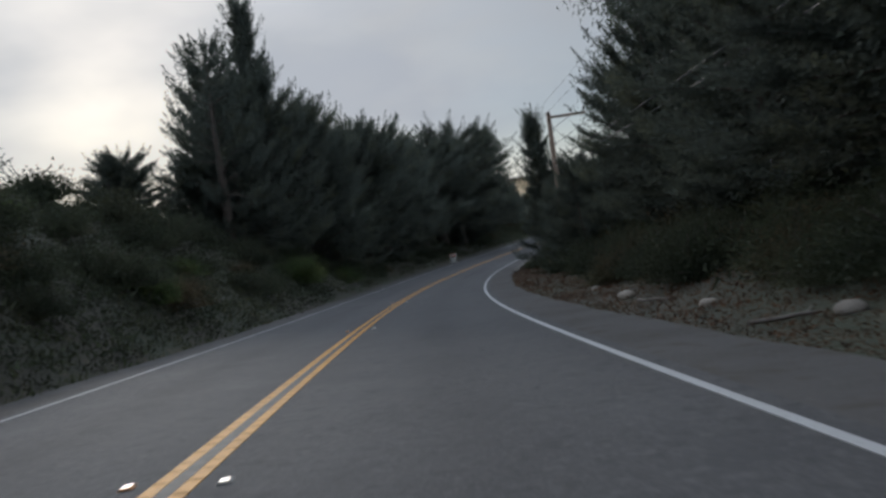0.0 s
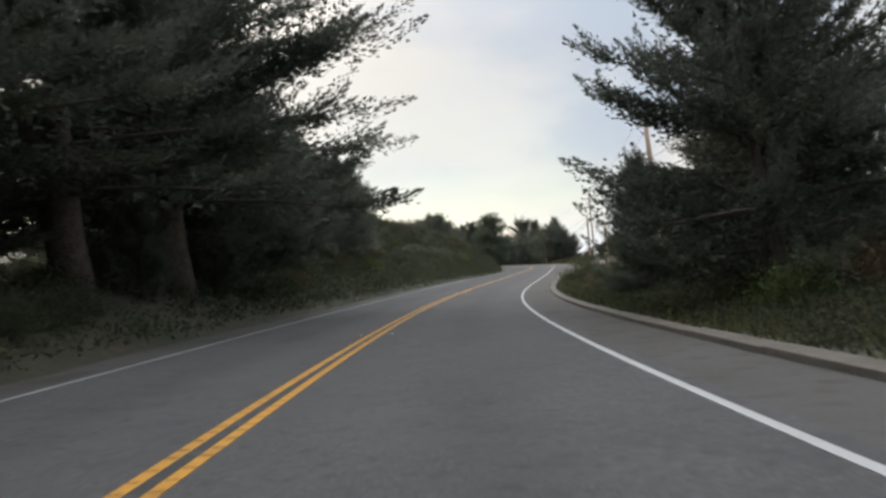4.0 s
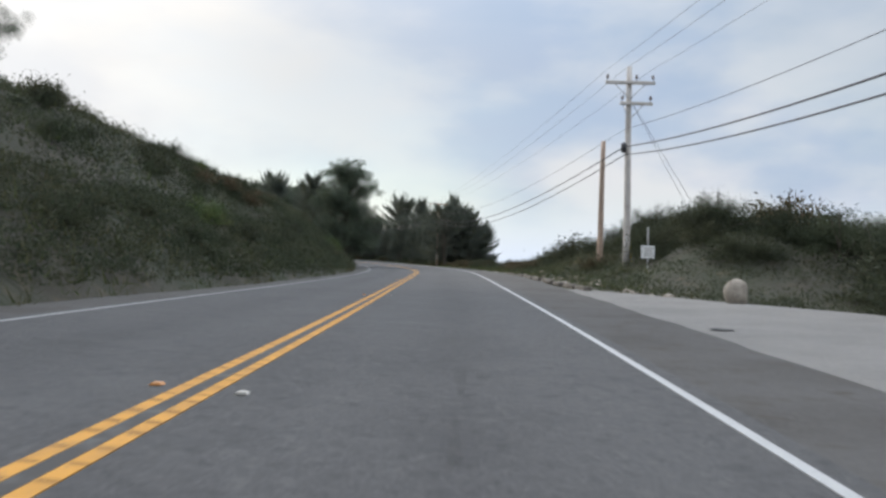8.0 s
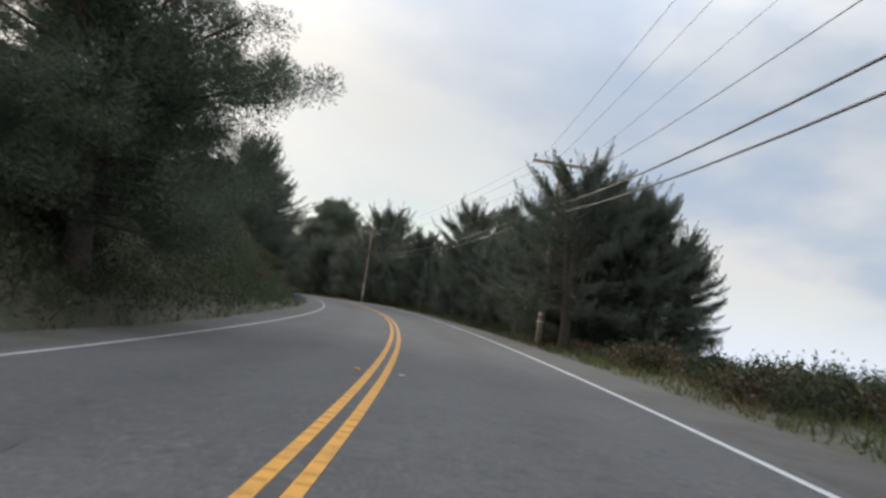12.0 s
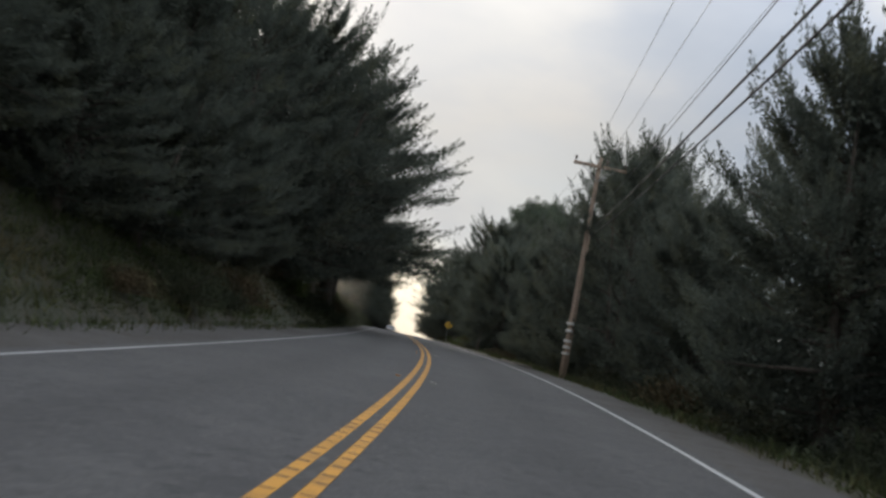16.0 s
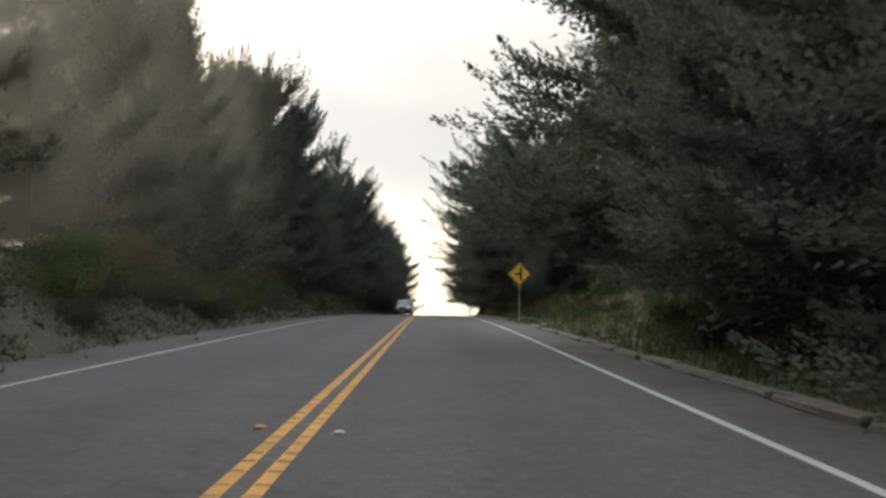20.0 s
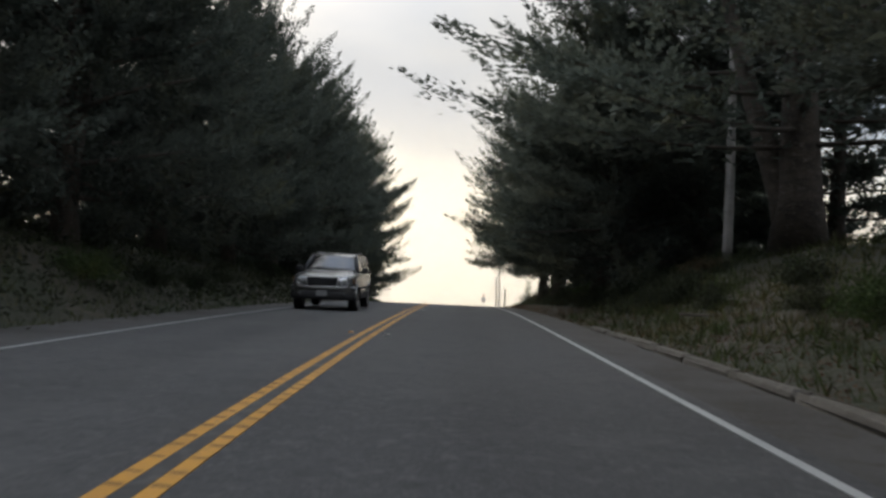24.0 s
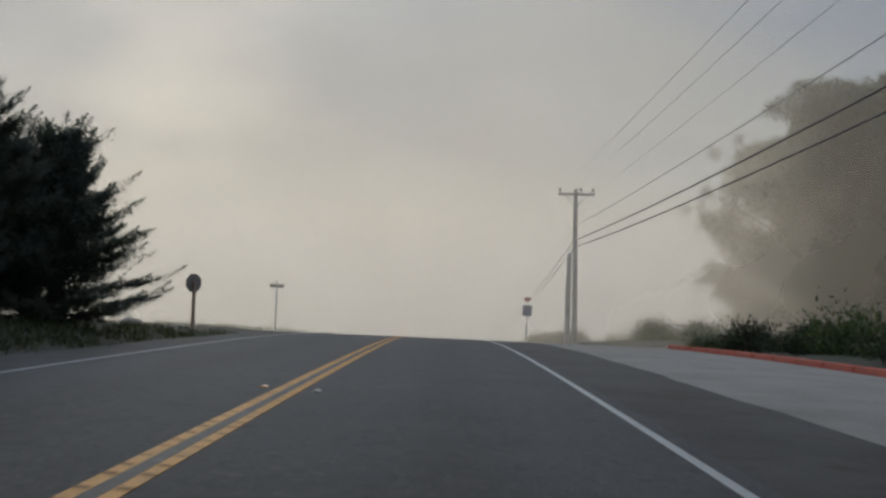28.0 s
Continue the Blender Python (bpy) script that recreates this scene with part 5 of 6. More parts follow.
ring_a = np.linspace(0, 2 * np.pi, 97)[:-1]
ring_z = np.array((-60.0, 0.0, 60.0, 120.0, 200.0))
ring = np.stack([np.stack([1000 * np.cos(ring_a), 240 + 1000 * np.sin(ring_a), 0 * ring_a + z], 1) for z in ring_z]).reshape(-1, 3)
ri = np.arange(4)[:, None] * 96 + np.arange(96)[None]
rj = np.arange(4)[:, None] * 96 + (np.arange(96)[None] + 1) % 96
backdrop = tagged(part("backdrop", soup("backdrop", ring, np.stack([ri, rj, rj + 96, ri + 96], -1).reshape(-1, 4), mist_glow_material(), True), None), "glowing pale backdrop of sea mist far away", "mist", kind="structure")
backdrop.visible_shadow = False
# a flat sheet with the same emission, added in place of the sea
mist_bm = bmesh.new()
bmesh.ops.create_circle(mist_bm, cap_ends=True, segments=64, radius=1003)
sea_mist = tagged(part("sea_mist", mist_bm, backdrop.data.materials[0]), "flat glowing sheet of pale mist in place of the sea", "mist", kind="structure")
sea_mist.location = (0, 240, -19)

# ---- drifts of mist past the crest: thin veils that the daylight lights ----
def veil_material():
    mat = bpy.data.materials.new("mist_veil")
    mat.use_nodes = True
    n, l = mat.node_tree.nodes, mat.node_tree.links
    n.clear()
    out, mix, clear, thin = n.new("ShaderNodeOutputMaterial"), n.new("ShaderNodeMixShader"), n.new("ShaderNodeBsdfTransparent"), n.new("ShaderNodeBsdfTranslucent")
    thin.inputs["Color"].default_value = (0.98, 0.89, 0.73, 1)
    co, sep, tex = n.new("ShaderNodeTexCoord"), n.new("ShaderNodeSeparateXYZ"), n.new("ShaderNodeTexNoise")
    tex.inputs["Scale"].default_value, tex.inputs["Detail"].default_value = 0.045, 3.0
    l.new(co.outputs["Object"], tex.inputs["Vector"])
    l.new(co.outputs["Object"], sep.inputs[0])
    high, wisp, mul = n.new("ShaderNodeMapRange"), n.new("ShaderNodeMapRange"), n.new("ShaderNodeMath")
    high.interpolation_type = "SMOOTHSTEP"
    high.inputs["From Min"].default_value, high.inputs["From Max"].default_value = 0.0, 34.0
    high.inputs["To Min"].default_value, high.inputs["To Max"].default_value = 0.32, 0.0
    wisp.inputs["From Min"].default_value, wisp.inputs["From Max"].default_value = 0.3, 0.7
    wisp.inputs["To Min"].default_value, wisp.inputs["To Max"].default_value = 0.6, 1.1
    l.new(sep.outputs["Z"], high.inputs["Value"])
    l.new(tex.outputs["Fac"], wisp.inputs["Value"])
    mul.operation = "MULTIPLY"
    l.new(high.outputs["Result"], mul.inputs[0])
    l.new(wisp.outputs["Result"], mul.inputs[1])
    l.new(mul.outputs[0], mix.inputs["Fac"])
    l.new(clear.outputs[0], mix.inputs[1])
    l.new(thin.outputs[0], mix.inputs[2])
    l.new(mix.outputs[0], out.inputs["Surface"])
    return mat


VEIL = veil_material()
for k, s in enumerate((514.5, 524.0, 533.0, 541.0, 551.0)):
    vd, vz = np.linspace(-130, 130, 53), np.linspace(-30, 58, 12)
    dd, zz = np.meshgrid(vd, vz, indexing="ij")
    vx = np.stack([dd, 0.0016 * dd * dd, zz], -1).reshape(-1, 3)
    vi = (np.arange(52)[:, None] * 12 + np.arange(11)[None]).ravel()
    veil = tagged(part("mist_bank", soup("mist_bank", vx, np.stack([vi, vi + 12, vi + 13, vi + 1], 1), VEIL, False), None), "pale drifting bank of sea mist past the crest", "mist", kind="structure")
    veil.matrix_world = on_road(s, 0.0, 0.0)

# haze hanging in the clearing behind the inland verge, tinted to look sunlit
def haze_sheet(s, d0, d1, high, amount):
    vd, vz = np.linspace(0, 1, 25), np.linspace(0, 1, 15)
    dd, zz = np.meshgrid(vd, vz, indexing="ij")
    pts = spot(s + 1.5 * np.sin(5 * dd) + 0.8 * np.sin(7 * zz), d0 + (d1 - d0) * dd, -1.0 + high * zz).reshape(-1, 3)
    i = (np.arange(24)[:, None] * 15 + np.arange(14)[None]).ravel()
    me = soup("haze", pts, np.stack([i, i + 15, i + 16, i + 1], 1), HAZE, True)
    fade = me.attributes.new("thickness", "FLOAT", "POINT")
    soft = amount * rise(dd, 0.0, 0.22) * rise(1 - dd, 0.0, 0.3) * rise(1 - zz, 0.0, 0.5)
    fade.data.foreach_set("value", soft.ravel().astype(np.float32))
    ob = tagged(part("haze", me, None), "thin haze tinted gold like sunlight between the roadside trees", "mist", kind="structure")
    ob.visible_shadow = False
    return ob


def haze_material():
    mat = bpy.data.materials.new("haze")
    mat.use_nodes = True
    n, l = mat.node_tree.nodes, mat.node_tree.links
    n.clear()
    out, mix, clear, thin, att = n.new("ShaderNodeOutputMaterial"), n.new("ShaderNodeMixShader"), n.new("ShaderNodeBsdfTransparent"), n.new("ShaderNodeBsdfTranslucent"), n.new("ShaderNodeAttribute")
    # the sunlight's gold is put into the sheets' own colour
    thin.inputs["Color"].default_value = (1.0, 0.85, 0.62, 1)
    att.attribute_name = "thickness"
    l.new(att.outputs["Fac"], mix.inputs["Fac"])
    l.new(clear.outputs[0], mix.inputs[1])
    l.new(thin.outputs[0], mix.inputs[2])
    l.new(mix.outputs[0], out.inputs["Surface"])
    return mat


HAZE = haze_material()
for s in (356.0, 362.0, 369.0, 376.0, 384.0):
    haze_sheet(s, 4.6, 34.0, 18.0, 0.38)
for s in (366.0, 384.0, 402.0):
    haze_sheet(s, -26.0, -7.5, 15.0, 0.12)

# ---- paved places beside the road ----
def pad(name, s_rows, d_near, d_far, mat, label, lift=-0.02):
    s = np.arange(s_rows[0], s_rows[-1] + 0.01, 0.5)
    near, far = np.interp(s, s_rows, d_near), np.interp(s, s_rows, d_far)
    return tagged(part(name, strip(name, s, far, near, 0.2, mat, lift), None), label, "pavement", kind="structure")


pad("pullout", [151, 154, 157, 164, 168, 173], [-5.4] * 6, [-5.6, -8.5, -11.0, -11.0, -8.6, -6.2], GRAVEL, "pale gravelly pull-out beside the road")
pad("driveway", [483, 486, 490, 512, 520, 530], [-4.72] * 6, [-5.4, -8.2, -10.6, -10.6, -6.8, -5.6], CONCRETE, "pale concrete driveway apron")
side_road = tagged(part("side_road", strip("side_road", np.arange(507, 516.1, 0.5), 4.7, 44.0, 0.2, SHOULDER, -0.03), None), "side road joining from inland", "road", kind="structure")


# ---- kerbs, each length a piece of its own ----
def block_mesh(name, sx, sy, sz, bevel, mat, seed, rough=0.02):
    rng = random.Random(seed)
    bm = bmesh.new()
    box(bm, sx, sy, sz, Matrix.Translation((0, 0, sz / 2 - 0.06)), bevel)
    rough = rough if sy < 2.5 else 0.008
    for v in bm.verts:
        v.co += Vector((rng.uniform(-1, 1), rng.uniform(-1, 1), rng.uniform(-1, 1))) * rough
    me = bpy.data.meshes.new(name)
    bm.to_mesh(me)
    bm.free()
    me.materials.append(mat)
    return me


KERBS = [block_mesh("kerb_length", 0.30, 3.14, 0.14, 0.025, CURB, 300 + i, 0.018) for i in range(4)]
KERBS_SHORT = [block_mesh("kerb_length", 0.24, 1.95, 0.145, 0.04, CURB, 320 + i, 0.022) for i in range(4)]
REDKERBS = [block_mesh("kerb_length", 0.18, 1.46, 0.19, 0.03, REDPAINT, 340 + i, 0.008) for i in range(2)]


def kerb(label, stations, d, pool, jitter):
    run = tagged(new("kerb"), label, "kerb", kind="structure")
    for s in stations:
        ob = part("kerb_length", pool[rnd.randrange(len(pool))], None, run)
        ob.matrix_world = on_road(float(s), float(d(s)) + rnd.uniform(-1, 1) * jitter, rnd.uniform(-0.4, 0.2) * min(jitter, 0.05), rnd.uniform(-1, 1) * jitter * 18, math.degrees(math.atan(float(along(s + 1.5)[2] - along(s - 1.5)[2]) / 3.0)))
    return run


kerb("worn asphalt kerb along the outer shoulder", np.arange(56, 150, 3.0), lambda s: -5.02, KERBS, 0.006)
kerb("broken low kerb with gaps beneath the trees", [s for s in np.arange(318, 442, 2.0) if math.sin(s * 0.37) + math.sin(s * 0.11) > -1.0], lambda s: -4.88, KERBS_SHORT, 0.06)
kerb("crumbling kerb before the scrub bank", np.arange(173, 194, 2.0), lambda s: -np.interp(s, EDGE_S, EDGE_D) + 0.05, KERBS_SHORT, 0.10)
kerb("red-painted kerb behind the driveway", np.arange(490, 512, 1.5), lambda s: -10.75, REDKERBS, 0.01)
kerb("red-painted kerb turning into the driveway", np.arange(486.5, 489.6, 1.5), lambda s: -7.6 - 0.9 * (s - 486.5), REDKERBS, 0.02)

# ---- markers, stains and litter on the road ----
def marker_mesh(mat):
    bm = bmesh.new()
    prism(bm, [(-0.045, 0), (0.045, 0), (0.028, 0.016), (-0.028, 0.016)], 0.09)
    me = bpy.data.meshes.new("road_marker")
    bm.to_mesh(me)
    bm.free()
    me.materials.append(mat)
    return me


AMBER, PALE = marker_mesh(material("amber_marker", (0.50, 0.22, 0.06), 0.4)), marker_mesh(material("pale_marker", (0.42, 0.40, 0.35), 0.4))
for s in np.arange(5.0, 500, 14.63):
    for d, me in ((0.31, AMBER), (-0.33, PALE)):
        ob = new("road_marker", me)
        ob.matrix_world = on_road(float(s) + (0.2 if d > 0 else 0), d, 0.004)
        tagged(ob, "amber raised road marker beside the yellow line" if d > 0 else "pale raised road marker beside the yellow line", "road marker", "raised road markers")


def stain(s, d, ls, ws, seed):
    """A ragged tar mark on the road, a few millimetres proud."""
    rng = np.random.default_rng(seed)
    n = 26
    a = np.linspace(0, 2 * np.pi, n, endpoint=False)
    r = 1 + 0.35 * np.sin(a * 3 + rng.uniform(0, 6)) * rng.random() + rng.normal(0, 0.13, n)
    ring = spot(s + ls / 2 * np.sin(a) * r, d + ws / 2 * np.cos(a) * r, 0.0035)
    mid = spot(s, d, 0.0035)[None]
    pts = np.concatenate([ring, mid])
    k = np.arange(n)
    me = soup("tar_stain", pts, np.stack([k, (k + 1) % n, np.full(n, n)], 1), PATCH)
    return tagged(part("tar_stain", me, None), "dark ragged tar stain on the asphalt", "stain", "tar stains on the road")


for i, (s, d, ls, ws) in enumerate((
        (150.2, -1.75, 1.6, 0.10), (152.5, -1.8, 2.2, 0.13), (155.2, -1.75, 1.4, 0.10), (160.5, -2.0, 1.0, 0.22), (162.8, -1.9, 0.8, 0.2), (170, -1.9, 1.0, 0.4), (170.5, -1.6, 3.2, 0.16),
        (26.2, -3.1, 0.7, 0.25), (34, -2.0, 0.5, 0.3), (214, 2.0, 2.2, 0.6), (217, 1.5, 1.6, 0.4), (229, 1.3, 3.0, 0.5), (388, -1.9, 0.8, 0.5), (396, -1.3, 1.6, 0.5), (399, -1.0, 1.2, 0.45), (393.5, -2.3, 1.0, 0.3),
        (397, -2.6, 2.6, 0.14), (159.0, -6.0, 0.5, 0.55), (88, -4.3, 0.6, 0.35), (327, -1.6, 1.5, 0.2), (445, 2.0, 1.6, 0.5), (132, -1.8, 2.2, 0.14), (139, -2.4, 1.4, 0.3))):
    stain(s, d, ls * 0.75, ws * 0.7, 500 + i)


# ---- poles and cables ----
def pole(s, d, height, arms, label, wood=None, radius=0.13, lean=(0.0, 0.0), sink=0.4, fittings=True):
    """A timber utility pole. arms: rows of (height, half length, shift to the road, pins)."""
    wood = wood or POLEWOOD
    x, y, z = (float(q) for q in ground_spot(s, d))
    road_z = float(spot(s, d)[2])
    top = road_z + height - z
    ob = thing("utility_pole", label, "utility pole", "roadside utility poles")
    ob.matrix_world = pose(x, y, z, lean[0], lean[1], heading(s))
    bm = bmesh.new()
    n = 7
    tube(bm, [(0.012 * math.sin(k), 0.012 * math.cos(2 * k), -sink + (top + sink) * k / (n - 1)) for k in range(n)], [radius * (1.12 - 0.35 * k / (n - 1)) for k in range(n)], 12)
    part("shaft", bm, wood, ob)
    for z_arm, half, shift, pins in arms:
        h = top - (height - z_arm)
        bm = bmesh.new()
        box(bm, 2 * half, 0.10, 0.12, Matrix.Translation((shift, -radius - 0.03, h)), 0.012)
        arm = part("crossarm", bm, wood, ob)
        bm = bmesh.new()
        for sg in ((-1, 1) if abs(shift) < 0.3 else (1 if shift > 0 else -1,)):
            tube(bm, [(shift * 0.5 + sg * half * 0.62, -radius - 0.03, h - 0.05), (0, -radius * 0.7, h - 0.62)], [0.018, 0.018], 6)
        part("brace", bm, STEEL, ob)
        for k in range(pins):
            px = shift - half + 0.08 + (2 * half - 0.16) * (k / max(pins - 1, 1)) if pins != 3 else shift + (-half + 0.08, 0.25 * half, half - 0.08)[k]
            bm = bmesh.new()
            lathe(bm, [(0.014, 0.0), (0.014, 0.09), (0.055, 0.10), (0.065, 0.15), (0.04, 0.165), (0.055, 0.20), (0.035, 0.235), (0.01, 0.25)], 10, Matrix.Translation((px, -radius - 0.03, h + 0.06)))
            part("insulator", bm, CERAMIC, ob)
    return ob, Vector((x, y, z + top))


def cable(a, b, sag, radius, label, group="overhead cables"):
    a, b = Vector(a), Vector(b)
    bm = bmesh.new()
    n = 18
    tube(bm, [a.lerp(b, k / n) - Vector((0, 0, sag * 4 * (k / n) * (1 - k / n))) for k in range(n + 1)], [radius] * (n + 1), 6)
    ob = part("cable", bm, CABLE)
    return tagged(ob, label, "cable", group)


pole_a, _ = pole(42.5, -7.8, 8.0, [(7.75, 0.95, 0.85, 3)], "dark utility pole with one-sided crossarm and brace", radius=0.14)
pole_b, _ = pole(114.5, -10.0, 7.2, [(3.4, 0.7, 0.0, 2)], "leaning brown utility pole among the trees", lean=(0, -2.0))
pole_1, _ = pole(151.0, -9.0, 4.2, [(3.95, 0.62, 0.0, 0), (3.93, 0.60, 0.05, 0)], "brown utility pole with short double crossarm", radius=0.12)
pole_2, _ = pole(178.0, -8.6, 8.4, [(7.75, 0.95, 0.0, 3), (6.95, 0.62, 0.25, 2)], "tall weathered utility pole with two crossarms", GREYWOOD, 0.13)
pole_3, _ = pole(181.0, -8.12, 5.9, [], "plain brown stub pole beside the utility pole", radius=0.12, lean=(0, 1.0))
pole_5, _ = pole(247.0, -5.9, 7.6, [(7.45, 1.25, 0.0, 3)], "brown utility pole rising through the cypress clump", radius=0.13)
pole_6, _ = pole(316.5, -5.5, 9.0, [(8.6, 1.1, 0.0, 3)], "utility pole with white and red bands under the trees", POLEWOOD, 0.10)
pole_6b, _ = pole(317.3, -5.75, 6.0, [], "brown stub pole strapped beside a utility pole", radius=0.085)
pole_7, _ = pole(392.5, -9.6, 9.8, [(9.45, 0.95, 0.65, 2)], "grey utility pole with one-sided crossarm before the pines", GREYWOOD, 0.12)
pole_8, _ = pole(441.0, -9.8, 11.0, [(10.6, 1.1, 0.0, 3)], "tall grey utility pole on the grass bank", GREYWOOD, 0.14)
pole_9, _ = pole(517.5, -7.9, 7.2, [(6.95, 0.85, 0.0, 3)], "tall grey utility pole at the end of the driveway", GREYWOOD, 0.12, (0, -1.2))
pole_9b, _ = pole(516.5, -7.4, 4.1, [], "short pale post strapped to the utility pole", GREYWOOD, 0.13)
STEELBAND = material("white_band", (0.62, 0.60, 0.56), 0.6)
for p, s, d, hs in ((pole_6, 316.5, -5.9, (1.0, 1.25, 1.5, 1.9, 2.2)), (pole_5, 247.0, -5.9, (1.0, 1.3, 1.6))):
    for h in hs:
        bm = bmesh.new()
        lathe(bm, [(0.142, -0.05), (0.148, -0.045), (0.148, 0.045), (0.142, 0.05)], 14, Matrix.Translation((0, 0, h)))
        part("band", bm, STEELBAND, p, "pale painted band")
bm = bmesh.new()
lathe(bm, [(0.05, 0), (0.10, 0.03), (0.11, 0.34), (0.05, 0.40)], 12, Matrix.Translation((-0.2, -0.15, 4.4)))
part("transformer_can", bm, CABLE, pole_2, "small dark canister")
bm = bmesh.new()
tube(bm, [(0.3, 0.4, 0.2), (0.05, 0.1, 1.9)], [0.03, 0.03], 8)
part("guy_guard", bm, material("yellow_guard", (0.55, 0.42, 0.06), 0.6), pole_2, "yellow guy-wire guard")


def top_of(s, d, h, dx=0.0):
    p = spot(s, d + dx, h)
    return Vector((float(p[0]), float(p[1]), float(p[2])))


LINES = [(-30, -9.0, 8.4), (42.5, -7.8, 7.9), (114.5, -10.0, 7.0), (178.0, -8.6, 8.3), (247.0, -5.9, 7.7), (316.5, -5.9, 8.9), (392.5, -9.6, 9.7), (441.0, -9.8, 10.9), (517.5, -7.9, 7.2), (600, -9, 7.0)]
for (s0, d0, h0), (s1, d1, h1) in zip(LINES, LINES[1:]):
    for dx in (-0.85, 0.2, 0.85):
        cable(top_of(s0, d0, h0, dx), top_of(s1, d1, h1, dx), 0.7, 0.006, "thin high power wire strung between poles", "high wires")
LOW = [(-30, -9.0, 6.0), (42.5, -7.8, 5.6), (114.5, -10.0, 5.0), (151.0, -9.0, 4.1), (178.0, -8.6, 5.3), (247.0, -5.9, 5.7), (316.5, -5.9, 6.2), (392.5, -9.6, 6.6), (441.0, -9.8, 7.9), (517.5, -7.9, 4.8), (600, -9, 4.6)]
for (s0, d0, h0), (s1, d1, h1) in zip(LOW, LOW[1:]):
    droop = 1.7 if s0 == 178.0 else 1.0
    cable(top_of(s0, d0, h0, 0.15), top_of(s1, d1, h1, 0.15), 0.012 * droop * (s1 - s0), 0.022, "thick black overhead cable")
    cable(top_of(s0, d0, h0 - 0.3, 0.12), top_of(s1, d1, h1 - 0.3, 0.12), 0.013 * droop * (s1 - s0), 0.02, "thick black overhead cable")
    cable(top_of(s0, d0, h0 + 0.7, 0.1), top_of(s1, d1, h1 + 0.7, 0.1), 0.01 * droop * (s1 - s0), 0.009, "thin overhead telephone wire strung between poles", "high wires")
for dx, dy in ((2.6, -1.0), (3.6, 1.2)):
    cable(top_of(178.0, -8.6, 7.2), Vector(ground_spot(178.0 + dy, -8.6 - dx)), 0.0, 0.008, "steel guy wire of the utility pole", "guy wires")


# ---- signs ----
def sign_post(ob, height, radius=0.03, mat=None, square=True):
    bm = bmesh.new()
    if square:
        box(bm, 0.05, 0.05, height + 0.3, Matrix.Translation((0, 0, height / 2 - 0.15)), 0.006)
    else:
        tube(bm, [(0, 0, -0.3), (0, 0, height)], [radius, radius], 10)
    return part("post", bm, mat or STEEL, ob)


def plate(bm, outline, m=None, depth=0.006):
    return prism(bm, outline, depth, m)


# the diamond warning sign: a side road joins from the left
wx = thing("warning_sign", "yellow diamond warning sign with black side-road symbol on a steel post", "road sign")
wx.matrix_world = Matrix.Translation([float(q) for q in ground_spot(390.0, -5.24)]) @ Matrix.Rotation(radians(heading(390) + 2), 4, "Z")
lift = float(spot(390.0, -5.24, 2.26)[2] - ground_spot(390.0, -5.24)[2])
sign_post(wx, lift + 0.5)
r = 0.54
bm = bmesh.new()
plate(bm, [(0, -r), (r, 0), (0, r), (-r, 0)], Matrix.Translation((0, -0.04, lift)), 0.004)
panel = part("panel", bm, SIGNYELLOW, wx)
bm = bmesh.new()
for a, b in (((0, -r), (r, 0)), ((r, 0), (0, r)), ((0, r), (-r, 0)), ((-r, 0), (0, -r))):
    k0, k1 = 0.95, 0.915
    plate(bm, [(a[0] * k0, a[1] * k0), (b[0] * k0, b[1] * k0), (b[0] * k1, b[1] * k1), (a[0] * k1, a[1] * k1)], Matrix.Translation((0, -0.045, lift)), 0.002)
part("border", bm, SIGNBLACK, panel, "thin black border")
bm = bmesh.new()
plate(bm, [(0.02, -0.31), (0.13, -0.31), (0.13, 0.31), (0.02, 0.31)], Matrix.Translation((0, -0.045, lift)), 0.002)
part("main_road_bar", bm, SIGNBLACK, panel, "black upright bar")
bm = bmesh.new()
plate(bm, [(-0.20, -0.06), (0.02, -0.05), (0.02, 0.05), (-0.20, 0.06)], Matrix.Translation((0, -0.045, lift)), 0.002)
part("side_road_bar", bm, SIGNBLACK, panel, "black short side bar")
bm = bmesh.new()
for z in (-0.25, 0.25):
    lathe(bm, [(0.016, 0), (0.016, 0.008), (0.004, 0.012)], 8, Matrix.Translation((0.0, -0.045, lift + z)) @ Matrix.Rotation(radians(90), 4, "X"))
part("bolt", bm, STEEL, panel)

# the small white notice by the utility pole
nx = thing("notice_sign", "small white notice board on a thin post in the scrub", "sign")
nx.matrix_world = on_road(175.0, -8.7, float(ground_height(175.0, -8.7)), -6)
sign_post(nx, 1.45)
bm = bmesh.new()
box(bm, 0.46, 0.012, 0.44, Matrix.Translation((0, -0.035, 1.25 - float(ground_height(175.0, -8.7)))), 0.004)
panel = part("panel", bm, SIGNWHITE, nx)
for k, w in enumerate((0.34, 0.30, 0.36, 0.22)):
    bm = bmesh.new()
    box(bm, w, 0.003, 0.03, Matrix.Translation((0, -0.0435, 1.38 - 0.085 * k - float(ground_height(175.0, -8.7)))))
    part("text_bar", bm, SIGNBACK, panel, "faded grey line of lettering")

# stop sign seen from behind, street sign post, blue sign
sx = thing("stop_sign", "back of an octagonal stop sign on a wooden post", "road sign")
sx.matrix_world = on_road(506.5, 6.65, float(ground_height(506.5, 6.65)) - 0.22, 52, 0)
bm = bmesh.new()
box(bm, 0.09, 0.09, 2.2, Matrix.Translation((0, 0, 0.75)), 0.01)
part("post", bm, POLEWOOD, sx)
bm = bmesh.new()
plate(bm, [(0.33 * math.cos(radians(22.5 + 45 * k)), 0.33 * math.sin(radians(22.5 + 45 * k))) for k in range(8)], Matrix.Translation((0, 0.05, 1.78)), 0.006)
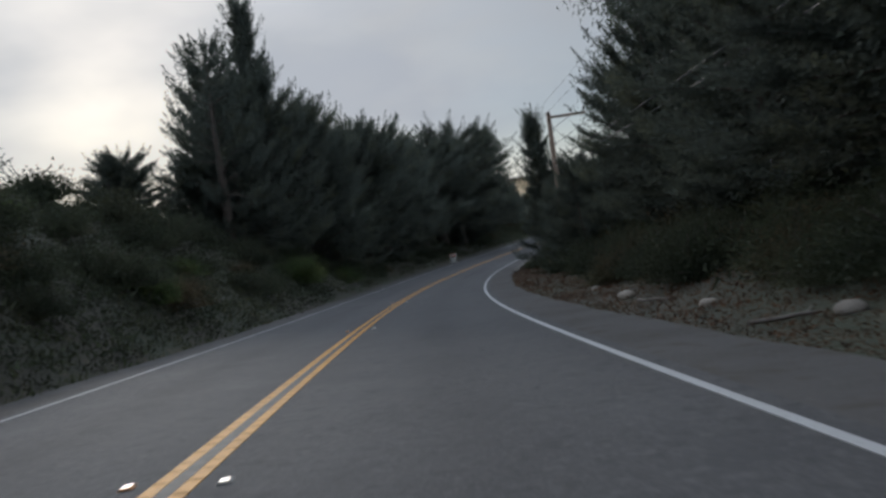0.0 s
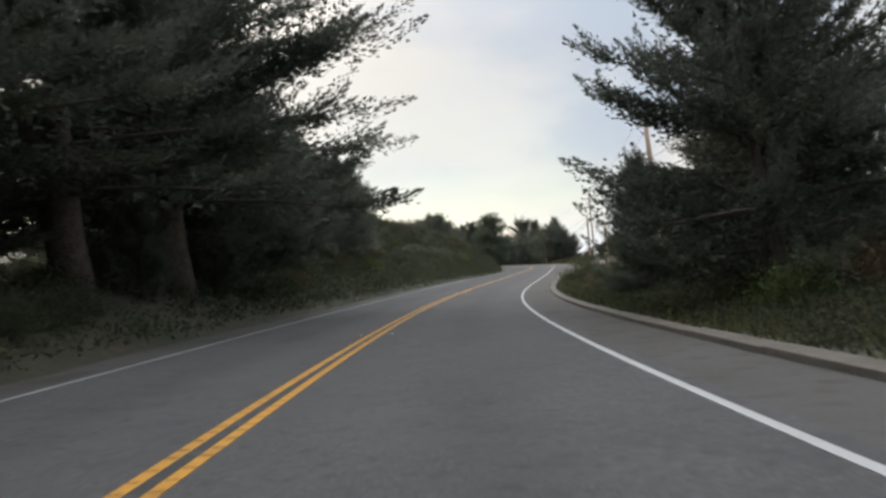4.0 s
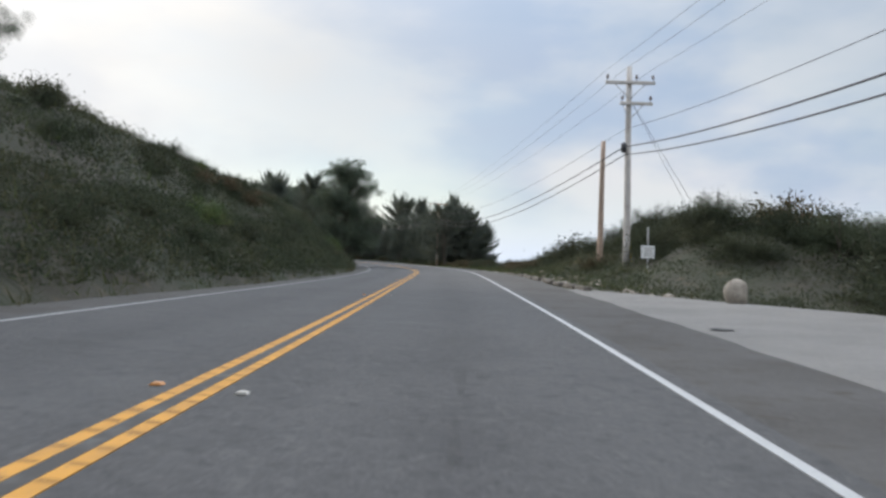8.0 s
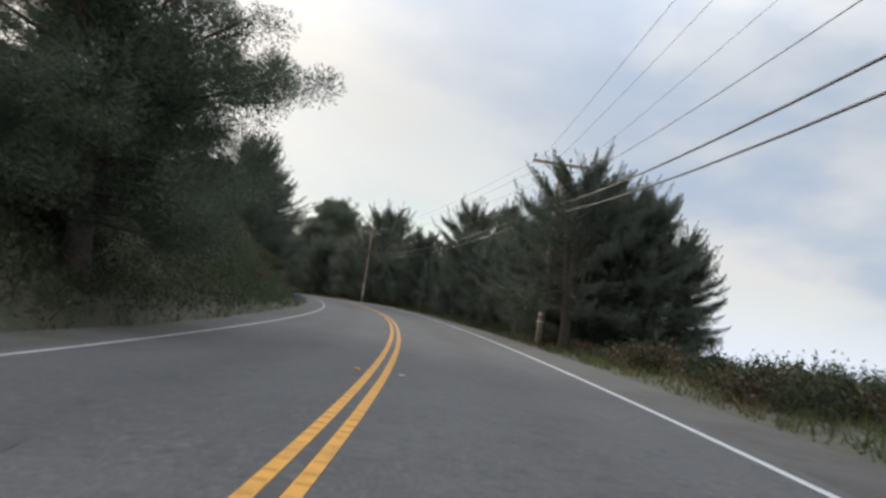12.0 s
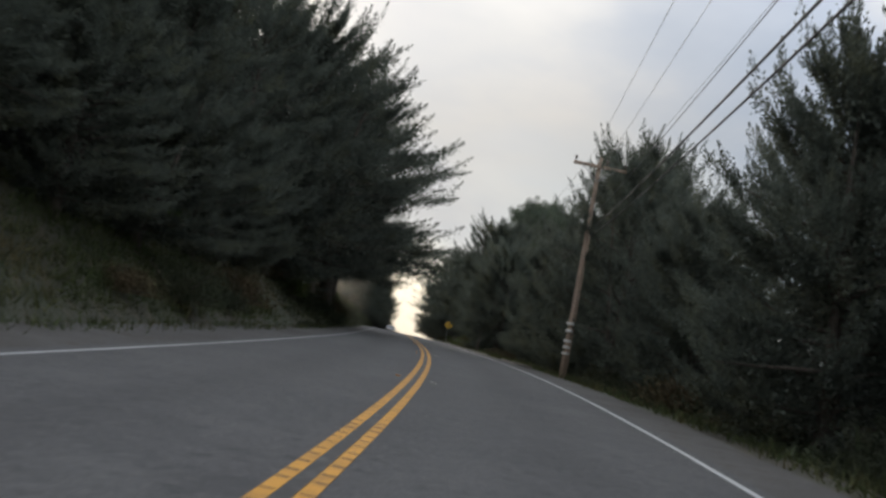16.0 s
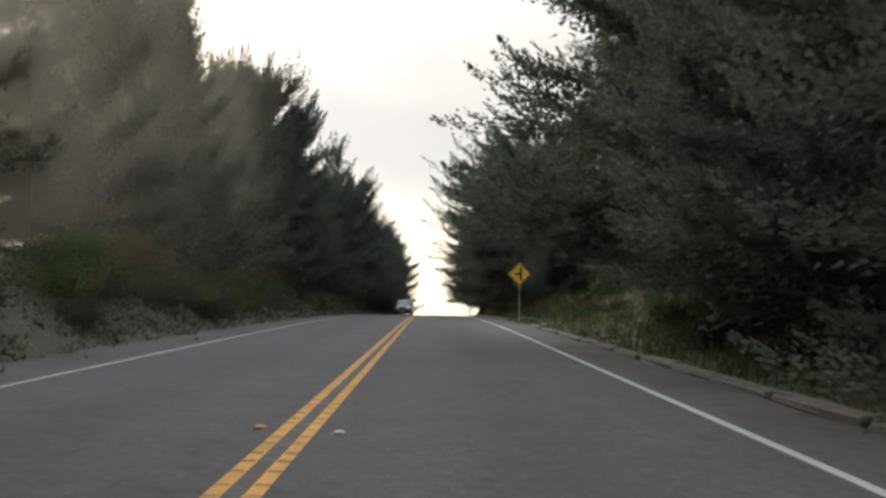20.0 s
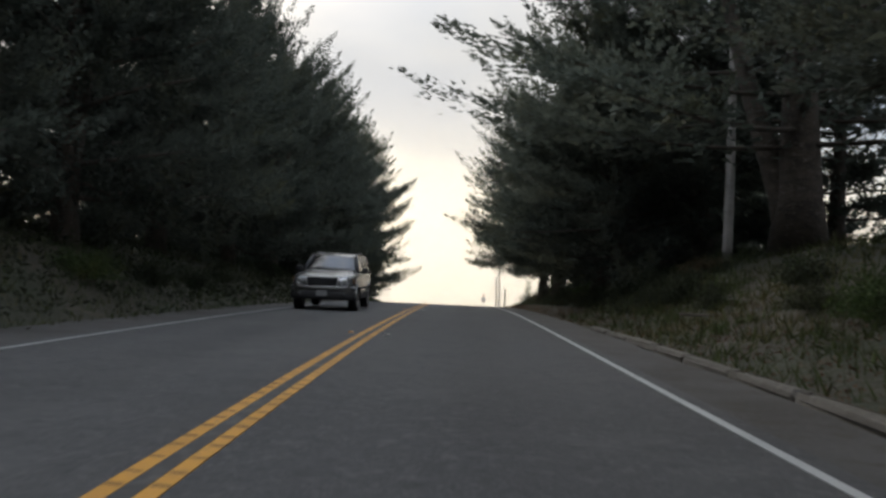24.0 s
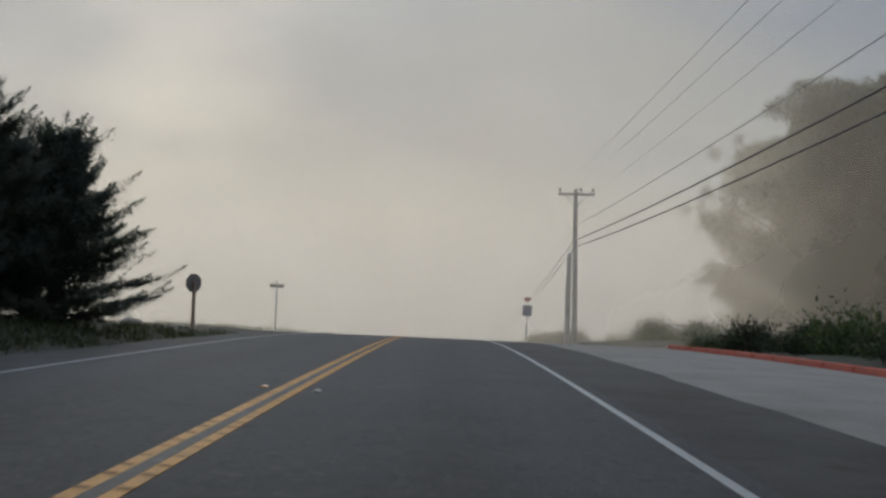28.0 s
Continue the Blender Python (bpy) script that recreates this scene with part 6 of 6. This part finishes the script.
part("panel", bm, SIGNBACK, sx, "bare grey-brown back of the octagonal panel")
tx = thing("street_sign", "thin steel post with two small plain blades", "sign")
tx.matrix_world = on_road(515.5, 5.6, float(ground_height(515.5, 5.6)), 15)
sign_post(tx, 2.1, 0.03, STEEL, False)
for k, turn in enumerate((0, 90)):
    bm = bmesh.new()
    box(bm, 0.62, 0.008, 0.15, Matrix.Translation((0, 0, 2.02 + 0.16 * k)) @ Matrix.Rotation(radians(turn), 4, "Z"), 0.003)
    part("blade", bm, SIGNBACK, tx)
bx = thing("blue_sign", "square blue roadside sign with a small red plate above", "road sign")
bx.matrix_world = on_road(523.0, -6.3, float(ground_height(523.0, -6.3)), 3)
sign_post(bx, 2.5)
for nm, w, h, z, mat in (("panel", 0.50, 0.55, 1.75, SIGNBLUE), ("upper_plate", 0.32, 0.20, 2.35, REDPAINT), ("lower_plate", 0.12, 0.30, 0.75, SIGNWHITE)):
    bm = bmesh.new()
    box(bm, w, 0.008, h, Matrix.Translation((0, -0.035, z)), 0.003)
    part(nm, bm, mat, bx)
# slim marker post at the crest
mx = thing("marker_post", "slim dark roadside marker post with a pale reflector", "marker post")
mx.matrix_world = on_road(465.0, -4.5, float(ground_height(465.0, -4.5)), 0)
bm = bmesh.new()
box(bm, 0.09, 0.03, 1.25, Matrix.Translation((0, 0, 0.5)), 0.008)
part("blade", bm, GREYWOOD, mx)
bm = bmesh.new()
box(bm, 0.07, 0.006, 0.16, Matrix.Translation((0, -0.019, 0.95)), 0.002)
part("reflector", bm, SIGNWHITE, mx)

# folding barricade at the left verge
def barricade(m):
    ob = thing("folding_barricade", "white plastic folding barricade with orange striped top panel", "barricade")
    ob.matrix_world = m
    for side in (1, -1):
        lean = Matrix.Rotation(radians(11 * side), 4, "X") @ Matrix.Identity(4)
        shift = Matrix.Translation((0, -0.19 * side, 0))
        for x in (-0.25, 0.25):
            bm = bmesh.new()
            box(bm, 0.07, 0.035, 1.02, shift @ lean @ Matrix.Translation((x, 0, 0.50)), 0.008)
            part("leg", bm, SIGNWHITE, ob)
        bm = bmesh.new()
        box(bm, 0.50, 0.03, 0.28, shift @ lean @ Matrix.Translation((0, 0, 0.84)), 0.008)
        panel = part("top_panel", bm, SIGNORANGE, ob, "orange and white striped panel")
        for k in range(3):
            bm = bmesh.new()
            c = -0.17 + 0.17 * k
            plate(bm, [(c - 0.07, -0.135), (c + 0.01, -0.135), (c + 0.07, 0.135), (c - 0.01, 0.135)], shift @ lean @ Matrix.Translation((0, -0.018, 0.84)), 0.004)
            part("stripe", bm, SIGNWHITE, panel, "white slanted stripe")
        for z, h in ((0.48, 0.10), (0.30, 0.10), (0.08, 0.06)):
            bm = bmesh.new()
            box(bm, 0.50, 0.028, h, shift @ lean @ Matrix.Translation((0, 0, z)), 0.008)
            part("rail", bm, SIGNWHITE, ob)
        bm = bmesh.new()
        box(bm, 0.06, 0.026, 0.42, shift @ lean @ Matrix.Translation((0, 0, 0.36)), 0.006)
        part("centre_bar", bm, SIGNWHITE, ob)
    return ob


barricade(on_road(86.0, 4.55, -0.05, -14) @ Matrix.Diagonal((0.66, 1.0, 0.95, 1.0)))

# ---- stones ----
def stone_mesh(seed, squash=0.7):
    bm = bmesh.new()
    bmesh.ops.create_icosphere(bm, subdivisions=3, radius=0.5)
    off = Vector((seed * 3.1, seed * 1.7, seed * 0.9))
    for v in bm.verts:
        n = noise.noise(v.co * 2.2 + off) * 0.20 + noise.noise(v.co * 5.5 + off) * 0.06
        v.co *= 1 + n
        v.co.z *= squash
    for f in bm.faces:
        f.smooth = True
    me = bpy.data.meshes.new("stone")
    bm.to_mesh(me)
    bm.free()
    me.materials.append(STONE)
    return me


STONES = [stone_mesh(k, 0.62 + 0.08 * (k % 3)) for k in range(5)]
boulder = new("boulder", stone_mesh(9, 1.25))
boulder.matrix_world = on_road(167.0, -9.0, 0.22, 20) @ Matrix.Diagonal((0.62, 0.55, 0.62, 1))
tagged(boulder, "upright pale boulder at the edge of the pull-out", "boulder")
for i in range(46):
    s = rnd.uniform(168.5, 186) if i < 34 else rnd.uniform(186, 205)
    d = -np.interp(s, EDGE_S, EDGE_D) - rnd.uniform(0.15, 1.2)
    k = rnd.uniform(0.12, 0.36)
    ob = new("stone", STONES[rnd.randrange(5)])
    p = ground_spot(s, d)
    ob.matrix_world = Matrix.Translation([float(q) for q in p + np.array((0, 0, 0.12 * k))]) @ Matrix.Rotation(rnd.uniform(0, 6), 4, "Z") @ Matrix.Diagonal((k, k * rnd.uniform(0.7, 1.1), k, 1))
    tagged(ob, "grey-brown stone lying along the shoulder edge", "stone", "stones along the shoulder")
for s, d, k in ((502, 5.6, 0.3), (505.5, 8.4, 0.5), (511.5, 10.5, 0.9), (9, -6.2, 0.35), (13, -6.0, 0.3), (18, -5.9, 0.4), (23, -6.2, 0.3), (372, -5.4, 0.22), (376, -5.6, 0.2), (383, -5.5, 0.3)):
    ob = new("stone", STONES[rnd.randrange(5)])
    p = ground_spot(s, d)
    ob.matrix_world = Matrix.Translation([float(q) for q in p + np.array((0, 0, 0.12 * k))]) @ Matrix.Rotation(rnd.uniform(0, 6), 4, "Z") @ Matrix.Diagonal((k, k, k, 1))
    tagged(ob, "pale stone on the grassy verge", "stone", "stones along the shoulder")
# fallen branches by the kerb
for i, (s, d, ln, turn) in enumerate(((79, -4.5, 0.9, 60), (9.5, -5.8, 1.2, 20), (15.5, -5.9, 0.9, -30), (372, -5.6, 1.4, 30), (417, -6.4, 1.6, -40), (421, -7.0, 1.3, 60), (432, -6.8, 1.5, 15))):
    rng = random.Random(i)
    bm = bmesh.new()
    tube(bm, [(ln * (k / 5 - 0.5), 0.05 * rng.uniform(-1, 1), 0.035 + 0.02 * rng.random()) for k in range(6)], [0.03, 0.032, 0.028, 0.024, 0.018, 0.008], 7)
    tube(bm, [(0.1 * ln, 0, 0.04), (0.28 * ln, 0.16 * ln, 0.10)], [0.016, 0.006], 6)
    ob = part("fallen_branch", bm, PALEBARK)
    ob.matrix_world = Matrix.Translation([float(q) for q in ground_spot(s, d, -0.07 if abs(d) < 5 else -0.02)]) @ Matrix.Rotation(radians(turn), 4, "Z")
    tagged(ob, "pale fallen branch at the road's edge", "branch", "fallen branches")

# small blue crate at the foot of the hill
bm = bmesh.new()
box(bm, 0.42, 0.34, 0.26, Matrix.Translation((0, 0, 0.13)), 0.02)
inner = [f for f in bm.faces if f.normal.z > 0.9 and f.calc_area() > 0.05]
bmesh.ops.inset_region(bm, faces=inner, thickness=0.025)
bmesh.ops.translate(bm, verts=list({v for f in inner for v in f.verts}), vec=(0, 0, -0.2))
crate = tagged(part("crate", bm, material("blue_plastic", (0.03, 0.08, 0.24), 0.5)), "small blue plastic crate on the shoulder", "crate")
crate.matrix_world = on_road(284.5, 5.3, 0.0, 20)


# ---- the oncoming car, standing in its lane ----
def loft(bm, rows, close=False):
    """A smooth skin over rows of points."""
    rings = [[bm.verts.new(p) for p in row] for row in rows]
    for a, b in zip(rings, rings[1:]):
        for k in range(len(a) - (0 if close else 1)):
            j = (k + 1) % len(a)
            bm.faces.new((a[k], a[j], b[j], b[k])).smooth = True
    return rings


def sport_utility(m):
    paint = material("pewter_paint", (0.20, 0.20, 0.195), 0.27, 0.65, vary=[((0.17, 0.17, 0.165), 3.0, 0.4, 0.7)])
    plastic = material("dark_cladding", (0.018, 0.018, 0.02), 0.6, vary=[((0.03, 0.03, 0.03), 8.0, 0.45, 0.7)])
    chrome = material("bright_trim", (0.42, 0.42, 0.41), 0.28, 0.8)
    rubber = material("tyre_rubber", (0.015, 0.015, 0.015), 0.85, bump=(60.0, 0.3, 0.01))
    alloy = material("alloy_rim", (0.26, 0.26, 0.26), 0.40, 0.7)
    lens = material("headlight_lens", (0.52, 0.53, 0.55), 0.08, 0.35)
    amber = material("amber_lens", (0.20, 0.09, 0.03), 0.25)
    fog = material("fog_lens", (0.05, 0.05, 0.052), 0.15)
    fabric = material("seat_fabric", (0.05, 0.05, 0.052), 0.9)
    plate_paint = material("car_plate_paint", (0.22, 0.22, 0.22), 0.5)
    pane = material("car_glass", (0.05, 0.058, 0.06), 0.03)
    pane.node_tree.nodes["Principled BSDF"].inputs["Transmission Weight"].default_value = 0.85
    ob = thing("sport_utility_vehicle", "pewter sport utility car with dark lower cladding", "car")
    ob.matrix_world = m
    front, rear, hw = -1.45, 1.45, 0.935

    def table(y, rows):
        return float(np.interp(y, [r[0] for r in rows], [r[1] for r in rows]))

    WIDTH = ((-2.40, 0.62), (-2.38, 0.72), (-2.33, 0.80), (-2.24, 0.865), (-2.05, 0.91), (-1.7, 0.93), (1.8, 0.935), (2.2, 0.90), (2.36, 0.84), (2.40, 0.76))
    TOP = ((-2.40, 0.86), (-2.37, 0.96), (-2.31, 1.03), (-2.2, 1.075), (-1.8, 1.125), (-1.3, 1.16), (-0.9, 1.185), (0.4, 1.17), (2.1, 1.19), (2.34, 1.15), (2.40, 1.02))

    def belly(y):
        z = 0.56 if y < -2.0 else 0.46
        for c in (front, rear):
            if abs(y - c) < 0.44:
                z = max(z, 0.37 + math.sqrt(0.44 ** 2 - (y - c) ** 2))
        return z

    stations = sorted(set([round(float(y), 3) for y in np.linspace(-2.40, 2.40, 49)] + [round(c + 0.44 * math.cos(a), 3) for c in (front, rear) for a in np.linspace(0, math.pi, 15)] + [-2.38, -2.37, -2.33, -2.31, 2.36]))
    rows = []
    for y in stations:
        w, top, low = table(y, WIDTH), table(y, TOP), belly(y)
        crown = 0.035 if y < -0.8 else 0.0
        half = [(0.0, top + crown * 0.6), (0.30 * w, top + crown * 0.7), (0.52 * w, top + crown), (0.70 * w, top + crown * 0.55), (0.84 * w, top - 0.015), (0.93 * w, top - 0.055), (0.975 * w, top - 0.13), (0.995 * w, max(0.84, low + 0.02)), (1.0 * w, max(0.74, low + 0.012)), (0.985 * w, max(0.62, low + 0.006)), (0.965 * w, low)]
        half = [(x, min(z, top + crown)) for x, z in half]
        rows.append([(-x, y, z) for x, z in half[::-1]] + [(x, y, z) for x, z in half[1:]])
    bm = bmesh.new()
    rings = loft(bm, rows)
    bm.faces.new(rings[0][::-1])
    bm.faces.new(rings[-1])
    part("body", bm, paint, ob)
    bm = bmesh.new()
    box(bm, 1.70, 4.5, 0.14, Matrix.Translation((0, 0, 0.48)), 0.03)
    for y in (front, rear):
        box(bm, 1.36, 0.9, 0.42, Matrix.Translation((0, y, 0.62)), 0.03)
    part("underbody", bm, plastic, ob)
    # greenhouse
    base = [(-0.84, -0.88), (0.84, -0.88), (0.86, 2.32), (-0.86, 2.32)]
    top4 = [(-0.67, -0.10), (0.67, -0.10), (0.69, 2.04), (-0.69, 2.04)]
    zb, zt = 1.165, 1.65
    b3, r3 = [Vector((x, y, zb)) for x, y in base], [Vector((x, y, zt)) for x, y in top4]

    def quad(a, b, c, d, nm, mat, inset=0.03, thick=0.008, bulge=0.0):
        mid = (a + b + c + d) / 4
        n = (b - a).cross(d - a).normalized()
        q = [p.lerp(mid, inset) for p in (a, b, c, d)]
        g = bmesh.new()
        steps = 8
        skins = []
        for lift in (0.0, thick):
            skins.append([[q[0].lerp(q[1], i / steps).lerp(q[3].lerp(q[2], i / steps), j / steps) + n * (lift + bulge * (1 - (2 * i / steps - 1) ** 2)) for i in range(steps + 1)] for j in range(steps + 1)])
        lo, hi = loft(g, skins[0]), loft(g, skins[1])
        rim = [(0, i) for i in range(steps)] + [(j, steps) for j in range(steps)] + [(steps, steps - i) for i in range(steps)] + [(steps - j, 0) for j in range(steps)]
        for (j0, i0), (j1, i1) in zip(rim, rim[1:] + rim[:1]):
            g.faces.new((lo[j0][i0], lo[j1][i1], hi[j1][i1], hi[j0][i0]))
        return part(nm, g, mat, ob)

    quad(b3[0], b3[1], r3[1], r3[0], "windscreen", pane, 0.02, bulge=0.06)
    quad(b3[2], b3[3], r3[3], r3[2], "rear_window", pane, 0.06)
    for sg in (0, 1):
        lo0, lo1, hi0, hi1 = (b3[3], b3[0], r3[3], r3[0]) if sg == 0 else (b3[1], b3[2], r3[1], r3[2])
        for t0, t1 in ((0.0, 0.30), (0.33, 0.62), (0.65, 1.0)) if sg == 0 else ((0.0, 0.35), (0.38, 0.67), (0.70, 1.0)):
            quad(lo0.lerp(lo1, t0), lo0.lerp(lo1, t1), hi0.lerp(hi1, t1), hi0.lerp(hi1, t0), "side_window", pane, 0.05, bulge=0.02)
        for t, r in ((0.0, 0.05), (0.315 if sg == 0 else 0.365, 0.05), (0.635 if sg == 0 else 0.685, 0.05), (1.0, 0.05)):
            g = bmesh.new()
            low_end, high_end = lo0.lerp(lo1, t), hi0.lerp(hi1, t)
            tube(g, [low_end - Vector((0, 0, 0.03)), low_end.lerp(high_end, 0.5), high_end], [r, r, r * 0.9], 8)
            part("pillar", g, plastic, ob)
    # roof: a shallow dome that falls to the windscreen and the gutters
    g = bmesh.new()
    rows_up, rows_dn = [], []
    for y in np.linspace(-0.16, 2.10, 20):
        end = min(1.0, (y + 0.16) / 0.35, (2.10 - y) / 0.25)
        lift = math.sqrt(max(0.0, 1 - (1 - end) ** 2))
        up = [(x, float(y), 1.645 + (0.030 + 0.055 * math.sqrt(max(0.0, 1 - (x / 0.735) ** 2))) * lift) for x in np.linspace(-0.72, 0.72, 17)]
        rows_up.append(up)
        rows_dn.append([(x, y_, 1.64) for x, y_, _ in up[::-1]])
    loft(g, [a + b for a, b in zip(rows_up, rows_dn)], True)
    part("roof", g, paint, ob)
    for sg in (-1, 1):
        g = bmesh.new()
        tube(g, [(sg * 0.62, 0.35, 1.68), (sg * 0.62, 0.47, 1.755), (sg * 0.62, 1.75, 1.755), (sg * 0.62, 1.92, 1.68)], [0.024] * 4, 8)
        part("roof_rail", g, plastic, ob)
        # mirrors, sills, arch flares, wheels
        g = bmesh.new()
        box(g, 0.20, 0.11, 0.17, Matrix.Translation((sg * 1.02, -0.56, 1.22)), 0.05)
        tube(g, [(sg * 0.86, -0.58, 1.18), (sg * 0.98, -0.57, 1.20)], [0.03, 0.03], 8)
        part("mirror", g, plastic, ob)
        g = bmesh.new()
        box(g, 0.07, 2.02, 0.20, Matrix.Translation((sg * 0.905, 0, 0.47)), 0.03)
        part("sill", g, plastic, ob)
        g = bmesh.new()
        box(g, 0.02, 2.7, 0.05, Matrix.Translation((sg * 0.938, 0.10, 0.70)), 0.008)
        part("side_moulding", g, plastic, ob)
        g = bmesh.new()
        tube(g, [(sg * 0.872, -0.72, 1.162), (sg * 0.885, 0.7, 1.160), (sg * 0.885, 2.2, 1.168)], [0.012] * 3, 6)
        part("window_trim", g, chrome, ob)
        for y in (-0.15, 0.85):
            g = bmesh.new()
            tube(g, [(sg * 0.925, y, 1.03), (sg * 0.955, y + 0.03, 1.03), (sg * 0.955, y + 0.17, 1.03), (sg * 0.925, y + 0.20, 1.03)], [0.014] * 4, 7)
            part("door_handle", g, paint, ob)
        for y in (front, rear):
            g = bmesh.new()
            tube(g, [(sg * 0.925, y + 0.455 * math.cos(a), 0.37 + 0.455 * math.sin(a)) for a in np.linspace(math.pi, 0, 21)], [0.042] * 21, 8)
            part("arch_flare", g, paint, ob)
            turn = Matrix.Translation((sg * 0.80, y, 0.37)) @ Matrix.Rotation(radians(90 * sg), 4, "Y")
            g = bmesh.new()
            lathe(g, [(0.22, -0.12), (0.34, -0.12), (0.37, -0.08), (0.37, 0.08), (0.34, 0.12), (0.22, 0.115)], 28, turn)
            wheel = part("wheel", g, rubber, ob, "black tyre on an alloy rim")
            g = bmesh.new()
            lathe(g, [(0.225, 0.06), (0.235, 0.118), (0.21, 0.122), (0.19, 0.09), (0.08, 0.10), (0.05, 0.125), (0.01, 0.13)], 20, turn)
            part("rim", g, alloy, wheel)
            for k in range(5):
                g = bmesh.new()
                box(g, 0.05, 0.15, 0.02, turn @ Matrix.Rotation(2 * math.pi * k / 5, 4, "Z") @ Matrix.Translation((0, 0.135, 0.115)), 0.006)
                part("spoke", g, alloy, wheel)
        # lamps: a rounded lens that wraps round the wing, with a slim turn lamp behind it
        g = bmesh.new()
        lens_rows = []
        for u in np.linspace(0, 1, 9):
            x = 0.50 + 0.36 * u
            y = -2.385 + 0.23 * u ** 2.4
            dip = 0.035 * (2 * u - 1) ** 4
            lens_rows.append([(sg * x, y, 0.785 + dip), (sg * x, y - 0.022, 0.80 + dip), (sg * x, y - 0.032, 0.90), (sg * x, y + 0.005, 1.005 - 0.02 * u - dip), (sg * x, y + 0.035, 1.02 - 0.02 * u - dip), (sg * x, y + 0.10, 0.90)])
        caps = loft(g, lens_rows, True)
        g.faces.new(caps[0])
        g.faces.new(caps[-1][::-1])
        lamp = part("headlight", g, lens, ob, "clear rounded headlight")
        g = bmesh.new()
        tube(g, [(sg * 0.862, -2.165, 0.83), (sg * 0.868, -2.155, 0.90), (sg * 0.862, -2.145, 0.97)], [0.022, 0.026, 0.02], 8)
        part("indicator", g, amber, lamp)
        g = bmesh.new()
        lathe(g, [(0.065, 0.0), (0.068, 0.012), (0.05, 0.02), (0.01, 0.022)], 14, Matrix.Translation((sg * 0.66, -2.405, 0.905)) @ Matrix.Rotation(radians(90), 4, "X"))
        part("reflector", g, chrome, lamp)
        g = bmesh.new()
        tube(g, [(sg * 0.415, -2.40, 0.765), (sg * 0.455, -2.405, 0.89), (sg * 0.475, -2.375, 1.01)], [0.026, 0.028, 0.022], 8)
        part("grille_side", g, chrome, ob)
        g = bmesh.new()
        lathe(g, [(0.06, 0), (0.065, 0.02), (0.045, 0.03), (0.01, 0.032)], 14, Matrix.Translation((sg * 0.64, -2.43, 0.50)) @ Matrix.Rotation(radians(90), 4, "X"))
        part("fog_lamp", g, fog, ob, "small dark fog lamp")
        g = bmesh.new()
        box(g, 0.10, 0.09, 0.42, Matrix.Translation((sg * 0.82, 2.36, 0.98)), 0.03)
        part("tail_lamp", g, amber, ob)
    g = bmesh.new()
    box(g, 0.86, 0.05, 0.24, Matrix.Translation((0, -2.395, 0.885)), 0.015)
    grille = part("grille", g, plastic, ob, "dark grille with bright surround")
    for z in (0.82, 0.885, 0.95):
        g = bmesh.new()
        box(g, 0.82, 0.02, 0.016, Matrix.Translation((0, -2.425, z)), 0.004)
        part("grille_bar", g, plastic, grille)
    # front and rear bumpers, bowed round the corners
    for nm, mat, z, hi, y0, sign in (("bumper", paint, 0.70, 0.12, -2.43, 1), ("lower_bumper", plastic, 0.50, 0.26, -2.41, 1), ("rear_bumper", plastic, 0.55, 0.30, 2.43, -1)):
        g = bmesh.new()
        bow = []
        for u in np.linspace(-1, 1, 21):
            x, y = 0.93 * u, y0 + sign * 0.26 * abs(u) ** 5
            bow.append([(x, y, z - hi / 2), (x, y - sign * 0.025, z - hi / 4), (x, y - sign * 0.025, z + hi / 4), (x, y, z + hi / 2), (x * 0.97, y + sign * 0.10, z + hi / 2), (x * 0.97, y + sign * 0.10, z - hi / 2)])
        ends = loft(g, bow, True)
        g.faces.new(ends[0])
        g.faces.new(ends[-1][::-1])
        part(nm, g, mat, ob)
    g = bmesh.new()
    box(g, 0.31, 0.012, 0.16, Matrix.Translation((0, -2.448, 0.55)), 0.004)
    part("front_plate", g, plate_paint, ob, "blank pale plate")
    g = bmesh.new()
    tube(g, [(-0.79, -0.95, 1.12), (-0.80, -0.85, 1.80), (-0.81, -0.78, 2.15)], [0.006, 0.005, 0.003], 6)
    part("aerial", g, plastic, ob)
    for x in (-0.38, 0.38):
        g = bmesh.new()
        box(g, 0.50, 0.16, 0.62, Matrix.Translation((x, 0.35, 1.02)) @ Matrix.Rotation(radians(-12), 4, "X"), 0.06)
        box(g, 0.26, 0.10, 0.18, Matrix.Translation((x, 0.44, 1.40)), 0.04)
        part("seat", g, fabric, ob)
    g = bmesh.new()
    box(g, 1.56, 0.30, 0.14, Matrix.Translation((0, -0.66, 1.12)), 0.03)
    part("dashboard", g, plastic, ob)
    return ob


sport_utility(on_road(441.2, 2.36, 0.0, 0))
